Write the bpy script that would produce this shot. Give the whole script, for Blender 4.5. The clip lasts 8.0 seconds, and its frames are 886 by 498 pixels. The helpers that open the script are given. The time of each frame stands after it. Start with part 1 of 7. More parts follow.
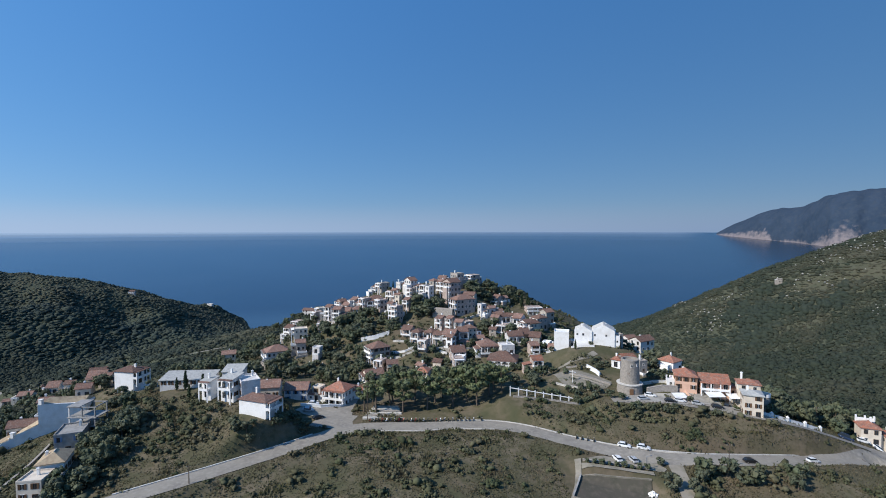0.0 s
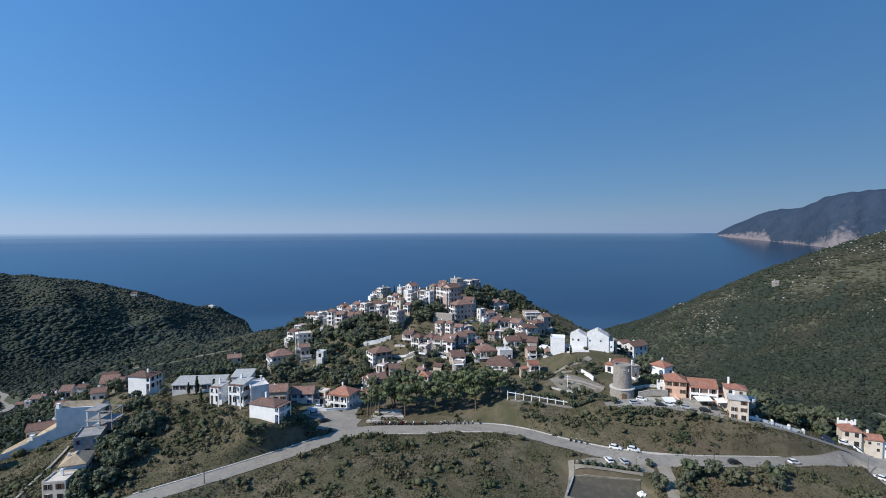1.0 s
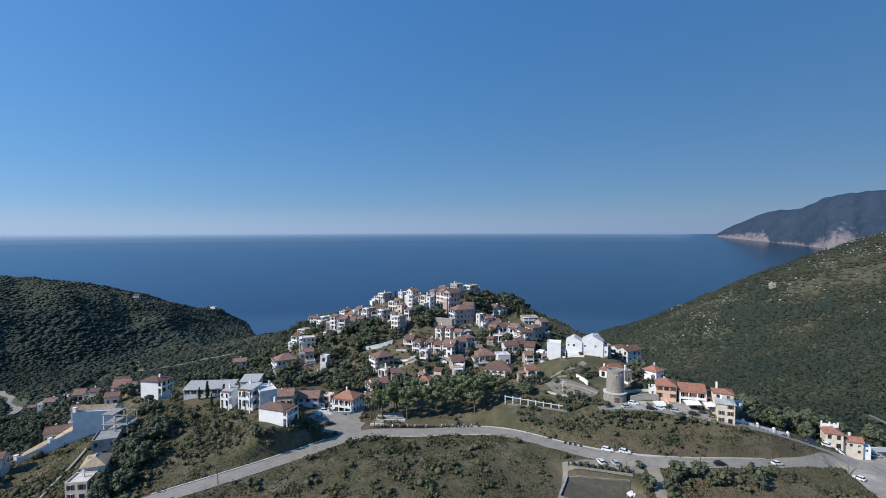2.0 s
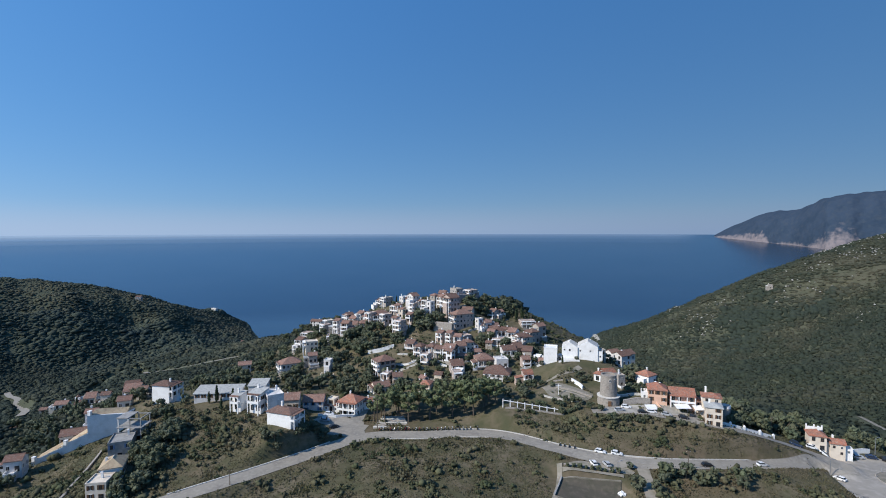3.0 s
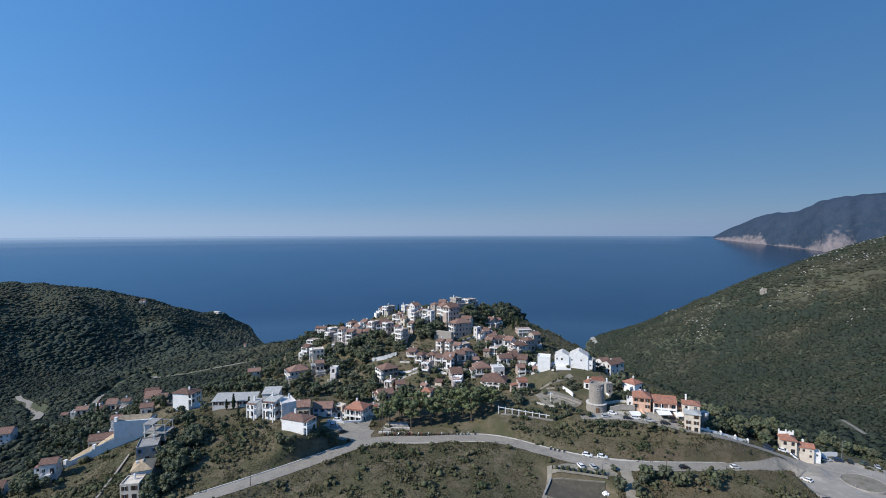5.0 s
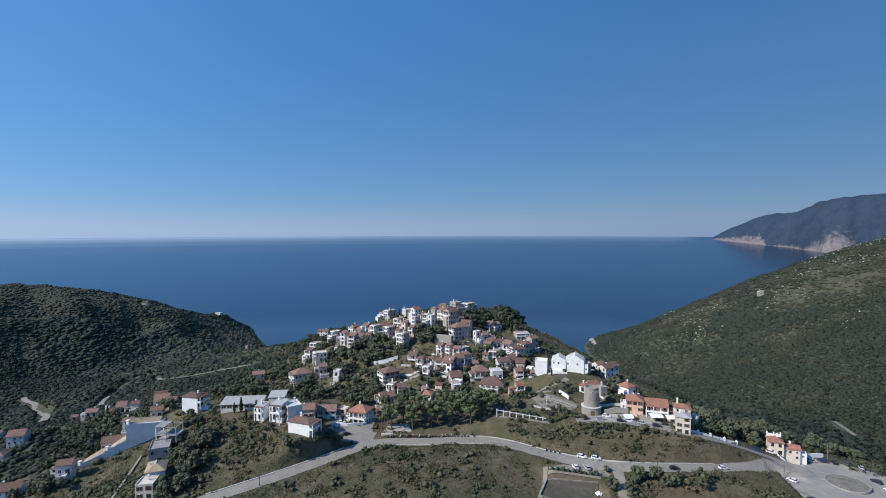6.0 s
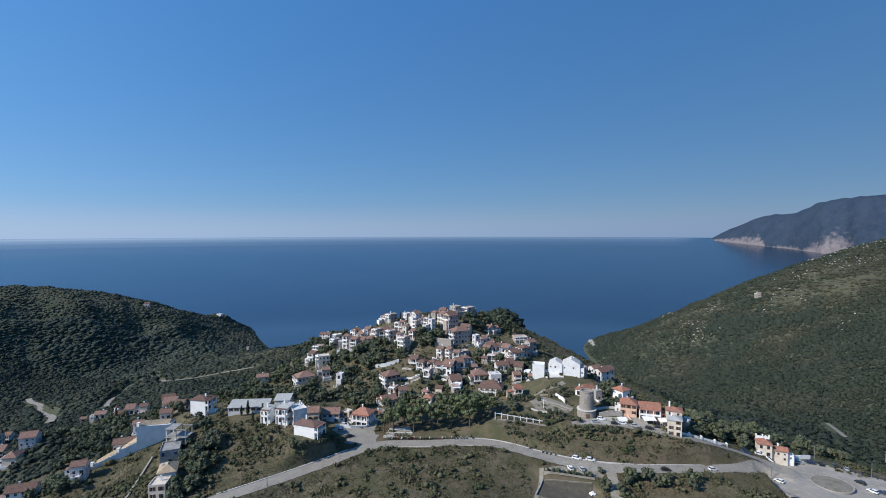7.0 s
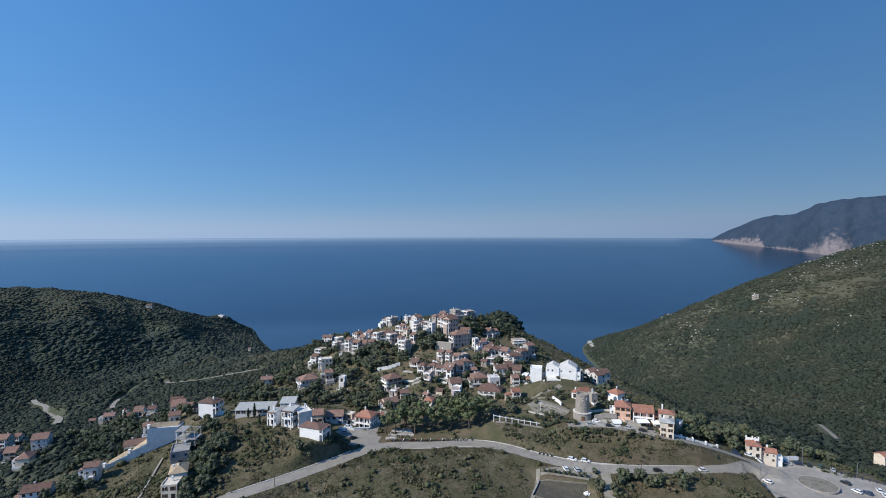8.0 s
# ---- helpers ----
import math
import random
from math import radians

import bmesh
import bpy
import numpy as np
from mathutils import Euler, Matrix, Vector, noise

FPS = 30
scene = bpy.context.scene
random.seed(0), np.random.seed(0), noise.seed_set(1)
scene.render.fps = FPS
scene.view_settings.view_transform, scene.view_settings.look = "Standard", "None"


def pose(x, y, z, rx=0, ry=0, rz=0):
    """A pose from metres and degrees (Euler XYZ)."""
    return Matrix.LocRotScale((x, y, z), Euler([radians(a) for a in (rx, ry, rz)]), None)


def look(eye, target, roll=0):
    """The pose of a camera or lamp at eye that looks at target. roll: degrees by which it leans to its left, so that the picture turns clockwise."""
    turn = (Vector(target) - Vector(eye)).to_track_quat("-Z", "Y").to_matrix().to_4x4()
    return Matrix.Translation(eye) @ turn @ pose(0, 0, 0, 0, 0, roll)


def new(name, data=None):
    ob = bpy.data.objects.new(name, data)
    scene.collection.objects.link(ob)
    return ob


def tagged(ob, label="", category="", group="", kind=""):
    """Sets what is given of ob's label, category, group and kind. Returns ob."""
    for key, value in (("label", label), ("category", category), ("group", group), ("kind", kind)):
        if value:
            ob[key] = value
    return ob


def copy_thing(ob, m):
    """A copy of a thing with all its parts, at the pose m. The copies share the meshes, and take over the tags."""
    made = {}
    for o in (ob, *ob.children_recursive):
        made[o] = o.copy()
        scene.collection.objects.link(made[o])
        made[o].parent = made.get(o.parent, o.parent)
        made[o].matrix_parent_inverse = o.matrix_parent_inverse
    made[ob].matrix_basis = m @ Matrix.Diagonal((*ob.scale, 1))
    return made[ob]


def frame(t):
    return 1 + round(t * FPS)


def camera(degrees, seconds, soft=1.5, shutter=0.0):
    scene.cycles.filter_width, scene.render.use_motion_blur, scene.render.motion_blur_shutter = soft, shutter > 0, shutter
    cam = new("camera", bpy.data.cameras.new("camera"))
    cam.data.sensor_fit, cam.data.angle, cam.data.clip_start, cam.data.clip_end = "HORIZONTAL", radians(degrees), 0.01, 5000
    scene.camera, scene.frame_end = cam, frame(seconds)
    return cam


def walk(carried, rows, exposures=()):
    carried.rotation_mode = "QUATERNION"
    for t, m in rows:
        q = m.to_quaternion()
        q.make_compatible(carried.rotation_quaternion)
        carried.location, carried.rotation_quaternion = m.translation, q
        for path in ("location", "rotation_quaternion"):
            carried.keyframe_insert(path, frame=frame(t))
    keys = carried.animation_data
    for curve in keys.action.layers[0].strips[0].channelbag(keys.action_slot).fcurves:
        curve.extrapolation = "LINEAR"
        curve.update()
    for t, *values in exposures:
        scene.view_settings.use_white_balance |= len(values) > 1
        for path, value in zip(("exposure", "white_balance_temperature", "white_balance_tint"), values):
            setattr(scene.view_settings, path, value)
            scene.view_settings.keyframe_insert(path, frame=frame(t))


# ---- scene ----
cam = camera(84.0, 8.0, soft=1.0)
EXPOSURE, WARMTH = 0.35, 6250
METRES, EYE, TILT, LEAN, TURN = 57.0, 250.0, -2.4, 0.0, 0.0
DEEP = 1.423  # depth against width and height, for this lens
ROWS = [
    (0.0, 0.0, 0.0, 0.0, 0.0, 0.0, -0.0),
    (0.5, -0.0012, -0.0523, 0.0347, 0.0, 0.03, 0.0),
    (1.0, -0.0023, -0.1041, 0.07, -0.01, 0.05, 0.01),
    (1.5, -0.0032, -0.1564, 0.105, -0.01, 0.1, 0.03),
    (3.0, -0.0073, -0.3114, 0.2124, -0.07, 0.13, 0.04),
    (3.5, -0.0082, -0.3632, 0.2464, -0.07, 0.16, 0.05),
    (4.0, -0.0088, -0.4168, 0.2821, -0.08, 0.22, 0.05),
    (4.5, -0.0094, -0.4688, 0.3174, -0.1, 0.25, 0.05),
    (6.0, -0.012, -0.6251, 0.4241, -0.12, 0.29, 0.07),
    (6.5, -0.0135, -0.6747, 0.4587, -0.13, 0.3, 0.04),
    (7.0, -0.0148, -0.7255, 0.4942, -0.14, 0.32, 0.04),
    (7.5, -0.0165, -0.776, 0.5288, -0.14, 0.34, 0.04),
    (8.0, -0.0173, -0.827, 0.5618, -0.13, 0.36, 0.03),
]
walk(cam, [(t, pose(0, 0, EYE, TILT, LEAN, TURN) @ pose(METRES * x, METRES * DEEP * y, METRES * z, 90 + pitch / DEEP, roll, yaw / DEEP)) for t, x, y, z, yaw, pitch, roll in ROWS],
     exposures=[(0.0, EXPOSURE, WARMTH, 10), (8.0, EXPOSURE, WARMTH, 10)])

# ---- daylight: sun from the left, a little behind the camera ----
SUN_HIGH, SUN_ROUND = radians(38), radians(245)  # height, and turn from straight ahead towards the right
world = bpy.data.worlds.new("sky")
scene.world = world
world.use_nodes = True
wn, wl = world.node_tree.nodes, world.node_tree.links
sky = wn.new("ShaderNodeTexSky")
sky.sky_type = "NISHITA"
sky.sun_disc = False
sky.sun_elevation, sky.sun_rotation = SUN_HIGH, SUN_ROUND
sky.altitude, sky.air_density, sky.dust_density, sky.ozone_density = 1500, 1.0, 0.0, 4.0
wn["Background"].inputs["Strength"].default_value = 0.122
# hazy air: the glow at the horizon is evened out, most of all in the blue
split, join = wn.new("ShaderNodeSeparateColor"), wn.new("ShaderNodeCombineColor")
wl.new(sky.outputs["Color"], split.inputs["Color"])
for channel, power, share in (("Red", 0.75, 0.45), ("Green", 0.50, 0.98), ("Blue", 0.335, 1.97)):
    even, scale = wn.new("ShaderNodeMath"), wn.new("ShaderNodeMath")
    even.operation, scale.operation = "POWER", "MULTIPLY"
    even.inputs[1].default_value, scale.inputs[1].default_value = power, share
    wl.new(split.outputs[channel], even.inputs[0])
    wl.new(even.outputs[0], scale.inputs[0])
    wl.new(scale.outputs[0], join.inputs[channel])
# the haze scatters more light on the sun's side
toward, dot_, glow, tint_ = wn.new("ShaderNodeTexCoord"), wn.new("ShaderNodeVectorMath"), wn.new("ShaderNodeMapRange"), wn.new("ShaderNodeVectorMath")
dot_.operation, tint_.operation = "DOT_PRODUCT", "SCALE"
dot_.inputs[1].default_value = (math.sin(SUN_ROUND) * math.cos(SUN_HIGH), math.cos(SUN_ROUND) * math.cos(SUN_HIGH), math.sin(SUN_HIGH))
glow.inputs["From Min"].default_value, glow.inputs["From Max"].default_value = -1.0, 1.0
glow.inputs["To Min"].default_value, glow.inputs["To Max"].default_value = 0.54, 1.65
wl.new(toward.outputs["Generated"], dot_.inputs[0])
wl.new(dot_.outputs["Value"], glow.inputs["Value"])
wl.new(join.outputs["Color"], tint_.inputs[0])
wl.new(glow.outputs["Result"], tint_.inputs["Scale"])
# a pale band of haze low over the horizon
way_, up_, across, band_, tone_ = (wn.new("ShaderNode" + k) for k in ("SeparateXYZ", "MapRange", "MapRange", "Mix", "Mix"))
wl.new(toward.outputs["Generated"], way_.inputs["Vector"])
up_.interpolation_type = "SMOOTHSTEP"
up_.inputs["From Min"].default_value, up_.inputs["From Max"].default_value = -0.016, 0.056
up_.inputs["To Min"].default_value, up_.inputs["To Max"].default_value = 0.72, 0.0
across.inputs["From Min"].default_value, across.inputs["From Max"].default_value = -0.7, 0.57
wl.new(way_.outputs["Z"], up_.inputs["Value"])
wl.new(way_.outputs["X"], across.inputs["Value"])
band_.data_type = tone_.data_type = "RGBA"
tone_.inputs["A"].default_value, tone_.inputs["B"].default_value = (2.65, 3.45, 4.70, 1), (1.35, 2.0, 3.15, 1)
wl.new(across.outputs["Result"], tone_.inputs["Factor"])
wl.new(up_.outputs["Result"], band_.inputs["Factor"])
wl.new(tint_.outputs["Vector"], band_.inputs["A"])
wl.new(tone_.outputs["Result"], band_.inputs["B"])
wl.new(band_.outputs["Result"], wn["Background"].inputs["Color"])
sun = bpy.data.lights.new("sun", "SUN")
sun.energy, sun.angle, sun.color = 4.0, radians(0.6), (1.0, 0.93, 0.82)
sun_way = Vector((math.sin(SUN_ROUND) * math.cos(SUN_HIGH), math.cos(SUN_ROUND) * math.cos(SUN_HIGH), math.sin(SUN_HIGH)))
new("sun", sun).matrix_world = look(sun_way * 400 + Vector((0, 200, 200)), (0, 200, 200))

# ---- materials ----


def mat(name, base, rough=0.8, metal=0.0, spots=(), bump=0.0, bump_size=1.0, vary=0.0, by_island=False, spec=0.3, leaf=0.0):
    """A surface: base colour; spots: (colour, size in metres, share, softness), mixed in by noise; vary: how far single pieces differ in tone."""
    m = bpy.data.materials.new(name)
    m.use_nodes = True
    n, l = m.node_tree.nodes, m.node_tree.links
    b = n["Principled BSDF"]
    b.inputs["Roughness"].default_value, b.inputs["Metallic"].default_value = rough, metal
    b.inputs["Specular IOR Level"].default_value = spec
    place = n.new("ShaderNodeNewGeometry")
    colour = n.new("ShaderNodeRGB")
    colour.outputs[0].default_value = (*base, 1)
    out = colour.outputs[0]
    for tint, size, share, soft in spots:
        t = n.new("ShaderNodeTexNoise")
        t.inputs["Scale"].default_value, t.inputs["Detail"].default_value = 1 / size, 5
        l.new(place.outputs["Position"], t.inputs["Vector"])
        r = n.new("ShaderNodeMapRange")
        r.inputs["From Min"].default_value, r.inputs["From Max"].default_value = 0.5 + (0.5 - share) * 0.5 - soft * 0.25, 0.5 + (0.5 - share) * 0.5 + soft * 0.25
        l.new(t.outputs["Fac"], r.inputs["Value"])
        mix = n.new("ShaderNodeMix")
        mix.data_type = "RGBA"
        l.new(r.outputs["Result"], mix.inputs["Factor"])
        l.new(out, mix.inputs["A"])
        mix.inputs["B"].default_value = (*tint, 1)
        out = mix.outputs["Result"]
    if vary:
        source = place.outputs["Random Per Island"] if by_island else n.new("ShaderNodeObjectInfo").outputs["Random"]
        r = n.new("ShaderNodeMapRange")
        r.inputs["To Min"].default_value, r.inputs["To Max"].default_value = 1 - vary, 1 + vary
        l.new(source, r.inputs["Value"])
        h = n.new("ShaderNodeHueSaturation")
        l.new(r.outputs["Result"], h.inputs["Value"])
        l.new(out, h.inputs["Color"])
        out = h.outputs["Color"]
    l.new(out, b.inputs["Base Color"])
    if leaf:  # thin leaves let part of the light through
        thin, both = n.new("ShaderNodeBsdfTranslucent"), n.new("ShaderNodeMixShader")
        l.new(out, thin.inputs["Color"])
        both.inputs["Fac"].default_value = leaf
        l.new(b.outputs["BSDF"], both.inputs[1])
        l.new(thin.outputs["BSDF"], both.inputs[2])
        l.new(both.outputs["Shader"], n["Material Output"].inputs["Surface"])
    if bump:
        t = n.new("ShaderNodeTexNoise")
        t.inputs["Scale"].default_value, t.inputs["Detail"].default_value = 1 / bump_size, 6
        l.new(place.outputs["Position"], t.inputs["Vector"])
        bn = n.new("ShaderNodeBump")
        bn.inputs["Strength"].default_value, bn.inputs["Distance"].default_value = 1.0, bump
        l.new(t.outputs["Fac"], bn.inputs["Height"])
        l.new(bn.outputs["Normal"], b.inputs["Normal"])
    return m


M_GROUND = mat("scrub_ground", (0.128, 0.106, 0.068), 0.95, spots=[((0.076, 0.076, 0.042), 9.0, 0.45, 0.5), ((0.158, 0.130, 0.090), 14.0, 0.35, 0.4), ((0.078, 0.074, 0.040), 2.2, 0.4, 0.5), ((0.12, 0.09, 0.062), 60.0, 0.2, 0.4)], bump=0.28, bump_size=1.6, spec=0.1)
# leaf litter and undergrowth where the land is wooded
wn_, wl_ = M_GROUND.node_tree.nodes, M_GROUND.node_tree.links
wooded, cover_ = wn_.new("ShaderNodeAttribute"), wn_.new("ShaderNodeMix")
wooded.attribute_name, cover_.data_type = "wooded", "RGBA"
wl_.new(wooded.outputs["Fac"], cover_.inputs["Factor"])
wl_.new(wn_["Principled BSDF"].inputs["Base Color"].links[0].from_socket, cover_.inputs["A"])
cover_.inputs["B"].default_value = (0.070, 0.079, 0.053, 1)
wl_.new(cover_.outputs["Result"], wn_["Principled BSDF"].inputs["Base Color"])
M_SEA = mat("sea_water", (0.0155, 0.034, 0.063), 0.2, spots=[((0.020, 0.040, 0.071), 600.0, 0.5, 0.8), ((0.012, 0.029, 0.057), 260.0, 0.35, 0.7)], bump=0.24, bump_size=10.0, spec=0.5)
# the blue of the headland is distance haze painted into its base colour
M_CLIFF = mat("haze_blue_headland", (0.036, 0.055, 0.086), 0.95, spots=[((0.028, 0.046, 0.074), 90.0, 0.5, 0.5), ((0.044, 0.060, 0.084), 24.0, 0.3, 0.5)], bump=9, bump_size=34, spec=0.1)
# bare rock where the land says so, with a ragged edge
n_, l_ = M_CLIFF.node_tree.nodes, M_CLIFF.node_tree.links
bare_, ragged, edge_, rock_ = n_.new("ShaderNodeAttribute"), n_.new("ShaderNodeTexNoise"), n_.new("ShaderNodeMapRange"), n_.new("ShaderNodeMix")
bare_.attribute_name = "bare"
ragged.inputs["Scale"].default_value, ragged.inputs["Detail"].default_value = 1 / 26, 8
l_.new(n_["Geometry"].outputs["Position"], ragged.inputs["Vector"])
sum_ = n_.new("ShaderNodeMath")
sum_.operation = "ADD"
l_.new(bare_.outputs["Fac"], sum_.inputs[0])
l_.new(ragged.outputs["Fac"], sum_.inputs[1])
edge_.inputs["From Min"].default_value, edge_.inputs["From Max"].default_value = 0.96, 1.38
l_.new(sum_.outputs[0], edge_.inputs["Value"])
rock_.data_type = "RGBA"
l_.new(edge_.outputs["Result"], rock_.inputs["Factor"])
l_.new(n_["Principled BSDF"].inputs["Base Color"].links[0].from_socket, rock_.inputs["A"])
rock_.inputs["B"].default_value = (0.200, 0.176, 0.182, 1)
l_.new(rock_.outputs["Result"], n_["Principled BSDF"].inputs["Base Color"])
M_WHITE = mat("white_limewash", (0.80, 0.79, 0.77), 0.85, spots=[((0.66, 0.64, 0.60), 2.5, 0.3, 0.5), ((0.72, 0.71, 0.70), 0.5, 0.3, 0.4)], bump=0.02, bump_size=0.4, spec=0.2)
M_GREYWASH = mat("weathered_limewash", (0.60, 0.575, 0.55), 0.88, spots=[((0.42, 0.395, 0.37), 1.8, 0.35, 0.5), ((0.72, 0.70, 0.68), 0.9, 0.3, 0.4)], bump=0.03, bump_size=0.4, spec=0.2)
M_ROSE = mat("warm_beige_plaster", (0.42, 0.34, 0.295), 0.88, spots=[((0.33, 0.26, 0.22), 2.0, 0.4, 0.5), ((0.52, 0.44, 0.39), 0.8, 0.3, 0.4)], bump=0.03, bump_size=0.4, spec=0.2)
M_CREAM = mat("cream_plaster", (0.66, 0.58, 0.48), 0.85, spots=[((0.52, 0.45, 0.37), 2.5, 0.35, 0.5)], bump=0.02, bump_size=0.4, spec=0.2)
M_PEACH = mat("peach_plaster", (0.70, 0.45, 0.325), 0.85, spots=[((0.60, 0.38, 0.275), 2.5, 0.35, 0.5)], bump=0.02, bump_size=0.4, spec=0.2)
M_STONE = mat("grey_rubble_stone", (0.35, 0.315, 0.275), 0.95, spots=[((0.27, 0.24, 0.21), 0.7, 0.4, 0.5), ((0.41, 0.37, 0.33), 0.4, 0.3, 0.5)], bump=0.12, bump_size=0.5, spec=0.2)
M_CONCRETE = mat("raw_concrete", (0.311, 0.303, 0.289), 0.9, spots=[((0.222, 0.215, 0.207), 1.5, 0.4, 0.5)], bump=0.03, bump_size=0.5, spec=0.2)
M_TILE = mat("terracotta_roof", (0.335, 0.135, 0.085), 0.9, spots=[((0.19, 0.11, 0.085), 1.2, 0.45, 0.5), ((0.34, 0.205, 0.15), 0.6, 0.35, 0.4)], bump=0.10, bump_size=0.35, vary=0.22, spec=0.15)
M_TILE_OLD = mat("old_brown_tile_roof", (0.194, 0.110, 0.084), 0.9, spots=[((0.133, 0.090, 0.076), 1.2, 0.45, 0.5), ((0.249, 0.172, 0.138), 0.6, 0.35, 0.4)], bump=0.10, bump_size=0.35, vary=0.3, spec=0.15)
M_TILE_PALE = mat("weathered_tile_roof", (0.45, 0.36, 0.24), 0.9, spots=[((0.34, 0.25, 0.17), 1.2, 0.4, 0.5)], bump=0.10, bump_size=0.35, vary=0.15, spec=0.15)
M_SLAB = mat("grey_slate_roof", (0.38, 0.38, 0.36), 0.9, spots=[((0.28, 0.28, 0.27), 1.0, 0.4, 0.5)], bump=0.08, bump_size=0.4, vary=0.15, spec=0.2)
M_GLASS = mat("dark_window_glass", (0.025, 0.03, 0.035), 0.12, spec=0.5)
M_WOOD = mat("brown_shutter_wood", (0.13, 0.075, 0.04), 0.7, spots=[((0.09, 0.05, 0.03), 0.3, 0.4, 0.4)], vary=0.3)
M_BLUE = mat("blue_painted_wood", (0.10, 0.17, 0.30), 0.6, spots=[((0.14, 0.2, 0.32), 0.4, 0.3, 0.4)])
M_ROAD = mat("worn_asphalt", (0.27, 0.245, 0.205), 0.92, spots=[((0.21, 0.19, 0.165), 5.0, 0.4, 0.5), ((0.31, 0.285, 0.245), 1.2, 0.3, 0.5)], bump=0.02, bump_size=0.2, spec=0.2)
M_KERB = mat("pale_kerb_concrete", (0.58, 0.55, 0.50), 0.9, spots=[((0.42, 0.40, 0.36), 1.2, 0.4, 0.5)], bump=0.02, bump_size=0.3)
M_PLAZA = mat("pale_worn_asphalt", (0.30, 0.275, 0.24), 0.92, spots=[((0.24, 0.22, 0.19), 9.0, 0.4, 0.6), ((0.35, 0.32, 0.285), 2.5, 0.3, 0.5)], bump=0.02, bump_size=0.2, spec=0.2)
M_YARD = mat("grey_yard_concrete", (0.36, 0.34, 0.30), 0.92, spots=[((0.25, 0.23, 0.20), 3.0, 0.45, 0.5)], bump=0.03, bump_size=0.4, spec=0.2)
M_MILL = mat("dark_mill_stone", (0.285, 0.255, 0.225), 0.95, spots=[((0.21, 0.19, 0.165), 0.8, 0.4, 0.5), ((0.34, 0.31, 0.27), 0.45, 0.3, 0.5)], bump=0.12, bump_size=0.5, spec=0.2)
M_SOIL = mat("grey_garden_soil", (0.20, 0.18, 0.15), 0.95, spots=[((0.13, 0.125, 0.085), 3.0, 0.45, 0.5), ((0.26, 0.23, 0.19), 1.5, 0.3, 0.5)], bump=0.08, bump_size=0.5)
M_DIRT = mat("pale_gravel", (0.27, 0.24, 0.195), 0.95, spots=[((0.18, 0.165, 0.12), 3.0, 0.4, 0.5)], bump=0.05, bump_size=0.4)
M_METAL = mat("grey_metal", (0.35, 0.36, 0.37), 0.45, metal=0.7)
M_TYRE = mat("tyre_rubber", (0.02, 0.02, 0.02), 0.8)
M_BARK = mat("tree_bark", (0.13, 0.10, 0.075), 0.95, bump=0.05, bump_size=0.2)
M_PINE = mat("pine_needles", (0.130, 0.149, 0.070), 0.75, spots=[((0.090, 0.108, 0.060), 5.0, 0.45, 0.5)], vary=0.28, by_island=True, spec=0.15, leaf=0.18)
M_ARBUTUS = mat("arbutus_leaves", (0.127, 0.136, 0.083), 0.7, spots=[((0.095, 0.117, 0.070), 9.0, 0.45, 0.5)], vary=0.26, by_island=True, spec=0.15, leaf=0.18)
M_OAK = mat("oak_leaves", (0.119, 0.126, 0.080), 0.7, spots=[((0.087, 0.106, 0.068), 8.0, 0.45, 0.5)], vary=0.28, by_island=True, spec=0.15, leaf=0.18)
M_CAROB = mat("carob_leaves", (0.100, 0.116, 0.066), 0.7, spots=[((0.126, 0.128, 0.076), 7.0, 0.35, 0.5)], vary=0.26, by_island=True, spec=0.15, leaf=0.18)
M_CYPRESS = mat("cypress_leaves", (0.045, 0.062, 0.034), 0.8, vary=0.35, by_island=True, spec=0.1, leaf=0.18)
M_SCRUB = mat("scrub_leaves", (0.105, 0.105, 0.058), 0.75, spots=[((0.129, 0.110, 0.071), 13.0, 0.35, 0.5), ((0.065, 0.079, 0.040), 18.0, 0.45, 0.5)], vary=0.28, by_island=True, spec=0.12, leaf=0.18)
M_OLIVE = mat("olive_leaves", (0.085, 0.10, 0.06), 0.7, vary=0.35, by_island=True, spec=0.15, leaf=0.18)
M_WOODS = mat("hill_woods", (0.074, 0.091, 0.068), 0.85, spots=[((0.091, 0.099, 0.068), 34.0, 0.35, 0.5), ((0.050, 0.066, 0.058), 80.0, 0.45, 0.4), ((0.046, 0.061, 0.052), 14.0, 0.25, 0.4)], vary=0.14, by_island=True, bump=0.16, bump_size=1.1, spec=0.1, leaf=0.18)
M_MAQUIS = mat("hill_maquis", (0.047, 0.057, 0.039), 0.85, spots=[((0.066, 0.068, 0.048), 60.0, 0.3, 0.5), ((0.036, 0.047, 0.033), 110.0, 0.45, 0.4), ((0.036, 0.047, 0.033), 16.0, 0.3, 0.4)], vary=0.14, by_island=True, bump=0.18, bump_size=1.0, spec=0.1, leaf=0.18)
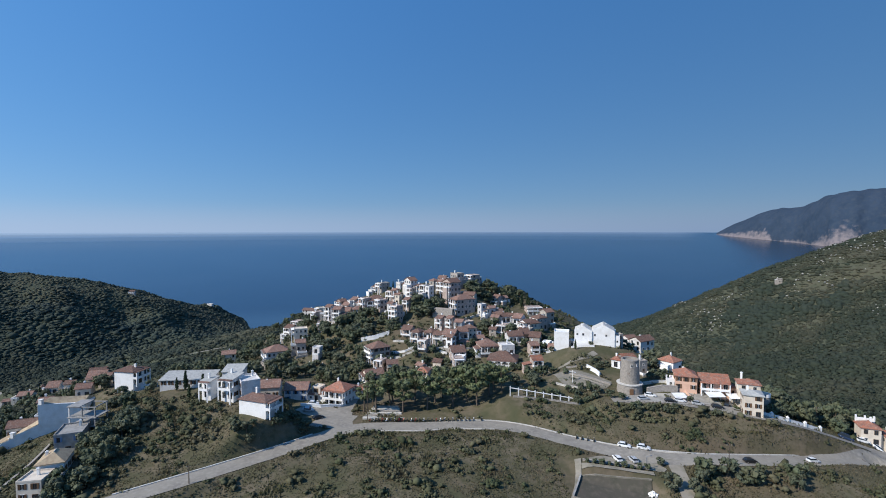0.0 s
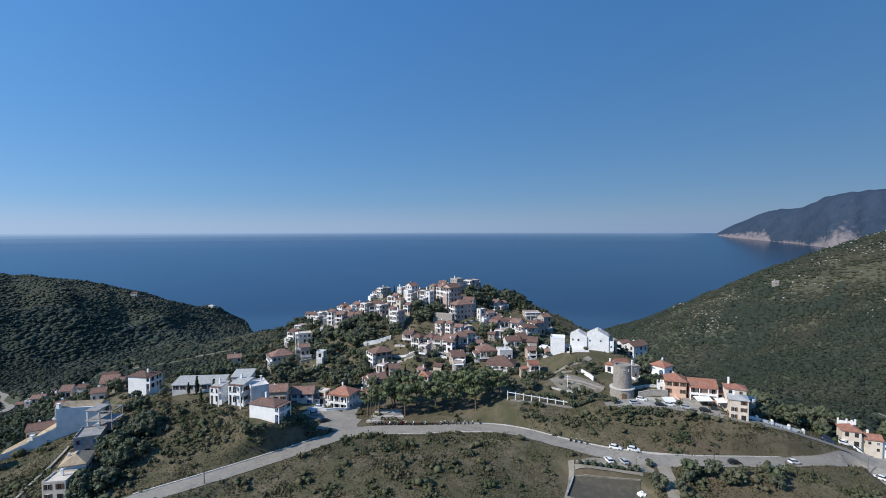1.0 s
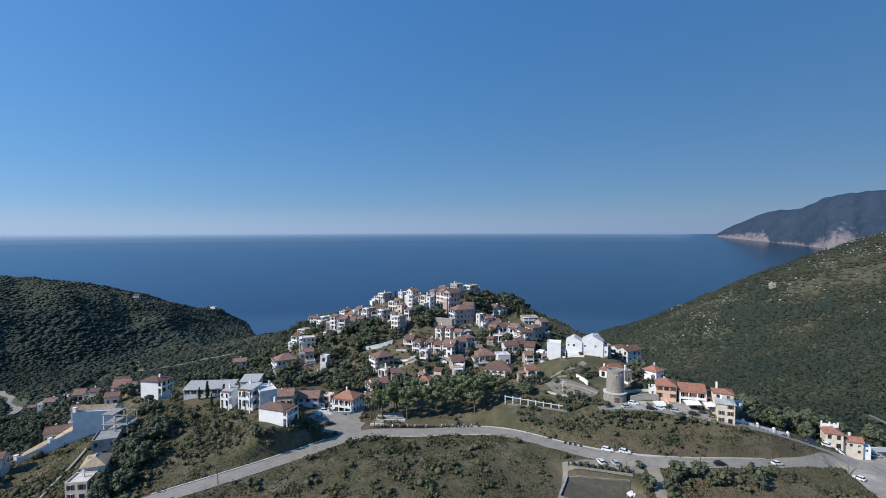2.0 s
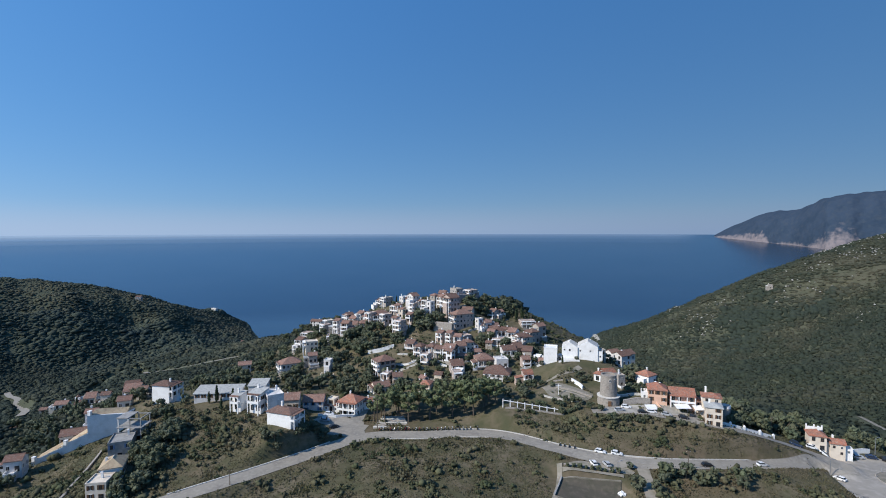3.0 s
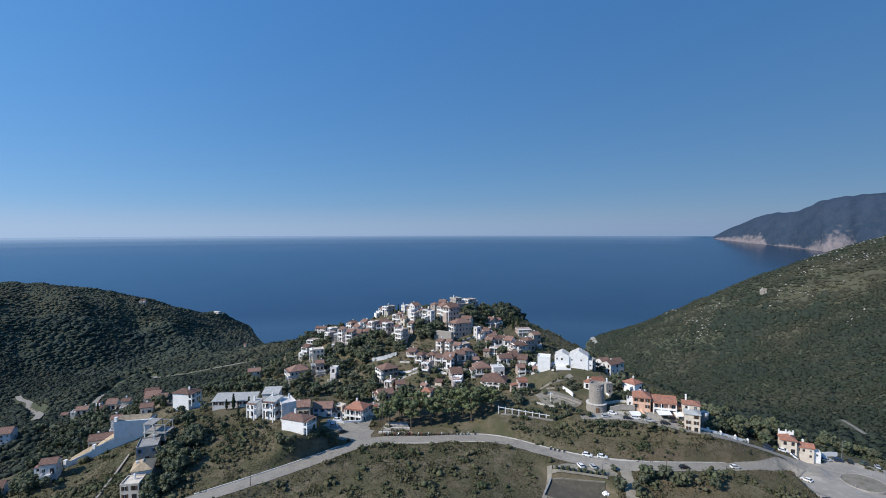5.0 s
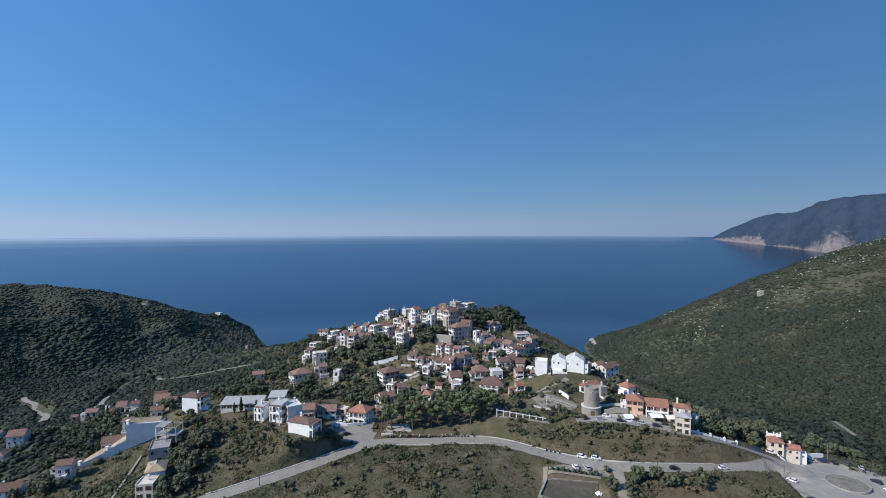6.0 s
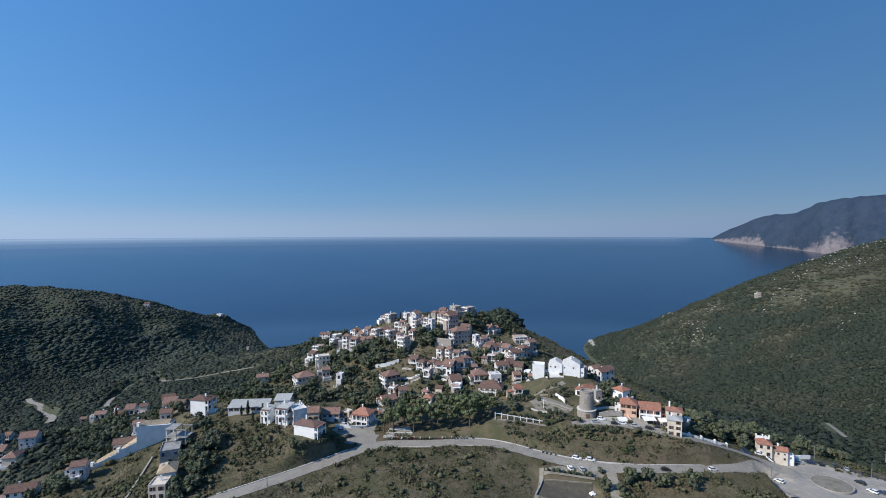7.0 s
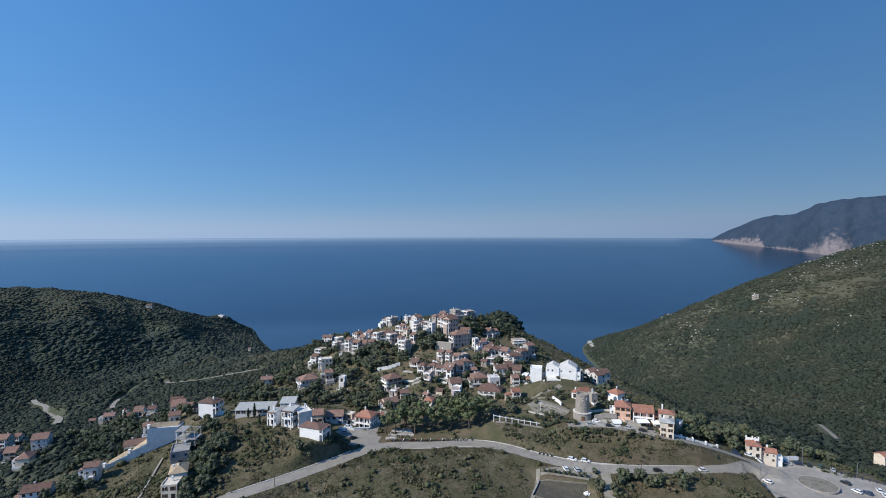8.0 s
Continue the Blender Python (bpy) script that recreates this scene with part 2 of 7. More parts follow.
for material_, dry_tint in ((M_WOODS, (0.150, 0.140, 0.092, 1)), (M_MAQUIS, (0.092, 0.085, 0.058, 1))):
    # parched growth where the slope is dry, deep green where the trees stand thick; on the left hill both also paint in
    # sun and shade
    n_, l_ = material_.node_tree.nodes, material_.node_tree.links
    dry_, parched = n_.new("ShaderNodeAttribute"), n_.new("ShaderNodeMix")
    dry_.attribute_name, parched.data_type = "dry", "RGBA"
    fed = n_["Principled BSDF"].inputs["Base Color"].links[0].from_socket
    l_.new(dry_.outputs["Fac"], parched.inputs["Factor"])
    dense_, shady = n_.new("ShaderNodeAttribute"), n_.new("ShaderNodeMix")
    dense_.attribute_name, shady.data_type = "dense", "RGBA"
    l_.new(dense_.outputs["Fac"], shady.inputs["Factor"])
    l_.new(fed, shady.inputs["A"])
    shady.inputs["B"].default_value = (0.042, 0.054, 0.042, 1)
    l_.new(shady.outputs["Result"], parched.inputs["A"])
    parched.inputs["B"].default_value = dry_tint
    l_.new(parched.outputs["Result"], n_["Principled BSDF"].inputs["Base Color"])
    l_.new(parched.outputs["Result"], n_["Translucent BSDF"].inputs["Color"])
M_STRAW = mat("dry_grass", (0.155, 0.132, 0.084), 0.9, spots=[((0.115, 0.116, 0.058), 7.0, 0.5, 0.5), ((0.185, 0.155, 0.10), 11.0, 0.3, 0.4)], vary=0.35, by_island=True, spec=0.1, leaf=0.42)
M_ROCK = mat("pale_limestone", (0.34, 0.33, 0.30), 0.95, spots=[((0.28, 0.26, 0.23), 1.0, 0.4, 0.5)], vary=0.25, by_island=True, bump=0.2, bump_size=0.8)

# ---- the lie of the land: hills as (x, y, width, height) over the sea bed ----
BED = -45.0
LAND = (
    (-900, -100, 420, 15.2), (-900, 500, 420, 69.7), (-900, 1100, 420, 62.9), (-300, -100, 420, 73.2), (-300, 500, 420, 49.1), (-300, 1100, 420,
    -8.2), (300, -100, 420, 81.1), (300, 500, 420, 47.6), (300, 1100, 420, -19.9), (900, -100, 420, 28.2), (900, 500, 420, 104.3), (900, 1100, 420,
    100.3), (-300, 1200, 190, -14.1), (-470, 1500, 190, -11.5), (1000, 1040, 190, 43.4), (860, 1050, 190, 24.8), (700, 1050, 190, 43.7), (540, 1080,
    190, 22.1), (430, 1150, 190, -3.6), (-530, 1260, 190, -24.6), (-650, 1240, 190, 20.1), (-730, 1150, 190, 41.2), (-890, 1060, 190, 50.9), (-900,
    600, 190, 44.8), (-200, 600, 190, -4.1), (-600, 650, 190, -27.3), (-600, 500, 190, -13.7), (-450, 300, 190, -10.2), (800, 700, 190, 37.6), (700,
    500, 190, 48.9), (500, 450, 190, 3.4), (250, 800, 190, -9.8), (-900, 1300, 190, -17.0), (-1150, 950, 190, 80.2), (700, 1300, 190, -39.9), (900,
    1700, 190, -4.4), (600, 1500, 190, -22.6), (300, 1350, 190, -9.8), (-900, 1700, 190, -11.6), (-600, 1600, 190, 1.9), (-100, 1300, 190, 5.0),
    (-200, 1000, 190, 3.6), (200, 1000, 190, -15.8), (0, 800, 190, -50.7), (1200, 1000, 190, 159.6), (440, 770, 190, -33.0), (380, 880, 190, -2.7),
    (600, 870, 190, 12.9), (570, 650, 190, -23.9), (-300, 680, 190, 16.1), (-410, 1090, 190, -4.4), (-590, 1020, 190, 6.9), (-330, 470, 190, 7.8),
    (-610, 800, 190, -21.5), (-700, 890, 190, -1.0),
)
SLOPES = (
    (-200, 520, 110, 48.1), (-100, 400, 110, 28.9), (-300, 200, 110, 17.9), (200, 500, 110, -29.6), (-300, 400, 110, -10.9), (-190, 350, 110, -14.2),
    (0, 560, 110, -11.8), (110, 450, 110, 19.7), (0, 420, 110, 43.5), (250, 160, 110, 12.1), (0, -100, 110, 32.9), (230, 280, 110, 24.5), (300, 310,
    110, -22.2), (-260, 310, 110, 18.0),
)
KNOLLS = (
    (110, 360, 60, 13.7), (60, 370, 60, 15.2), (20, 370, 60, 9.1), (-40, 370, 60, 9.9), (-180, 230, 60, 24.0), (130, 300, 60, 2.4), (60, 300, 60,
    -3.7), (-10, 330, 60, 15.8), (-110, 280, 60, 3.2), (-80, 330, 60, -0.1), (150, 170, 60, 3.8), (-110, 180, 60, 19.9), (200, 100, 60, 3.7), (-200,
    100, 60, 16.5), (0, 0, 60, 18.5), (100, 100, 60, 22.6), (-100, 100, 60, 24.3), (-190, 170, 60, -12.0), (120, 200, 60, 14.6), (-150, 180, 60, 5.4),
)
FOLDS = (  # spurs and hollows of the wooded hills
    (-283, 653, 46, 21.0), (-324, 603, 46, 9.0), (-349, 573, 46, 6.0), (-379, 553, 46, 2.0), (-401, 533, 46, 9.0), (-432, 523, 46, 6.0), (-586, 808, 48, -14.0), (-664, 753, 50, -12.0),
    (-560, 905, 36, -10.0), (-520, 1030, 34, -11.0), (-640, 985, 30, -15.0), (-800, 890, 32, -15.0), (-735, 800, 30, -9.0), (-628, 1069, 34, 10.0), (-770, 845, 28, 12.0), (-765, 945, 34, 9.0),
    (-690, 895, 26, 11.0), (-585, 985, 26, 10.0), (-500, 955, 30, 7.0), (-600, 1300, 42, 17.0), (-580, 1235, 36, 8.0), (560, 770, 40, 8.0), (480, 800, 34, -8.0), (600, 720, 36, -8.0),
    (71, 530, 40, 94.4), (100, 500, 30, 6.0), (520, 640, 36, 7.0), (450, 620, 32, -7.0), (400, 540, 34, 6.0), (640, 600, 40, -7.0), (470, 930, 32, 6.0), (560, 900, 30, -6.0),
)
TERRACES = (
    (-60, 250, 38, -7.0), (-100, 220, 38, 10.4), (30, 280, 38, 7.5), (-10, 280, 38, -4.4), (-10, 240, 38, 9.3), (20, 220, 38, 1.5), (90, 200, 38,
    4.8), (80, 240, 38, 11.9), (50, 180, 38, 4.4), (30, 180, 38, 12.0), (0, 200, 38, 5.3), (-80, 180, 38, 8.5), (-100, 160, 38, -2.1), (0, 160, 38,
    8.3), (0, 100, 38, 15.3), (0, 130, 38, 6.2), (-40, 270, 38, 15.4), (80, 180, 38, 5.6), (60, 230, 38, 12.1), (-60, 160, 38, 7.7), (-40, 190, 38,
    4.2), (90, 150, 38, 6.3), (-70, 140, 38, 0.4), (60, 160, 38, -8.5),
)

# ---- the house plots: x, y, z of the base's middle, width, depth, wall height, turn (degrees), roof, wall, extras ----
# old-town walls in stone or greywash are partly darkened to carry shaded fronts
UPPER_TOWN = [
    (-31.7, 326.4, 204.8, 3.6, 4.0, 4.1, -38, "gable", M_STONE, "b"),
    (-30.2, 354.0, 204.8, 5.2, 5.7, 6.1, 37, "flat", M_GREYWASH, ""),
    (-21.6, 328.9, 207.0, 5.2, 8.0, 8.2, 35, "gable", M_GREYWASH, "t"),
    (-11.5, 323.5, 205.6, 4.1, 4.5, 7.0, -42, "flat", M_STONE, "b"),
    (-6.4, 344.7, 207.1, 4.7, 5.2, 6.3, -42, "hip", M_STONE, ""),
    (0.9, 335.3, 204.9, 6.3, 6.9, 8.8, -42, "gable", M_GREYWASH, ""),
    (5.5, 323.1, 205.2, 8.5, 9.0, 9.6, 40, "gable", M_STONE, ""),
    (10.0, 344.9, 211.6, 5.9, 8.0, 6.7, 35, "flat", M_STONE, ""),
    (21.2, 348.1, 212.1, 6.5, 8.0, 4.8, 32, "flat", M_GREYWASH, "b"),
    (12.7, 311.7, 196.1, 12.9, 9.0, 9.2, 25, "hip", M_STONE, "b"),
    (37.7, 337.3, 197.2, 4.9, 7.0, 5.4, -42, "gable", M_STONE, ""),
    (41.5, 340.3, 197.2, 5.2, 5.8, 4.7, 25, "gable", M_STONE, "b"),
    (-13.5, 317.4, 203.5, 3.6, 4.0, 4.4, -38, "flat", M_GREYWASH, ""),
]
LOWER_TOWN = [
    (-0.9, 285.6, 192.0, 4.1, 4.5, 5.9, -38, "gable", M_STONE, "b"),
    (4.7, 281.4, 190.9, 3.6, 4.0, 7.7, -38, "gable", M_GREYWASH, "b"),
    (9.5, 278.1, 190.5, 4.4, 4.9, 6.7, -19, "gable", M_GREYWASH, "b"),
    (14.4, 292.4, 187.1, 5.5, 6.1, 7.3, 30, "flat", M_GREYWASH, "b"),
    (-13.6, 264.1, 187.0, 4.8, 5.2, 7.5, -28.5, "hip", M_GREYWASH, "b"),
    (-6.6, 264.1, 187.0, 4.8, 5.3, 7.5, -28.5, "hip", M_GREYWASH, "b"),
    (4.1, 259.4, 189.7, 6.3, 8.0, 4.7, -19, "gable", M_STONE, "b"),
    (10.1, 261.4, 185.6, 6.0, 8.0, 4.1, 20, "hip", M_STONE, ""),
    (7.0, 243.5, 184.5, 6.7, 8.0, 5.0, 10, "gable", M_STONE, "b"),
    (7.9, 234.6, 183.9, 4.8, 6.0, 4.3, -14, "flat", M_WHITE, ""),
    (28.4, 230.4, 184.0, 13.4, 10.0, 4.9, -14, "hip", M_CREAM, "b"),
    (22.5, 248.0, 187.7, 9.3, 9.0, 3.6, 10, "hip", M_STONE, "b"),
    (31.5, 243.1, 187.8, 6.6, 7.0, 4.4, 10, "flat", M_GREYWASH, ""),
    (-2.4, 239.8, 181.9, 4.0, 4.3, 2.7, -19, "gable", M_CREAM, ""),
]
EAST_TOWN = [
    (29.5, 307.0, 196.6, 4.7, 5.2, 3.5, 30, "gable", M_GREYWASH, "b"),
    (31.9, 294.1, 193.8, 4.7, 5.2, 3.0, -28.5, "gable", M_STONE, ""),
    (36.4, 299.5, 192.7, 6.5, 8.0, 4.1, 15, "hip", M_STONE, ""),
    (46.0, 295.2, 192.8, 5.1, 8.0, 3.7, -28.5, "gable", M_WHITE, ""),
    (48.8, 286.4, 189.7, 5.5, 6.0, 5.5, 30, "gable", M_WHITE, "b"),
    (58.2, 294.7, 189.7, 6.4, 7.0, 6.7, 30, "hip", M_STONE, "b"),
    (43.7, 265.5, 189.5, 5.0, 8.0, 4.2, 10, "gable", M_GREYWASH, ""),
    (49.2, 259.4, 188.5, 5.4, 8.0, 4.4, -19, "gable", M_STONE, ""),
    (52.6, 246.6, 188.8, 3.6, 4.0, 3.9, -28.5, "flat", M_WHITE, "b"),
    (56.9, 234.0, 194.2, 6.8, 7.0, 6.4, -15.2, "flat", M_WHITE, "n"),
    (66.7, 231.9, 196.0, 7.9, 9.0, 6.3, -17.1, "front", M_WHITE, ""),
    (75.6, 230.3, 195.4, 10.0, 10.0, 7.3, -17.1, "front", M_WHITE, ""),
    (81.6, 228.9, 194.9, 3.9, 4.3, 5.5, 10, "flat", M_STONE, ""),
    (41.5, 217.2, 186.2, 4.4, 4.9, 5.9, 5, "gable", M_STONE, ""),
]
WEST_TOWN = [
    (-89.0, 347.2, 186.0, 5.2, 6.0, 4.8, 37, "flat", M_STONE, ""),
    (-76.3, 338.1, 187.1, 9.9, 7.0, 6.9, 10, "flat", M_STONE, ""),
    (-65.3, 337.8, 192.9, 5.1, 7.0, 4.6, -28.5, "gable", M_GREYWASH, "b"),
    (-63.1, 337.9, 194.3, 4.5, 5.0, 5.4, 32, "flat", M_GREYWASH, ""),
    (-53.8, 331.6, 193.8, 4.2, 4.6, 6.1, -38, "gable", M_STONE, ""),
    (-44.6, 325.9, 196.3, 13.0, 9.0, 6.3, 15, "hip", M_GREYWASH, ""),
    (-32.9, 313.6, 196.5, 4.0, 4.4, 5.4, -38, "gable", M_GREYWASH, ""),
    (-28.9, 304.7, 189.6, 5.4, 6.0, 12.2, 50, "flat", M_STONE, "b"),
    (-48.7, 371.5, 200.9, 6.1, 7.0, 5.1, 37, "gable", M_STONE, ""),
    (-53.5, 370.5, 199.2, 4.1, 4.5, 4.2, 42, "flat", M_GREYWASH, ""),
    (-66.9, 311.7, 187.1, 3.6, 4.0, 4.3, -19, "flat", M_GREYWASH, "b"),
    (-76.5, 318.1, 185.3, 9.7, 7.0, 3.6, 5, "flat", M_STONE, ""),
    (-55.5, 321.1, 192.1, 7.5, 7.0, 5.1, 10, "hip", M_GREYWASH, ""),
    (-63.6, 325.1, 191.4, 5.9, 7.0, 4.4, -14, "gable", M_CREAM, ""),
]
WEST_SLOPE = [
    (-96.2, 281.9, 173.1, 12.4, 10.0, 6.7, 30, "hip", M_GREYWASH, "b"),
    (-106.8, 334.2, 172.6, 4.6, 5.1, 5.7, -19, "flat", M_GREYWASH, ""),
    (-89.9, 308.0, 181.0, 8.0, 7.0, 6.0, 20, "flat", M_CREAM, ""),
    (-84.0, 292.7, 173.2, 7.0, 7.0, 5.0, 30, "gable", M_GREYWASH, ""),
    (-74.4, 289.9, 173.4, 3.9, 4.3, 2.6, -14, "flat", M_WHITE, ""),
    (-95.9, 263.6, 173.5, 3.6, 4.0, 4.2, -28.5, "flat", M_GREYWASH, ""),
    (-33.8, 255.5, 180.6, 9.4, 9.0, 7.8, 30, "hip", M_GREYWASH, "b"),
    (-32.6, 227.3, 178.8, 8.2, 8.0, 3.6, 25, "gable", M_CREAM, ""),
    (-10.2, 229.4, 183.2, 3.6, 4.0, 2.6, -38, "gable", M_GREYWASH, ""),
    (-69.1, 264.7, 174.1, 7.5, 6.0, 2.7, 10, "flat", M_CREAM, ""),
    (-137.9, 314.0, 163.5, 8.1, 7.0, 6.1, 20, "gable", M_CREAM, ""),
    (-429.5, 1023.5, 19.0, 6.5, 6.0, 4.2, -14, "gable", M_GREYWASH, "c"),
    (-600.0, 1262.0, 52.0, 17.0, 7.0, 3.6, -25, "flat", M_GREYWASH, "c"),
    (-8.5, 217.6, 184.2, 4.8, 6.0, 2.4, -14, "hip", M_CREAM, ""),
]
MILL_QUARTER = [
    (94.8, 234.8, 188.3, 6.3, 6.9, 8.0, 25, "gable", M_GREYWASH, ""),
    (96.6, 207.6, 189.7, 6.5, 7.1, 4.2, 35, "hip", M_WHITE, "h"),
    (92.7, 186.4, 188.8, 7.4, 8.0, 5.5, -19, "hip", M_PEACH, ""),
    (102.2, 184.4, 187.4, 9.7, 8.0, 5.4, -17.1, "gable", M_PEACH, "b"),
    (108.3, 170.2, 184.5, 6.0, 6.4, 7.8, -22.8, "hips", M_CREAM, "c"),
    (111.4, 177.6, 184.6, 7.0, 6.0, 9.2, -22.8, "hipl", M_CREAM, "hc"),
    (73.9, 206.4, 191.6, 3.6, 4.0, 3.1, -38, "hip", M_WHITE, ""),
    (78.7, 208.8, 190.8, 5.7, 6.3, 3.8, 10, "gable", M_STONE, ""),
    (81.8, 201.7, 190.7, 3.6, 4.0, 4.6, 15, "flat", M_STONE, ""),
    (154.0, 175.5, 172.5, 5.9, 6.0, 6.0, -22.8, "hip", M_CREAM, "hp"),
    (160.5, 173.1, 171.4, 5.1, 5.0, 4.6, -22.8, "gable", M_CREAM, ""),
    (256.2, 216.5, 147.4, 5.3, 5.9, 6.4, 15, "gable", M_CREAM, ""),
]
LOWER_WEST = [
    (-70.3, 175.6, 190.3, 6.4, 9.0, 5.6, 32, "flat", M_GREYWASH, "n"),
    (-84.2, 175.8, 189.4, 3.8, 4.1, 6.0, -15.2, "shed", M_WHITE, "b"),
    (-75.6, 174.4, 189.7, 5.1, 5.6, 7.1, -15.2, "shed", M_WHITE, "b"),
    (-126.8, 197.6, 187.4, 8.4, 7.4, 5.4, -9, "hipl", M_WHITE, "ns"),
    (-98.6, 189.6, 189.4, 19.0, 8.0, 2.7, 5, "shed", M_GREYWASH, "c"),
    (-83.0, 194.0, 190.2, 7.4, 7.0, 3.6, 5, "shed", M_GREYWASH, "c"),
    (-68.3, 191.5, 184.1, 8.3, 8.0, 4.3, 10, "gable", M_CREAM, ""),
    (-59.1, 197.6, 180.6, 9.0, 8.0, 4.9, 5, "gable", M_GREYWASH, ""),
    (-50.8, 198.7, 180.0, 3.6, 4.0, 5.4, -19, "flat", M_CREAM, ""),
    (-41.8, 196.4, 179.3, 9.3, 8.0, 6.4, -19, "hip", M_WHITE, "hb"),
    (-35.2, 200.1, 178.2, 4.2, 4.6, 5.9, 5, "gable", M_WHITE, ""),
    (-121.7, 200.7, 180.7, 4.9, 6.0, 3.9, 10, "flat", M_WHITE, ""),
    (-61.5, 162.3, 188.4, 10.8, 6.6, 5.0, -20, "hipl", M_WHITE, "hns"),
]
VALLEY_WEST = [
    (-113.8, 141.8, 178.8, 6.6, 9.0, 4.0, 22, "hipp", M_WHITE, ""),
    (-112.2, 133.0, 175.9, 6.1, 6.7, 5.7, 10, "flat", M_CREAM, ""),
    (-123.3, 161.2, 177.1, 7.7, 10.0, 6.1, 22, "flat", M_CONCRETE, "c"),
    (-165.7, 162.5, 170.4, 5.7, 6.0, 4.2, 20, "gable", M_GREYWASH, ""),
    (-205.4, 252.0, 159.1, 6.4, 7.0, 5.1, 20, "gable", M_WHITE, ""),
    (-188.3, 238.6, 165.0, 5.4, 5.9, 4.5, 15, "gable", M_CREAM, ""),
    (-156.8, 192.0, 177.3, 4.4, 4.8, 4.7, 20, "gable", M_GREYWASH, ""),
    (-158.5, 184.9, 171.8, 10.9, 7.0, 3.7, 25, "gable", M_CREAM, ""),
    (-154.7, 218.9, 180.0, 6.8, 9.0, 3.9, 15, "gable", M_CREAM, ""),
    (-241.4, 225.8, 156.6, 8.0, 9.0, 4.6, 20, "gable", M_GREYWASH, ""),
    (-262.4, 229.9, 146.4, 6.1, 9.0, 4.8, 15, "gable", M_GREYWASH, ""),
    (-325.5, 291.0, 124.1, 12.6, 9.0, 8.9, 10, "gable", M_CREAM, ""),
    (-323.0, 303.4, 123.7, 4.8, 5.3, 5.9, 10, "gable", M_CREAM, ""),
    (-192.5, 163.4, 157.8, 11.2, 8.0, 5.2, 20, "gable", M_WHITE, ""),
]
VALLEY_ROOFS = [
    (-190.1, 238.5, 169.8, 4.9, 8.0, 3.2, 15, "gable", M_CREAM, ""),
    (-180.6, 236.0, 171.8, 4.2, 4.6, 3.2, 15, "gable", M_CREAM, ""),
    (-146.1, 198.4, 181.7, 5.3, 5.8, 3.6, 20, "gable", M_CREAM, ""),
    (-143.2, 207.2, 183.4, 4.5, 5.0, 3.8, 10, "gable", M_CREAM, ""),
    (-159.5, 225.4, 179.4, 6.3, 8.0, 4.0, 20, "gable", M_CREAM, ""),
    (-226.7, 264.6, 156.7, 6.4, 6.0, 3.0, 15, "gable", M_CREAM, ""),
    (-246.0, 251.8, 146.5, 3.6, 4.0, 3.3, 10, "gable", M_STONE, ""),
    (-242.9, 270.7, 151.2, 3.6, 4.0, 2.7, 20, "gable", M_STONE, ""),
    (-239.3, 211.9, 151.6, 6.7, 9.0, 4.4, 15, "hip", M_CREAM, ""),
    (-282.6, 233.9, 141.6, 12.5, 9.0, 5.0, 15, "hip", M_GREYWASH, ""),
]
RIDGE_ROW = [
    (-91.5, 367.3, 182.9, 5.2, 6.0, 7.4, 32, "flat", M_CREAM, ""),
    (-74.6, 323.8, 189.5, 4.2, 4.7, 8.9, -28.5, "gable", M_GREYWASH, ""),
    (-66.9, 314.4, 190.6, 5.2, 5.7, 7.8, -19, "gable", M_STONE, "b"),
    (-71.7, 346.8, 193.8, 5.2, 6.0, 4.7, 47, "gable", M_GREYWASH, ""),
    (-60.2, 340.0, 194.9, 5.1, 5.6, 6.0, -38, "gable", M_GREYWASH, "b"),
    (-55.4, 331.9, 195.3, 4.4, 4.8, 4.5, -28.5, "gable", M_GREYWASH, ""),
    (-51.0, 321.7, 196.7, 4.6, 5.1, 7.5, 42, "flat", M_GREYWASH, ""),
    (-34.5, 331.7, 200.8, 4.4, 4.8, 6.8, -38, "flat", M_STONE, "b"),
    (-29.4, 323.6, 200.3, 3.7, 4.0, 6.2, -28.5, "gable", M_CREAM, ""),
    (-42.6, 350.2, 206.2, 6.7, 6.0, 4.8, 37, "flat", M_STONE, ""),
    (-25.2, 340.0, 205.7, 4.5, 5.0, 5.6, -28.5, "gable", M_STONE, ""),
    (-20.8, 323.2, 202.5, 3.6, 4.0, 8.0, 47, "flat", M_STONE, "b"),
    (-15.3, 325.5, 204.8, 3.6, 4.0, 7.2, 32, "gable", M_GREYWASH, "b"),
    (-8.9, 319.4, 203.4, 3.9, 4.3, 8.8, -42, "flat", M_GREYWASH, ""),
]
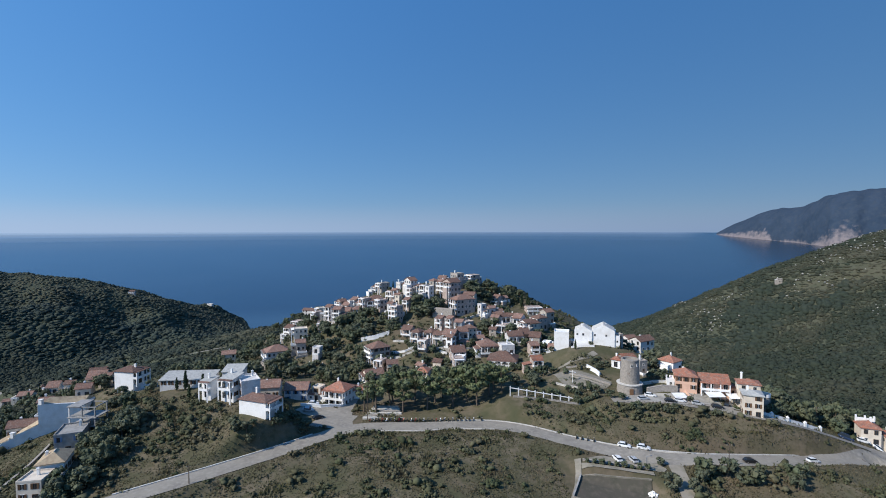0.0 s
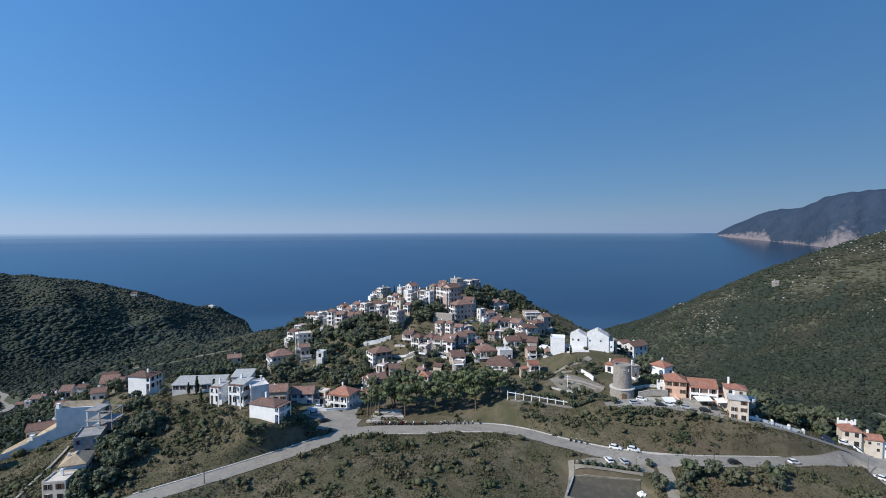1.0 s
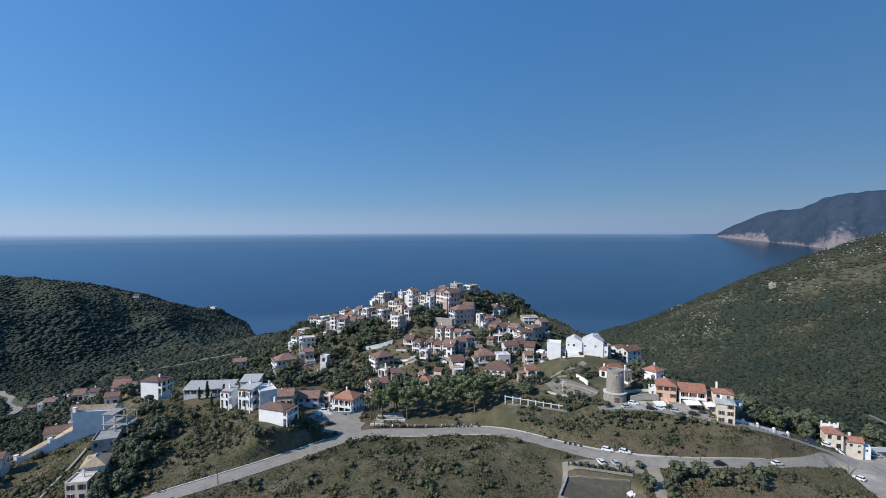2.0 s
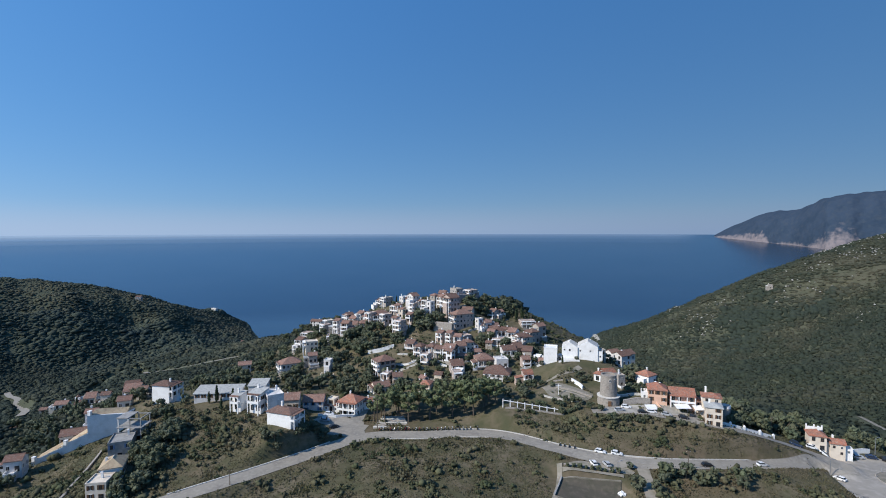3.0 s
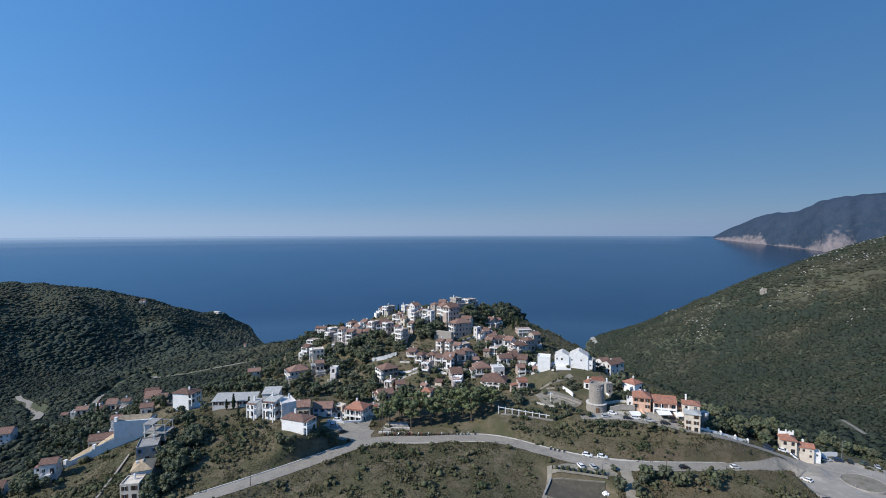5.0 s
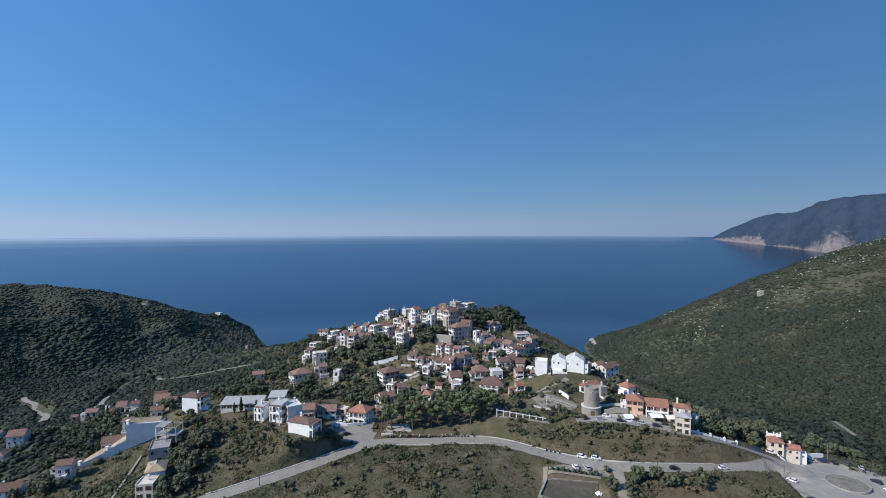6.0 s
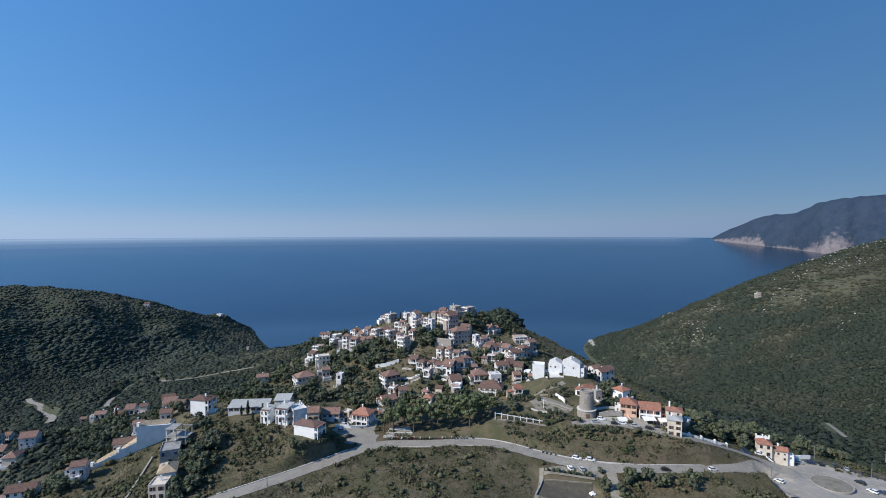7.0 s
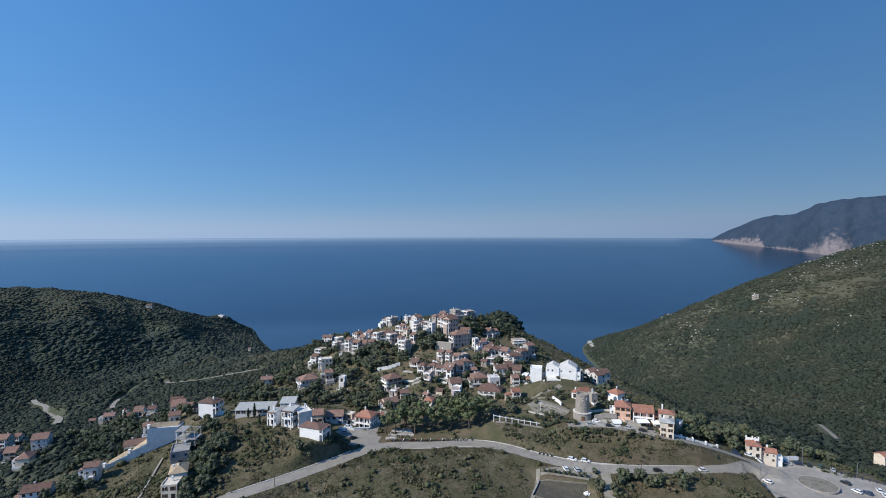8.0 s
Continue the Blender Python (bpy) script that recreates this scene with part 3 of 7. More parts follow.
INFILL = [
    (0.3, 302.7, 195.0, 13.1, 4.0, 5.0, -22.8, "flat", M_STONE, "n"),
    (32.0, 317.0, 194.6, 5.2, 5.8, 3.9, -38, "gable", M_WHITE, "b"),
    (42.4, 302.4, 191.8, 6.8, 6.0, 4.2, -28.5, "gable", M_GREYWASH, ""),
    (48.5, 280.4, 188.1, 5.1, 6.0, 4.3, -28.5, "flat", M_STONE, ""),
    (19.5, 266.3, 185.5, 4.9, 5.4, 4.9, 15, "gable", M_STONE, ""),
    (4.0, 253.6, 188.4, 3.6, 4.0, 5.5, -28.5, "gable", M_WHITE, ""),
    (59.7, 324.7, 193.4, 10.2, 6.0, 4.5, 10, "flat", M_STONE, "b"),
    (-112.0, 410.6, 176.6, 10.3, 6.0, 4.9, -14, "gable", M_GREYWASH, ""),
    (-54.6, 321.7, 190.6, 7.2, 6.0, 3.5, 10, "gable", M_CREAM, ""),
    (-19.7, 277.6, 190.2, 5.4, 6.0, 3.1, -19, "gable", M_STONE, "b"),
    (29.0, 281.9, 187.2, 4.0, 4.4, 4.8, -19, "gable", M_STONE, ""),
    (37.9, 261.1, 189.6, 7.9, 7.0, 3.7, 8, "gable", M_GREYWASH, ""),
    (102.5, 248.0, 186.8, 5.8, 7.0, 7.1, 20, "gable", M_CREAM, ""),
]
MORE_TOWN = [
    (-39.7, 318.3, 197.6, 5.2, 6.0, 6.1, 30, "flat", M_STONE, ""),
    (-22.1, 313.6, 199.4, 4.2, 4.6, 5.2, -38, "gable", M_GREYWASH, "b"),
    (-0.0, 348.0, 210.0, 5.3, 7.0, 4.7, -19, "gable", M_GREYWASH, ""),
    (4.7, 342.2, 209.1, 4.8, 5.3, 4.7, 20, "gable", M_STONE, ""),
    (12.8, 340.9, 208.5, 12.4, 7.0, 5.6, 25, "flat", M_STONE, "b"),
    (17.4, 318.0, 201.3, 7.2, 7.0, 5.7, -19, "gable", M_CREAM, ""),
    (24.4, 306.6, 196.1, 3.8, 4.2, 6.4, 30, "flat", M_GREYWASH, ""),
    (33.8, 308.1, 193.1, 7.1, 7.0, 4.3, 10, "gable", M_STONE, ""),
    (44.9, 298.0, 190.5, 6.0, 7.0, 5.0, 20, "gable", M_GREYWASH, ""),
    (52.3, 288.3, 188.6, 7.2, 8.0, 6.0, 25, "hip", M_CREAM, "b"),
    (64.3, 302.9, 191.8, 5.7, 7.0, 6.7, 25, "gable", M_STONE, ""),
    (35.1, 284.6, 189.9, 6.9, 6.0, 4.0, -19, "flat", M_STONE, ""),
    (10.2, 265.1, 190.7, 5.2, 7.0, 4.1, 10, "gable", M_GREYWASH, "b"),
    (15.1, 271.0, 190.6, 4.8, 7.0, 4.6, 20, "hip", M_CREAM, ""),
]
LAST_HOUSES = [
    (-2.2, 260.1, 189.6, 4.5, 4.9, 4.5, -19, "gable", M_STONE, ""),
    (-9.3, 251.8, 188.3, 4.1, 4.5, 4.4, -28.5, "flat", M_GREYWASH, ""),
    (22.4, 250.4, 185.9, 4.8, 5.3, 4.3, 10, "gable", M_GREYWASH, ""),
    (44.7, 242.1, 187.7, 4.2, 4.6, 4.9, 10, "gable", M_STONE, "b"),
    (54.0, 238.1, 186.8, 4.5, 5.0, 5.5, -19, "gable", M_STONE, ""),
    (-103.8, 334.4, 173.5, 5.8, 6.0, 9.1, -28.5, "gable", M_GREYWASH, ""),
    (-107.5, 364.6, 175.1, 7.9, 6.0, 5.9, -19, "flat", M_GREYWASH, "b"),
    (-81.1, 277.5, 180.7, 5.1, 6.0, 4.7, 20, "gable", M_GREYWASH, ""),
    (-69.5, 270.0, 181.3, 4.2, 4.6, 3.1, -9.5, "flat", M_GREYWASH, ""),
    (-29.9, 236.7, 182.3, 3.9, 4.3, 4.1, -28.5, "flat", M_GREYWASH, "b"),
    (-24.6, 234.7, 181.2, 5.0, 6.0, 4.1, 10, "gable", M_CREAM, ""),
    (7.0, 227.1, 185.7, 4.3, 4.7, 4.0, 10, "flat", M_GREYWASH, ""),
    (96.4, 252.6, 186.7, 5.7, 6.3, 6.5, 20, "gable", M_GREYWASH, ""),
    (63.8, 237.7, 192.1, 3.9, 4.3, 3.1, -28.5, "flat", M_GREYWASH, ""),
    (-687.0, 1083.5, 103.4, 11.8, 8.0, 7.9, 10, "gable", M_STONE, "b"),
    (631.8, 921.0, 149.0, 8.0, 7.0, 6.7, -19, "flat", M_STONE, ""),
]
# other level places: x, y, z, reach
LEVELS = [(-95, 166, 184.5, 12), (-80, 158, 183, 8), (-70, 165, 186.5, 8), (-112, 178, 187, 10), (-60, 165, 187.2, 6), (26, 184.5, 186.6, 5), (38, 183.5, 185.8, 5), (50, 183, 185.1, 5), (5, 188, 181.5, 9), (-12, 188, 181, 9),
          (85, 178, 187, 5), (97, 176, 187, 5), (-50, 168, 181, 5), (-153, 176, 169.5, 4), (-146, 180, 171, 4), (-140, 183.5, 172.5, 4), (-135, 180, 174, 3), (-161, 170, 167, 5), (-169, 164, 164, 5), (-155, 160, 166, 6), (185, 172, 168.6, 9), (201, 167, 168, 9), (166, 173, 170, 5), (176, 176, 169, 5), (-45, 184, 181, 5), (-52, 186, 181.5, 5), (-57, 158.5, 188.5, 3.5), (-62, 158, 190.4, 4), (-67, 159.5, 192.2, 4), (-56.5, 158, 188.8, 3.5)]
TOWN = [UPPER_TOWN, LOWER_TOWN, EAST_TOWN, WEST_TOWN, WEST_SLOPE, MILL_QUARTER, LOWER_WEST, VALLEY_WEST, VALLEY_ROOFS, RIDGE_ROW, INFILL, MORE_TOWN, LAST_HOUSES]
MILL = (72.2, 188.0, 187.0)
PLOTS = [(h[0], h[1], h[2], 0.45 * max(h[3], h[4]) + 3.5) for quarter in TOWN for h in quarter] + [(*MILL, 6.0)] + LEVELS

# roads: centre lines (x, y, z), with their widths
MAIN_ROAD = [(-149, 61, 176), (-111, 100.9, 178.5), (-85, 123.9, 179.6), (-71, 134.5, 180), (-60.5, 143.6, 180), (-50.2, 153, 180), (-41.7, 161.6, 180), (-33, 168.5, 180), (-22, 171, 180), (-8, 171, 180), (5, 172.5, 180),
             (18, 172.2, 180), (29, 168, 180), (41, 161.5, 179.3), (54, 155, 179), (66, 150.8, 179), (83, 149, 178.5), (106, 151.5, 177), (131, 156.5, 174.3), (146, 161, 171.5), (158, 160, 169.8)]
VILLAGE_ROAD = [(-34, 168, 180), (-37, 181, 180), (-37.5, 196, 180.4), (-33, 212, 181.5)]
TAVERN_YARD = [(-54, 187.5, 181.4), (-46, 184, 180.9), (-39, 180, 180.2)]
UPPER_ROAD = [(154, 163, 171), (148, 167.5, 173.2), (139, 168.5, 176.3), (128, 167.5, 180), (117, 166, 183.4), (106, 167.5, 185.3), (94, 172, 186.3), (80, 176.5, 187), (62, 178, 187)]
APRON = [(150.5, 160, 170.6), (149, 146, 170.6), (147, 130, 171)]
PLAZA = [(162, 154, 169.4), (170, 152, 168.8), (186, 144, 168), (215, 138, 167.5)]
PARKING = [(47, 149, 178.6), (55, 147, 178.2), (63, 145, 178)]
SIDE_LANE = [(71, 149, 178.6), (69, 138, 177), (66, 124, 175.5)]
VALLEY_ROAD = [(-326, 414, 109), (-350, 450, 99), (-368, 490, 92), (-360, 530, 93), (-335, 520, 102), (-303, 474, 115), (-275, 450, 124), (-248, 426, 133), (-209, 403, 145), (-174, 390, 154)]
FOREST_ROAD = [(-560, 600, 52), (-535, 575, 56), (-500, 546, 62.5), (-465, 505, 71), (-434, 474, 78.5), (-400, 440, 88), (-373, 403, 97.5)]
TRACK = [(334, 364, 112.5), (328, 354, 115.1), (308, 320, 123.5), (288, 287, 131.7), (282, 277, 134)]
ROADS = [(MAIN_ROAD, 7.2), (VILLAGE_ROAD, 6.0), (TAVERN_YARD, 9.0), ([(-46, 177.5, 180.3), (-40, 176, 180.1), (-33, 174.5, 180)], 12.0), (APRON, 13.0), (PLAZA, 34.0), (UPPER_ROAD, 6.0), (PARKING, 6.0), (SIDE_LANE, 4.5), (VALLEY_ROAD, 5.0), (FOREST_ROAD, 6.0), (TRACK, 3.6)]


def bend(points, step=2.5):
    """A smooth line through the points, with a point about every step metres."""
    p = [Vector(q) for q in points]
    p = [2 * p[0] - p[1], *p, 2 * p[-1] - p[-2]]
    out = []
    for a, b, c, d in zip(p, p[1:], p[2:], p[3:]):
        n = max(1, round((c - b).length / step))
        for k in range(n):
            t = k / n
            out.append(0.5 * (2 * b + (c - a) * t + (2 * a - 5 * b + 4 * c - d) * t * t + (3 * b - a - 3 * c + d) * t ** 3))
    return out + [p[-2]]


ROAD_LINES = [(bend(points), width) for points, width in ROADS]


def relief(x, y):
    """The height of the bare hills."""
    z = np.full(np.shape(x), BED)
    for a, b, s, h in (*LAND, *SLOPES, *KNOLLS, *FOLDS, *TERRACES):
        z = z + h * np.exp(-((x - a) ** 2 + (y - b) ** 2) / (2 * s * s))
    return z


def smooth(v):
    v = np.clip(v, 0, 1)
    return v * v * (3 - 2 * v)


def ground_at(x, y):
    """The height of the ground with its house plots levelled and its roads cut in."""
    x, y = np.asarray(x, float), np.asarray(y, float)
    bare = relief(x, y)
    top, under = np.zeros(x.shape), np.full(x.shape, 0.12)
    for px, py, pz, reach in PLOTS:
        w = np.exp(-((x - px) ** 2 + (y - py) ** 2) / (2 * reach * reach))
        top, under = top + w * (pz - bare_of[px, py]), under + w
    z = bare + top / under
    rough = np.sin(x * 0.31 + 1.3 * np.sin(y * 0.23)) * np.sin(y * 0.27 + 1.1 * np.sin(x * 0.19)) * 0.5
    z = z + rough * smooth((np.hypot(x, y - 200) - 20) / 200)
    gully = np.sin(x / 17 + 1.9 * np.sin(y / 41)) * np.cos(y / 23 + 1.4 * np.sin(x / 37)) * 2.6 + np.sin(x / 7.5 + 2 * np.sin(y / 16)) * np.sin(y / 9.5 + 1.5 * np.sin(x / 13)) * 1.0
    z = z + (gully - 1.8) * smooth((np.hypot(x * 1.1, y - 230) - 270) / 160) * smooth((z - 2) / 25)
    for line, width in ROAD_LINES:
        near, best = np.full(x.shape, 1e9), np.zeros(x.shape)
        box = (x > min(p.x for p in line) - 45) & (x < max(p.x for p in line) + 45) & (y > min(p.y for p in line) - 45) & (y < max(p.y for p in line) + 45)
        xs, ys = x[box], y[box]
        n, bz = np.full(xs.shape, 1e9), np.zeros(xs.shape)
        for p, q in zip(line, line[1:]):
            ux, uy = q.x - p.x, q.y - p.y
            t = np.clip(((xs - p.x) * ux + (ys - p.y) * uy) / (ux * ux + uy * uy + 1e-9), 0, 1)
            d = np.hypot(xs - p.x - t * ux, ys - p.y - t * uy)
            bz = np.where(d < n, p.z + t * (q.z - p.z), bz)
            n = np.minimum(n, d)
        near[box], best[box] = n, bz
        share = 1 - smooth((near - width / 2 - 1.1) / (3.2 if width > 6.9 else 5.0))
        z = z * (1 - share) + best * share
    return z


def ground(x, y):
    return float(ground_at(np.array([x]), np.array([y]))[0])


bare_of = {(p[0], p[1]): float(relief(np.array(float(p[0])), np.array(float(p[1])))) for p in PLOTS}


# ---- building blocks ----
def link(name, bm, material, parent=None, label="", flat=True):
    me = bpy.data.meshes.new(name)
    bm.to_mesh(me)
    bm.free()
    for m in material if isinstance(material, (list, tuple)) else [material]:
        me.materials.append(m)
    if not flat:
        me.polygons.foreach_set("use_smooth", [True] * len(me.polygons))
    ob = new(name, me)
    ob.parent = parent
    return tagged(ob, label) if label else ob


part = link


def raw(name, verts, faces, material, flat=True):
    """A mesh object from arrays of corners and of equal-sided faces, joined quickly."""
    me = bpy.data.meshes.new(name)
    verts, faces = np.asarray(verts, np.float32), np.asarray(faces, np.int32)
    k = faces.shape[1]
    me.vertices.add(len(verts))
    me.vertices.foreach_set("co", verts.ravel())
    me.loops.add(faces.size)
    me.loops.foreach_set("vertex_index", faces.ravel())
    me.polygons.add(len(faces))
    me.polygons.foreach_set("loop_start", np.arange(0, faces.size, k, dtype=np.int32))
    me.polygons.foreach_set("use_smooth", np.full(len(faces), not flat))
    me.update(calc_edges=True)
    me.validate()
    me.materials.append(material)
    return new(name, me)


def box(bm, x0, y0, z0, x1, y1, z1, m=None):
    c = [(x, y, z) for z in (z0, z1) for x, y in ((x0, y0), (x1, y0), (x1, y1), (x0, y1))]
    v = [bm.verts.new(m @ Vector(p) if m else p) for p in c]
    for f in ((3, 2, 1, 0), (4, 5, 6, 7), (0, 1, 5, 4), (1, 2, 6, 5), (2, 3, 7, 6), (3, 0, 4, 7)):
        bm.faces.new([v[i] for i in f])
    return v


def tube(bm, a, b, ra, rb, n=8, cap=True):
    a, b = Vector(a), Vector(b)
    q = (b - a).to_track_quat("Z", "Y")
    rings = [[bm.verts.new(c + q @ Vector((math.cos(k * 2 * math.pi / n) * r, math.sin(k * 2 * math.pi / n) * r, 0))) for k in range(n)] for c, r in ((a, ra), (b, rb))]
    for k in range(n):
        bm.faces.new((rings[0][k], rings[0][(k + 1) % n], rings[1][(k + 1) % n], rings[1][k]))
    if cap:
        bm.faces.new(rings[1])
        bm.faces.new(rings[0][::-1])


# how dry the slopes are, in patches; the left hill's sunlit ridge and spur are lightened by this colour too: x, y,
# reach across and along, share
DRY_AND_LIT = [(560, 730, 60, 30, 0.5), (430, 800, 50, 70, 0.4), (600, 880, 40, 20, 0.5), (690, 800, 110, 60, 0.9), (640, 845, 60, 40, 0.7), (520, 960, 70, 90, 0.55), (760, 900, 90, 60, 0.6), (330, 390, 50, 40, 0.45),
       (-800, 980, 90, 70, 0.9), (-860, 900, 60, 60, 0.7), (-700, 1090, 90, 60, 0.75), (-640, 1010, 60, 50, 0.4), (-590, 1150, 60, 60, 0.5), (-520, 1160, 60, 60, 0.6), (-330, 600, 60, 40, 0.55), (-280, 650, 50, 40, 0.5), (-190, 430, 60, 40, 0.45)]
# taller, darker stands of trees: x, y, reach across and along
STANDS = [(560, 890, 50, 40), (540, 820, 40, 40), (610, 770, 50, 30), (500, 760, 40, 60), (420, 660, 40, 50), (300, 380, 60, 60), (240, 290, 70, 50), (-320, 610, 40, 25), (-595, 1290, 26, 26), (-560, 960, 60, 60), (-680, 850, 60, 60)]

# thick dark woods; behind the left spur the hollow's shade is put into this colour too
DENSE_AND_SHADE = [(-330, 440, 60, 50, 0.8), (-420, 560, 80, 60, 0.8), (-480, 520, 60, 50, 0.9), (-300, 380, 60, 40, 0.9), (-240, 330, 60, 50, 0.9), (-560, 680, 70, 60, 0.7), (-160, 300, 70, 60, 0.9), (-210, 380, 70, 60, 0.8), (-170, 450, 80, 60, 0.8), (-590, 810, 90, 40, 0.5), (-480, 720, 110, 60, 0.8), (-520, 610, 90, 50, 0.9), (-640, 740, 90, 50, 0.5), (-400, 470, 90, 50, 0.8), (-280, 420, 50, 30, 0.6), (-330, 330, 80, 60, 0.8), (-250, 270, 70, 50, 0.9), (-200, 235, 50, 40, 0.7), (-300, 250, 60, 40, 0.8),
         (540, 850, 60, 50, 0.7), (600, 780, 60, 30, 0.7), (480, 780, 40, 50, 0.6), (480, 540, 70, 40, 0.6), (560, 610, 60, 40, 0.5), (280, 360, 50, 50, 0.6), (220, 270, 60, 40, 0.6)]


def patches(x, y, spots_):
    out = np.zeros(np.shape(x))
    for spot in spots_:
        a, b, rx, ry = spot[:4]
        out = np.maximum(out, (spot[4] if len(spot) > 4 else 1.0) * np.exp(-(((x - a) / rx) ** 2 + ((y - b) / ry) ** 2)))
    return out


# ---- the ground: one sheet, fine near the village, coarse far out ----
def lines(spans):
    """Grid lines: (from, to, step) one after another."""
    return np.unique(np.concatenate([np.arange(a, b, s) for a, b, s in spans]))


gx = lines([(-3200, -1200, 100), (-1200, -700, 20), (-700, -420, 10), (-420, -230, 4), (-230, 225, 1.6), (225, 345, 4), (345, 700, 10), (700, 1200, 20), (1200, 3300, 100)])
gy = lines([(-900, 0, 60), (0, 110, 10), (110, 205, 1.5), (205, 260, 2.0), (260, 420, 2.8), (420, 560, 4.5), (560, 760, 9), (760, 1500, 15), (1500, 2400, 60)])
X, Y = np.meshgrid(gx, gy)
Z = ground_at(X, Y)
idx = np.arange(X.size).reshape(X.shape)
quads = np.stack([idx[:-1, :-1], idx[:-1, 1:], idx[1:, 1:], idx[1:, :-1]], -1).reshape(-1, 4)
land = raw("ground", np.stack([X, Y, Z], -1).reshape(-1, 3), quads, M_GROUND, flat=False)
land.data.attributes.new("wooded", "FLOAT", "POINT").data.foreach_set("value", (smooth((np.hypot(X / 165, (Y - 260) / 175) - 0.9) / 0.25) * smooth((Y - 150) / 60) * (1 - 0.6 * patches(X, Y, DRY_AND_LIT) * (X > 0))).ravel().astype(np.float32) * 0.95)
tagged(land, "dry scrubby hillside with olive-green grass and bare earth", "ground", kind="structure")

# ---- the sea: level near the coast, and bent up far out so that its rim meets the camera's horizon ----
rings, spokes = np.concatenate([np.arange(500, 1500, 100), np.arange(1500, 4901, 85)]), 96
verts, RIM, TURNING = [], 214.0, 1500.0
for r in rings:
    lift = max(0.0, (r - TURNING) / (4900 - TURNING))
    for k in range(spokes):
        a = 2 * math.pi * k / spokes
        verts.append((r * math.sin(a), r * math.cos(a), RIM * lift))
n = len(rings)
faces = [(i * spokes + k, i * spokes + (k + 1) % spokes, (i + 1) * spokes + (k + 1) % spokes, (i + 1) * spokes + k) for i in range(n - 1) for k in range(spokes)]
tagged(raw("water", verts, [f[::-1] for f in faces], M_SEA, flat=False), "calm deep blue open sea under a hazy horizon", "sea", kind="structure")


def sea_level(r):
    return RIM * max(0.0, (r - TURNING) / (4900 - TURNING))


# ---- the far headland ----
def headland(name, label, way0, way1, near, heights, pale):
    """A far coast between two bearings (degrees to the right), at a distance; heights along it above the water; pale: the height of its bare cliffs."""
    bm = bmesh.new()
    cols, rows_, grid = 260, 26, []
    for i in range(cols + 1):
        t = i / cols
        a = radians(way0 + (way1 - way0) * t)
        top = float(np.interp(t, [h[0] for h in heights], [h[1] for h in heights]))
        top *= 1 + 0.05 * noise.noise((t * 14, 2.0, 0.5)) + 0.025 * noise.noise((t * 50, 7.0, 0.5))
        d0 = near - 900 * min(t / 0.28, 1) + 60 * noise.noise((t * 7, 0.3, 4.0)) + 25 * noise.noise((t * 30, 1.3, 4.0))
        col = []
        for j in range(rows_ + 1):
            s = j / rows_
            d = d0 + 300 * s ** 1.4
            up = sea_level(d0) - 4 + top * (1 - (1 - s) ** 1.7) + 6 * noise.noise((t * 40, s * 9, 1.0)) * min(1, s * 4)
            col.append(bm.verts.new((d * math.sin(a), d * math.cos(a), up)))
        grid.append(col)
    for i in range(cols):
        for j in range(rows_):
            f = bm.faces.new((grid[i][j], grid[i + 1][j], grid[i + 1][j + 1], grid[i][j + 1]))
            f.smooth = True
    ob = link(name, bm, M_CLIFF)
    value = [(lambda t, s: 1.0 - 0.5 * s / max(0.01, float(np.interp(t, [h[0] for h in pale], [h[1] for h in pale]))))(i / cols, j / rows_) for i in range(cols + 1) for j in range(rows_ + 1)]
    ob.data.attributes.new("bare", "FLOAT", "POINT").data.foreach_set("value", [max(0.0, v) for v in value])
    return tagged(ob, label, "headland", kind="structure")


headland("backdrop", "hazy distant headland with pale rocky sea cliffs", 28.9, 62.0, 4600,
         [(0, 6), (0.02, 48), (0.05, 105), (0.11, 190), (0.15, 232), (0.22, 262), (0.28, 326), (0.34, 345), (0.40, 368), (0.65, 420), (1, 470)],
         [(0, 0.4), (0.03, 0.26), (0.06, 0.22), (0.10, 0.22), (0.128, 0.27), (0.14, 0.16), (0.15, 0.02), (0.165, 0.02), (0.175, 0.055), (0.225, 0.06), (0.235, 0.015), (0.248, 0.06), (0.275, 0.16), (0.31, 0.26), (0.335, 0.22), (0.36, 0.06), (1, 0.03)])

# ---- added see-through glowing sheets that stand in for haze on the far sea ----
M_HAZE_GLOW = bpy.data.materials.new("sea_haze_glow")
M_HAZE_GLOW.use_nodes = True
hn, hl = M_HAZE_GLOW.node_tree.nodes, M_HAZE_GLOW.node_tree.links
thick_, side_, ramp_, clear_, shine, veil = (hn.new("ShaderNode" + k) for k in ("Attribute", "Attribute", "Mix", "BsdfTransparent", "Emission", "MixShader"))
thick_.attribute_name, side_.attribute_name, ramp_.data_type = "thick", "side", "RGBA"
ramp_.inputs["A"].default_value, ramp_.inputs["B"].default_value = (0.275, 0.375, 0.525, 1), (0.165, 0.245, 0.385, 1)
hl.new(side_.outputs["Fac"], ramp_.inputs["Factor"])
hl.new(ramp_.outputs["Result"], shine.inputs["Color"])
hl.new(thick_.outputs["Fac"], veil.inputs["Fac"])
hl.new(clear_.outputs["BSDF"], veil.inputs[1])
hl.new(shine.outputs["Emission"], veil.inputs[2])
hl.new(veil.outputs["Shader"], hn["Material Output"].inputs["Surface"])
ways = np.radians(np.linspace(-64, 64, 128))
# more glow on the sunny side, none in front of the headland
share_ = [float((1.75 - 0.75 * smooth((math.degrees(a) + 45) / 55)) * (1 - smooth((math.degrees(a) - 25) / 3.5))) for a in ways]
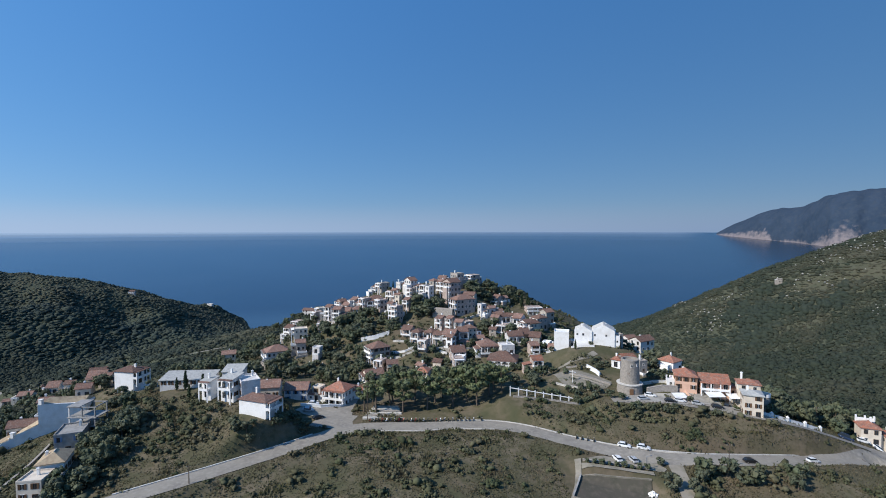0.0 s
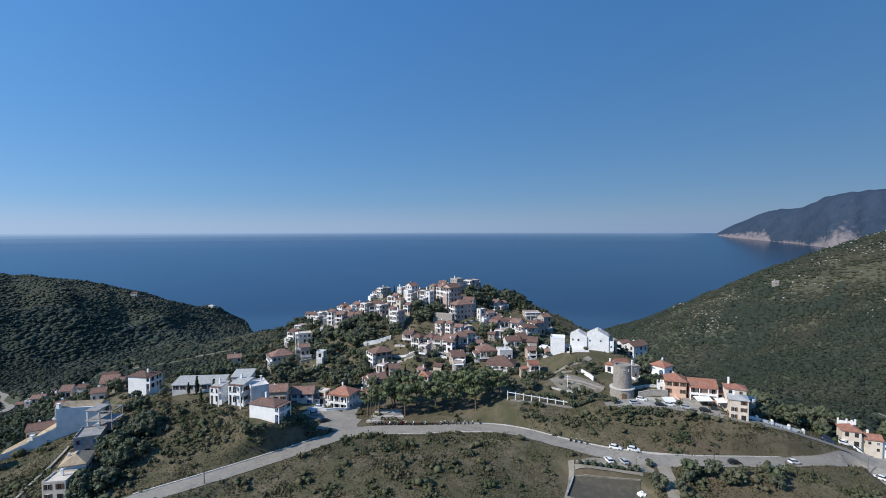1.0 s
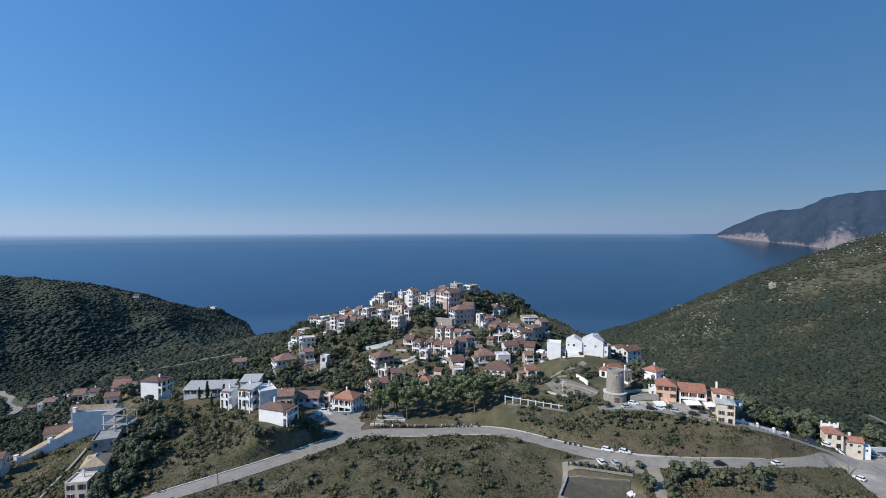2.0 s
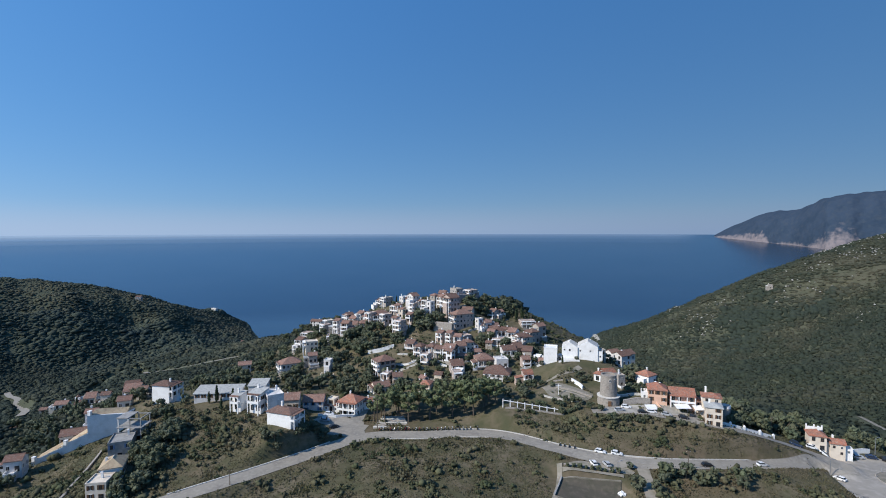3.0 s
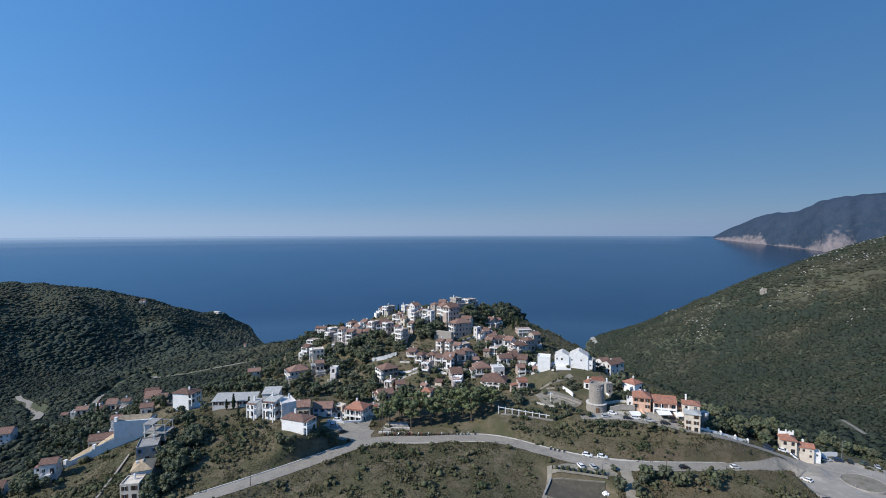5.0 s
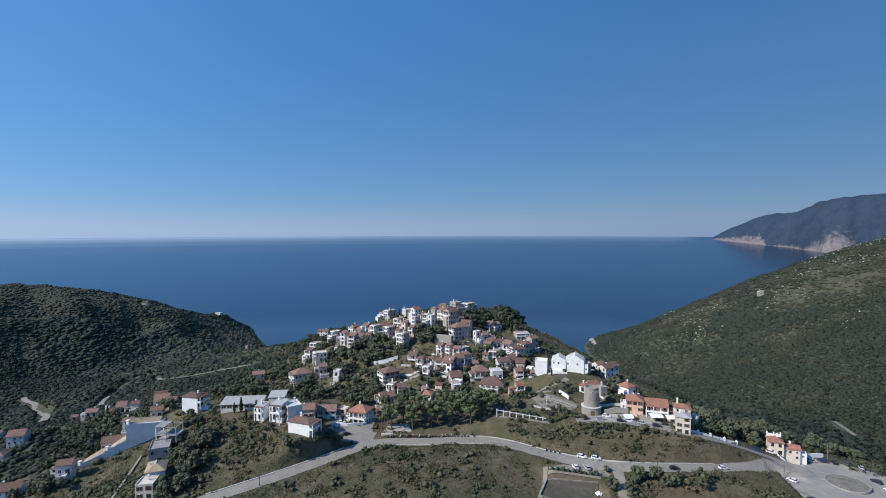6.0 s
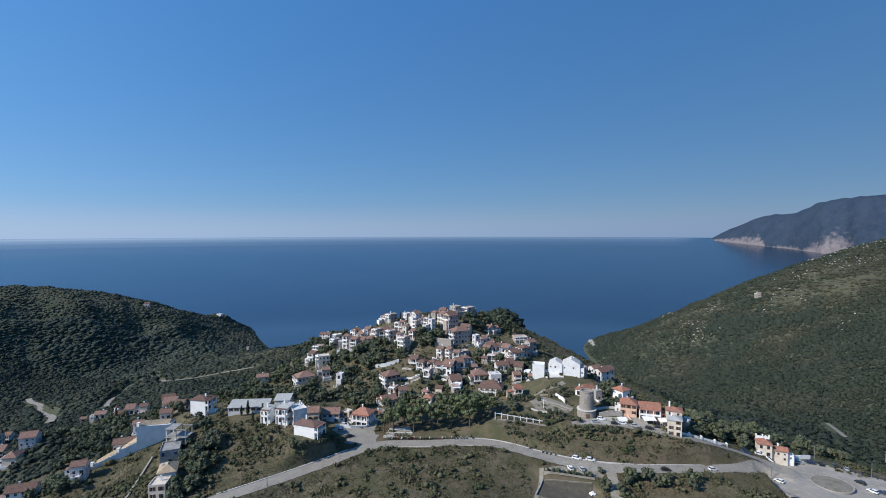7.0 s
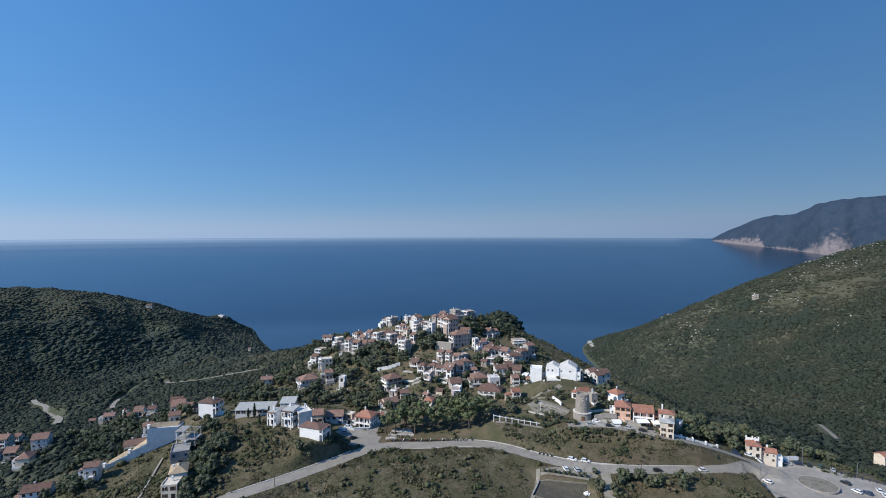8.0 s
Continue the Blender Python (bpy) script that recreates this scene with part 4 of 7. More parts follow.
# sheet after sheet, tops set just under the camera's horizon: distance, top, share at the water, share at the top
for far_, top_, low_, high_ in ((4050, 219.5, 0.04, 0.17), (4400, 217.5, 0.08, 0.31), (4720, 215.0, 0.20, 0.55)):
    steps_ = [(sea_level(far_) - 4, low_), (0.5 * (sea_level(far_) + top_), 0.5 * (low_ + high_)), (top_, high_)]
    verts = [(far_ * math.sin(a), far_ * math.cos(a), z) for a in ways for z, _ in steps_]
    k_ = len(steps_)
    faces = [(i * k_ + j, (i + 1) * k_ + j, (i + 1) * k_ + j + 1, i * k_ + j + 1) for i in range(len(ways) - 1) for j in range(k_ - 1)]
    haze = raw("backdrop", verts, faces, M_HAZE_GLOW, flat=False)
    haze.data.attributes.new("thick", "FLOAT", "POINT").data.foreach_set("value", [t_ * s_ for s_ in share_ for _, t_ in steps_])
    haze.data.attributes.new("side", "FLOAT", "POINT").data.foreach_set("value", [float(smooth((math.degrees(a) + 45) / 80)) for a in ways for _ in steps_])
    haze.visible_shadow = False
    tagged(haze, "added glowing sheet standing in for haze over the sea", "haze", kind="structure")

# ---- roads ----
def ribbon(name, points, width, material, lift=0.14, shift=0.0, thick=0.0, taper=None, label="", category="road"):
    """A strip along a line; shift: metres to the right of it."""
    line = bend(points, 1.6)
    bm, rows_ = bmesh.new(), []
    for i, p in enumerate(line):
        d = (line[min(i + 1, len(line) - 1)] - line[max(i - 1, 0)]).to_2d().normalized()
        r = Vector((d.y, -d.x, 0))
        m = max(1, round(width / 1.6))
        wob = 0.25 * noise.noise((i * 0.35, width, shift)) if thick == 0 else 0
        rows_.append([bm.verts.new(Vector((p.x, p.y, 0)) + r * (shift + (width + 2 * wob) * (k / m - 0.5))) for k in range(m + 1)])
    for a, b in zip(rows_, rows_[1:]):
        for k in range(len(a) - 1):
            bm.faces.new((a[k], a[k + 1], b[k + 1], b[k]))
    zs = ground_at(np.array([v.co.x for v in bm.verts]), np.array([v.co.y for v in bm.verts]))
    for v, z in zip(bm.verts, zs):
        v.co.z = z + lift
    if thick:
        bmesh.ops.solidify(bm, geom=bm.faces[:], thickness=thick)
    bmesh.ops.recalc_face_normals(bm, faces=bm.faces[:])
    return tagged(link(name, bm, material), label, category, kind="structure")


ribbon("road", MAIN_ROAD, 7.2, M_ROAD, label="worn pale grey asphalt road curving past the village", lift=0.16)
ribbon("road", VILLAGE_ROAD, 6.0, M_ROAD, label="narrow asphalt street climbing into the village", lift=0.13)
ribbon("pavement", TAVERN_YARD, 9.5, M_ROAD, label="asphalt yard in front of the tavern", lift=0.11, category="car park")
ribbon("pavement", [(-46, 177.5, 180.3), (-40, 176, 180.1), (-33, 174.5, 180)], 13.0, M_ROAD, label="open asphalt junction at the village entrance", lift=0.12, category="junction")
ribbon("pavement", [(68, 179.5, 187), (76, 179.5, 187), (84, 178.5, 187), (94, 178, 187), (106, 175.5, 186.4)], 8.5, M_YARD, label="pale concrete yard beside the mill and the peach houses", lift=0.3, category="yard")
ribbon("road", UPPER_ROAD, 4.8, M_ROAD, label="sloping asphalt lane behind a white parapet", lift=0.2)
ribbon("road", SIDE_LANE, 4.2, M_DIRT, label="short gravel lane beside the car park", lift=0.12)
ribbon("road", VALLEY_ROAD, 4.6, M_ROAD, label="grey winding road in the wooded valley", lift=1.3)
ribbon("path", TRACK, 3.2, M_DIRT, label="pale dirt track on the wooded slope", lift=0.35, category="path")
ribbon("road", FOREST_ROAD, 6.5, M_ROAD, label="pale road bending through the wooded valley", lift=1.7)
def area(name, outline, material, lift, label, category, rings_=10):
    """A level patch of ground cover inside an outline, draped on the ground."""
    line = bend([(x, y, 0) for x, y in outline] + [(outline[0][0], outline[0][1], 0)], 1.5)[:-1]
    mid = Vector((sum(p.x for p in line) / len(line), sum(p.y for p in line) / len(line), 0))
    bm = bmesh.new()
    loops = [[bm.verts.new(mid.lerp(p, (k + 1) / rings_)) for p in line] for k in range(rings_)]
    centre = bm.verts.new(mid)
    n = len(line)
    for i in range(n):
        bm.faces.new((centre, loops[0][i], loops[0][(i + 1) % n]))
        for a, b in zip(loops, loops[1:]):
            bm.faces.new((a[i], b[i], b[(i + 1) % n], a[(i + 1) % n]))
    zs = ground_at(np.array([v.co.x for v in bm.verts]), np.array([v.co.y for v in bm.verts]))
    for v, z in zip(bm.verts, zs):
        v.co.z = z + lift
    bmesh.ops.recalc_face_normals(bm, faces=bm.faces[:])
    if bm.faces[0].normal.z < 0:
        bmesh.ops.reverse_faces(bm, faces=bm.faces[:])
    return tagged(link(name, bm, material), label, category, kind="structure")


def kerb_line(points, shift, wide, high, material, label):
    """A continuous raised kerb beside a road: a swept box."""
    line = bend(points, 1.6)
    bm, rows_ = bmesh.new(), []
    for i, p in enumerate(line):
        d = (line[min(i + 1, len(line) - 1)] - line[max(i - 1, 0)]).to_2d().normalized()
        r = Vector((d.y, -d.x, 0))
        c = Vector((p.x, p.y, 0)) + r * shift
        z = p.z + 0.16
        rows_.append([bm.verts.new(c + r * s * wide / 2 + Vector((0, 0, z + e))) for s, e in ((-1, -0.6), (-1, high), (1, high), (1, -0.6))])
    for a, b in zip(rows_, rows_[1:]):
        for k in range(3):
            bm.faces.new((a[k], a[k + 1], b[k + 1], b[k]))
    bm.faces.new(rows_[0])
    bm.faces.new(rows_[-1][::-1])
    bmesh.ops.recalc_face_normals(bm, faces=bm.faces[:])
    return tagged(link("kerb", bm, material), label, "kerb", kind="structure")


area("pavement", [(146, 165), (143.5, 150), (141, 134), (150, 120), (180, 116), (210, 126), (211, 142), (205, 153), (192, 165), (179, 172), (166, 172.5), (156, 169.5)], M_PLAZA, 0.11, "wide asphalt turning area with a roundabout", "turning area", 22)
area("pavement", [(43.5, 149.3), (50, 151.5), (58, 149.2), (66, 146.4), (65.5, 142.8), (54, 145.3), (44, 147.4)], M_DIRT, 0.2, "gravel car park below the road", "car park")
ribbon("path", [(41.8, 150, 0), (40.2, 143, 0), (37.5, 136, 0), (34, 128, 0)], 1.8, M_DIRT, lift=0.2, label="narrow dirt path beside the walled plot", category="path")
ribbon("path", [(42, 146.2, 0), (52, 144, 0), (62, 141.4, 0)], 1.8, M_DIRT, lift=0.22, label="pale strip of gravel above the walled plot", category="path")

# ---- houses ----
def window_meshes(w, h):
    """The shared meshes of one window: a frame, its pane and a shutter, facing -y with the wall at y = 0."""
    bm = bmesh.new()
    t = 0.07
    for x0, x1, z0, z1 in ((-w / 2, w / 2, 0, t), (-w / 2, w / 2, h - t, h), (-w / 2, -w / 2 + t, t, h - t), (w / 2 - t, w / 2, t, h - t), (-t / 3, t / 3, t, h - t)):
        box(bm, x0, -0.06, z0, x1, 0.05, z1)
    frame_ = bpy.data.meshes.new("window")
    bm.to_mesh(frame_)
    bm.free()
    bm = bmesh.new()
    box(bm, -w / 2 + t / 2, -0.02, t / 2, w / 2 - t / 2, 0.04, h - t / 2)
    pane = bpy.data.meshes.new("pane")
    bm.to_mesh(pane)
    bm.free()
    pane.materials.append(M_GLASS)
    bm = bmesh.new()
    box(bm, -w * 0.24, -0.07, 0.02, w * 0.24, 0.02, h - 0.02)
    shut = bpy.data.meshes.new("shutter")
    bm.to_mesh(shut)
    bm.free()
    return frame_, pane, shut


def painted(me, material):
    me = me.copy()
    me.materials.append(material)
    return me


WINDOWS = {}
for key, w, h in (("window", 1.2, 1.6), ("french", 1.5, 2.25), ("small", 0.9, 1.05)):
    f, p, s = window_meshes(w, h)
    WINDOWS[key] = (painted(f, M_WHITE), p, painted(s, M_WOOD), painted(f, M_WOOD), painted(s, M_BLUE))


def add_window(parent, key, m, dark=False, shutters=0, name="window"):
    f, p, s, fd, sb = WINDOWS[key]
    ob = new(name, fd if dark else f)
    ob.parent, ob.matrix_local = parent, m
    pane = new("pane", p)
    pane.parent = ob
    if shutters:
        for side in (-0.76, 0.76):
            sh = new("shutter", s if shutters == 1 else sb)
            sh.parent, sh.location = ob, (side, 0, 0)
    return ob


ROOF_WORDS = {"flat": "a flat roof", "hip": "a hipped red-tiled roof", "gable": "a red-tiled gable roof", "gable2": "white twin gables", "front": "a white front gable", "shed": "a pale grey pitched roof", "hipp": "a weathered ochre-tiled hipped roof", "gables": "a grey slate roof", "hips": "a grey hipped slate roof", "hipl": "a low brown-tiled hipped roof"}
WALL_WORDS = {"white_limewash": "whitewashed", "cream_plaster": "cream plastered", "grey_rubble_stone": "grey stone", "peach_plaster": "peach plastered", "raw_concrete": "raw concrete", "weathered_limewash": "weathered off-white", "warm_beige_plaster": "warm beige plastered"}


def roof_mesh(kind, w, d, h, over=0.45, pitch=0.30):
    """Pitched roofs: closed, with eaves and a thickness of their own; the flat one is a parapet round a slab."""
    bm = bmesh.new()
    W, D, th = w / 2 + over, d / 2 + over, 0.22
    if kind == "flat":
        p = 0.55
        box(bm, -w / 2 - 0.03, -d / 2 - 0.03, h, w / 2 + 0.03, d / 2 + 0.03, h + 0.12)
        for x0, y0, x1, y1 in ((-w / 2 - 0.05, -d / 2 - 0.05, w / 2 + 0.05, -d / 2 + 0.2), (-w / 2 - 0.05, d / 2 - 0.2, w / 2 + 0.05, d / 2 + 0.05), (-w / 2 - 0.05, -d / 2 + 0.2, -w / 2 + 0.2, d / 2 - 0.2), (w / 2 - 0.2, -d / 2 + 0.2, w / 2 + 0.05, d / 2 - 0.2)):
            box(bm, x0, y0, h + 0.1, x1, y1, h + p)
        return bm
    rise = pitch * min(w, d) if kind.startswith("hip") else 0.26 * d
    if kind == "shed":
        rise = 0.16 * d
    run = "x" if w >= d else "y"
    if kind.startswith("hip"):
        k = abs(W - D)
        a, b = ((-k, 0), (k, 0)) if run == "x" else ((0, -k), (0, k))
        base = [(-W, -D), (W, -D), (W, D), (-W, D)]
        for z0 in (h,):
            lo = [bm.verts.new((x, y, z0 - 0.05)) for x, y in base]
            up = [bm.verts.new((x, y, z0 + th)) for x, y in base]
            ra, rb = bm.verts.new((*a, z0 + th + rise)), bm.verts.new((*b, z0 + th + rise + 0.01))
            bm.faces.new(lo[::-1])
            for i in range(4):
                j = (i + 1) % 4
                bm.faces.new((lo[i], lo[j], up[j], up[i]))
            if run == "x":
                for f in ((up[0], up[1], rb, ra), (up[1], up[2], rb), (up[2], up[3], ra, rb), (up[3], up[0], ra)):
                    bm.faces.new(f)
            else:
                for f in ((up[0], up[1], ra), (up[1], up[2], rb, ra), (up[2], up[3], rb), (up[3], up[0], ra, rb)):
                    bm.faces.new(f)
    elif kind == "shed":
        v = box(bm, -W, -D, h, W, D, h + th)
        for q in v:
            q.co.z += rise * (q.co.y + D) / (2 * D)
    else:  # gable: the ridge along x
        for s in (-1, 1):
            v = box(bm, -W, min(0, s * D), h, W, max(0, s * D), h + th)
            for q in v:
                q.co.z += rise * (1 - abs(q.co.y) / D) - 0.02
    return bm


def add_loggia(root, face, span, out, zz, high, legs, cover, arched=False):
    """A balcony across one side of a house: slab, parapet, pillars, roof slab; legs: how deep its pillars go on below."""
    m, deep_ = pose(0, 0, 0, 0, 0, face), 1.7

    def piece(name, boxes, material, parent, label=""):
        bm = bmesh.new()
        for q in boxes:
            box(bm, *q)
        bm.transform(m)
        return part(name, bm, material, parent, label)
    a, b = -out - deep_, -out - 0.003
    balcony = piece("balcony", [(-span / 2, a, zz - 0.08, span / 2, b, zz + 0.1)], M_WHITE, root, "white balcony with a parapet")
    piece("parapet", [(-span / 2, a, zz + 0.1, span / 2, a + 0.12, zz + 0.8)] + [(e, a + 0.12, zz + 0.1, e + 0.12, b, zz + 0.8) for e in (-span / 2, span / 2 - 0.12)], M_WHITE, balcony)
    n = max(2, int(span // 3) + 1)
    for k in range(n):
        px = -span / 2 + 0.15 + (span - 0.3) * k / (n - 1)
        piece("pillar", [(px - 0.17, a, zz + 0.8, px + 0.17, a + 0.28, zz + high - 0.1)], M_WHITE, balcony)
        if legs is not None:
            piece("pillar", [(px - 0.2, a + 0.01, legs, px + 0.2, a + 0.31, zz - 0.08)], M_WHITE, balcony)
    if arched:  # a deep white band with rounded corners hangs between the pillars
        bm = bmesh.new()
        for k in range(n - 1):
            x0, x1 = (-span / 2 + 0.15 + (span - 0.3) * e / (n - 1) for e in (k, k + 1))
            mid, half, top = (x0 + x1) / 2, (x1 - x0) / 2 - 0.17, zz + high - 0.1
            rim = [(mid + half * math.cos(math.pi * j / 8), top - 0.9 + 0.75 * math.sin(math.pi * j / 8)) for j in range(9)]
            rim = [(x1, top - 0.9)] + rim + [(x0, top - 0.9)]
            for (xa, za), (xb, zb) in zip(rim, rim[1:]):
                c = [(xa, za), (xa, top), (xb, top), (xb, zb)]
                f_, g_ = [bm.verts.new((u, a + 0.02, v)) for u, v in c], [bm.verts.new((u, a + 0.24, v)) for u, v in c]
                bm.faces.new(f_)
                bm.faces.new(g_[::-1])
                bm.faces.new((f_[3], f_[0], g_[0], g_[3]))
        bmesh.ops.remove_doubles(bm, verts=bm.verts[:], dist=0.001)
        bmesh.ops.recalc_face_normals(bm, faces=bm.faces[:])
        bm.transform(m)
        part("arcade", bm, M_WHITE, balcony)
    piece("balcony_roof", [(-span / 2 - 0.1, a - 0.1, zz + high - 0.1, span / 2 + 0.1, b, zz + high + 0.08)], cover, balcony)


def house(x, y, z, w, d, h, turn, roof, wall, extras="", seed=0):
    rnd = random.Random(seed)
    kind = {"gable2": "gable", "front": "gable", "gables": "gable", "hipp": "hip", "hips": "hip", "hipl": "hip"}.get(roof, roof)
    root = new("house")
    root.matrix_world = pose(x, y, z, 0, 0, turn)
    storeys = max(1, round(h / 3.0))
    if extras == "" and roof != "front" and 214 < y < 420 and h > 3.4 and w > 4 and (seed * 37) % 100 < 62:
        extras = "b"
    if y > 214 and wall in (M_GREYWASH, M_STONE):  # the old town: beige walls behind white loggias, partly to carry their shade, stone at its western end
        wall = M_STONE if x < -80 and seed % 2 else M_ROSE if "b" in extras and seed % 4 else wall
    words = "tiny" if w * d < 22 else "one-storey" if storeys == 1 else "two-storey" if storeys == 2 else "tall"
    if roof == "hipp":
        words = "low"
    label = f"{words} {WALL_WORDS[wall.name]} {'wall block' if extras == 'n' else 'house'} with {ROOF_WORDS[roof]}" + (" and balconies" if "b" in extras else "") + (" and a tall chimney" if "h" in extras else "")
    tagged(root, " ".join(label.split()[:12]), "house", group="village houses")
    tiles = M_TILE_OLD if y > 218 or x < -48 else M_TILE
    # walls, down into the slope
    c = [ground(x + a, y + b) for a, b in ((-w / 2, -d / 2), (w / 2, -d / 2), (w / 2, d / 2), (-w / 2, d / 2))]
    deep = min(0, min(c) - z) - 0.8
    bm = bmesh.new()
    box(bm, -w / 2, -d / 2, deep, w / 2, d / 2, h)
    rise = {"gable": 0.26 * d * (d / (d + 0.9)) - 0.06, "shed": 0.16 * d}.get(kind, 0)
    twin = roof in ("gable2", "front")
    if kind == "gable" and not twin:
        for s in (-1, 1):
            v = [bm.verts.new(p) for p in ((s * w / 2, -d / 2, h), (s * w / 2, d / 2, h), (s * w / 2, 0, h + rise), (s * (w / 2 - 0.3), -d / 2, h), (s * (w / 2 - 0.3), d / 2, h), (s * (w / 2 - 0.3), 0, h + rise))]
            for f in ((0, 1, 2), (5, 4, 3), (0, 2, 5, 3), (1, 4, 5, 2)):
                bm.faces.new([v[i] for i in f])
        bmesh.ops.recalc_face_normals(bm, faces=bm.faces[:])
    if kind == "shed":
        v = box(bm, -w / 2, -d / 2, h - 0.1, w / 2, d / 2, h + 0.02)
        for q in v[4:]:
            q.co.z += rise * (q.co.y + d / 2) / d
    part("wall", bm, wall, root)
    if twin:  # two gables side by side that face the front
        single = roof == "front"
        full = w
        for s in (0,) if single else (-1, 1):
            w = 2 * full if single else full
            bm = roof_mesh("gable", d - 0.7, w / 2 - 0.3, h - 0.1, 0.0)
            bm.transform(pose(s * w / 4, 0, 0.05, 0, 0, 90))
            part("roof", bm, M_KERB, root, "pale gable roof behind white verges")
            bm = bmesh.new()
            up = 0.26 * w / 2 * 0.95 + 0.35
            v = [bm.verts.new(p) for p in ((s * w / 4 - w / 4, -d / 2, h), (s * w / 4 + w / 4, -d / 2, h), (s * w / 4, -d / 2, h + up), (s * w / 4 - w / 4, -d / 2 + 0.4, h), (s * w / 4 + w / 4, -d / 2 + 0.4, h), (s * w / 4, -d / 2 + 0.4, h + up))]
            for f in ((0, 1, 2), (5, 4, 3), (0, 2, 5, 3), (1, 4, 5, 2), (0, 3, 4, 1)):
                bm.faces.new([v[i] for i in f])
            part("gable_wall", bm, wall, root)
        w = full
    else:
        cover = {"gables": M_SLAB, "hips": M_SLAB, "hipp": M_TILE_PALE, "shed": M_SLAB, "flat": wall}.get(roof, tiles)
        pitch = 0.17 if roof in ("hipl", "hips") else 0.30
        bm = roof_mesh(kind, w, d, h, 0.12 if kind == "flat" else 0.4, pitch)
        bmesh.ops.recalc_face_normals(bm, faces=bm.faces[:])
        part("roof", bm, cover, root)
        if kind == "hip":  # ridge caps of a row of round tiles
            bm = bmesh.new()
            k, top = abs(w - d) / 2, h + 0.24 + pitch * min(w, d)
            a, b = ((-k - 0.1, 0, top), (k + 0.1, 0, top)) if w >= d else ((0, -k - 0.1, top), (0, k + 0.1, top))
            tube(bm, a, b, 0.14, 0.14, 6)
            part("ridge_cap", bm, tiles if cover is tiles else M_KERB, root)
        if kind == "gable":
            bm = bmesh.new()
            top = h + 0.22 + 0.26 * d - 0.02
            tube(bm, (-w / 2 - 0.4, 0, top), (w / 2 + 0.4, 0, top), 0.13, 0.13, 6)
            part("ridge_cap", bm, tiles if cover is tiles else M_KERB, root)
    # a lower annex at one side, and a walled terrace in front
    if rnd.random() < 0.5 and w > 4 and "n" not in extras and "c" not in extras:
        side, aw, ad, ah = rnd.choice((-1, 1)), rnd.uniform(2.2, 3.6), d * rnd.uniform(0.45, 0.75), h * rnd.uniform(0.45, 0.7)
        x0 = w / 2 if side > 0 else -w / 2 - aw
        off_y = rnd.uniform(-0.2, 0.2) * d
        bm = bmesh.new()
        box(bm, x0 + (0.004 if side > 0 else 0), off_y - ad / 2, deep - 1, x0 + aw - (0.004 if side < 0 else 0), off_y + ad / 2, ah)
        annex = part("annex", bm, wall if rnd.random() < 0.6 else M_WHITE, root)
        bm = bmesh.new()
        if rnd.random() < 0.5:
            v = box(bm, x0 - 0.15, off_y - ad / 2 - 0.2, ah, x0 + aw + 0.15, off_y + ad / 2 + 0.2, ah + 0.16)
            for q in v:
                q.co.z += 0.22 * (aw - abs(q.co.x - (w / 2 if side > 0 else -w / 2)))
            part("annex_roof", bm, tiles, annex)
        else:
            for a0, b0, a1, b1 in ((0, -ad / 2, aw, -ad / 2 + 0.2), (0, ad / 2 - 0.2, aw, ad / 2), (0 if side < 0 else aw - 0.2, -ad / 2 + 0.2, 0.2 if side < 0 else aw, ad / 2 - 0.2)):
                box(bm, x0 + a0, off_y + b0, ah, x0 + a1, off_y + b1, ah + 0.7)
            part("annex_parapet", bm, M_WHITE, annex)
        add_window(root, "small", Matrix.Translation((x0 + aw / 2, off_y - ad / 2, max(0.6, ah * 0.45))), dark=rnd.random() < 0.5)
    if rnd.random() < 0.55 and "b" not in extras and "n" not in extras and "c" not in extras:
        tw, td, up = w * rnd.uniform(0.6, 1.15), rnd.uniform(1.6, 3.0), rnd.uniform(-0.3, 0.3)
        sx = rnd.uniform(-0.15, 0.15) * w
        bm = bmesh.new()
        box(bm, sx - tw / 2, -d / 2 - td, deep - 1.5, sx + tw / 2, -d / 2 - 0.004, up)
        terrace = part("terrace", bm, M_STONE if rnd.random() < 0.4 else wall, root)
        bm = bmesh.new()
        box(bm, sx - tw / 2, -d / 2 - td, up, sx + tw / 2, -d / 2 - td + 0.18, up + 0.8)
        for e in (-tw / 2, tw / 2 - 0.18):
            box(bm, sx + e, -d / 2 - td + 0.18, up, sx + e + 0.18, -d / 2 - 0.004, up + 0.8)
        part("terrace_parapet", bm, M_WHITE, terrace)
    if "p" in extras:  # a white walled terrace behind the roof
        bm = bmesh.new()
        box(bm, -w / 2, d / 2 - 0.3, h - 0.3, w / 2, d / 2 + 0.02, h + 1.9)
        for e in (-w / 2, -0.25, w / 2 - 0.5):
            box(bm, e, d / 2 - 0.4, h - 0.3, e + 0.5, d / 2 + 0.1, h + 2.8)
        part("roof_terrace", bm, M_WHITE, root, "white terrace wall with square posts")
    # chimney
    if "h" in extras or rnd.random() < 0.6:
        tall = 1.9 if "h" in extras else 1.0
        cx, cy = rnd.uniform(-0.3, 0.3) * w, rnd.uniform(-0.05, 0.3) * d
        base = h + (0.05 if kind == "flat" else 0.2)
        bm = bmesh.new()
        box(bm, -0.32, -0.28, base, 0.32, 0.28, base + tall + 0.9)
        box(bm, -0.42, -0.38, base + tall + 0.9, 0.42, 0.38, base + tall + 1.02)
        box(bm, -0.2, -0.2, base + tall + 1.02, 0.2, 0.2, base + tall + 1.25)
        bm.transform(Matrix.Translation((cx, cy, 0)))
        part("chimney", bm, M_WHITE, root)
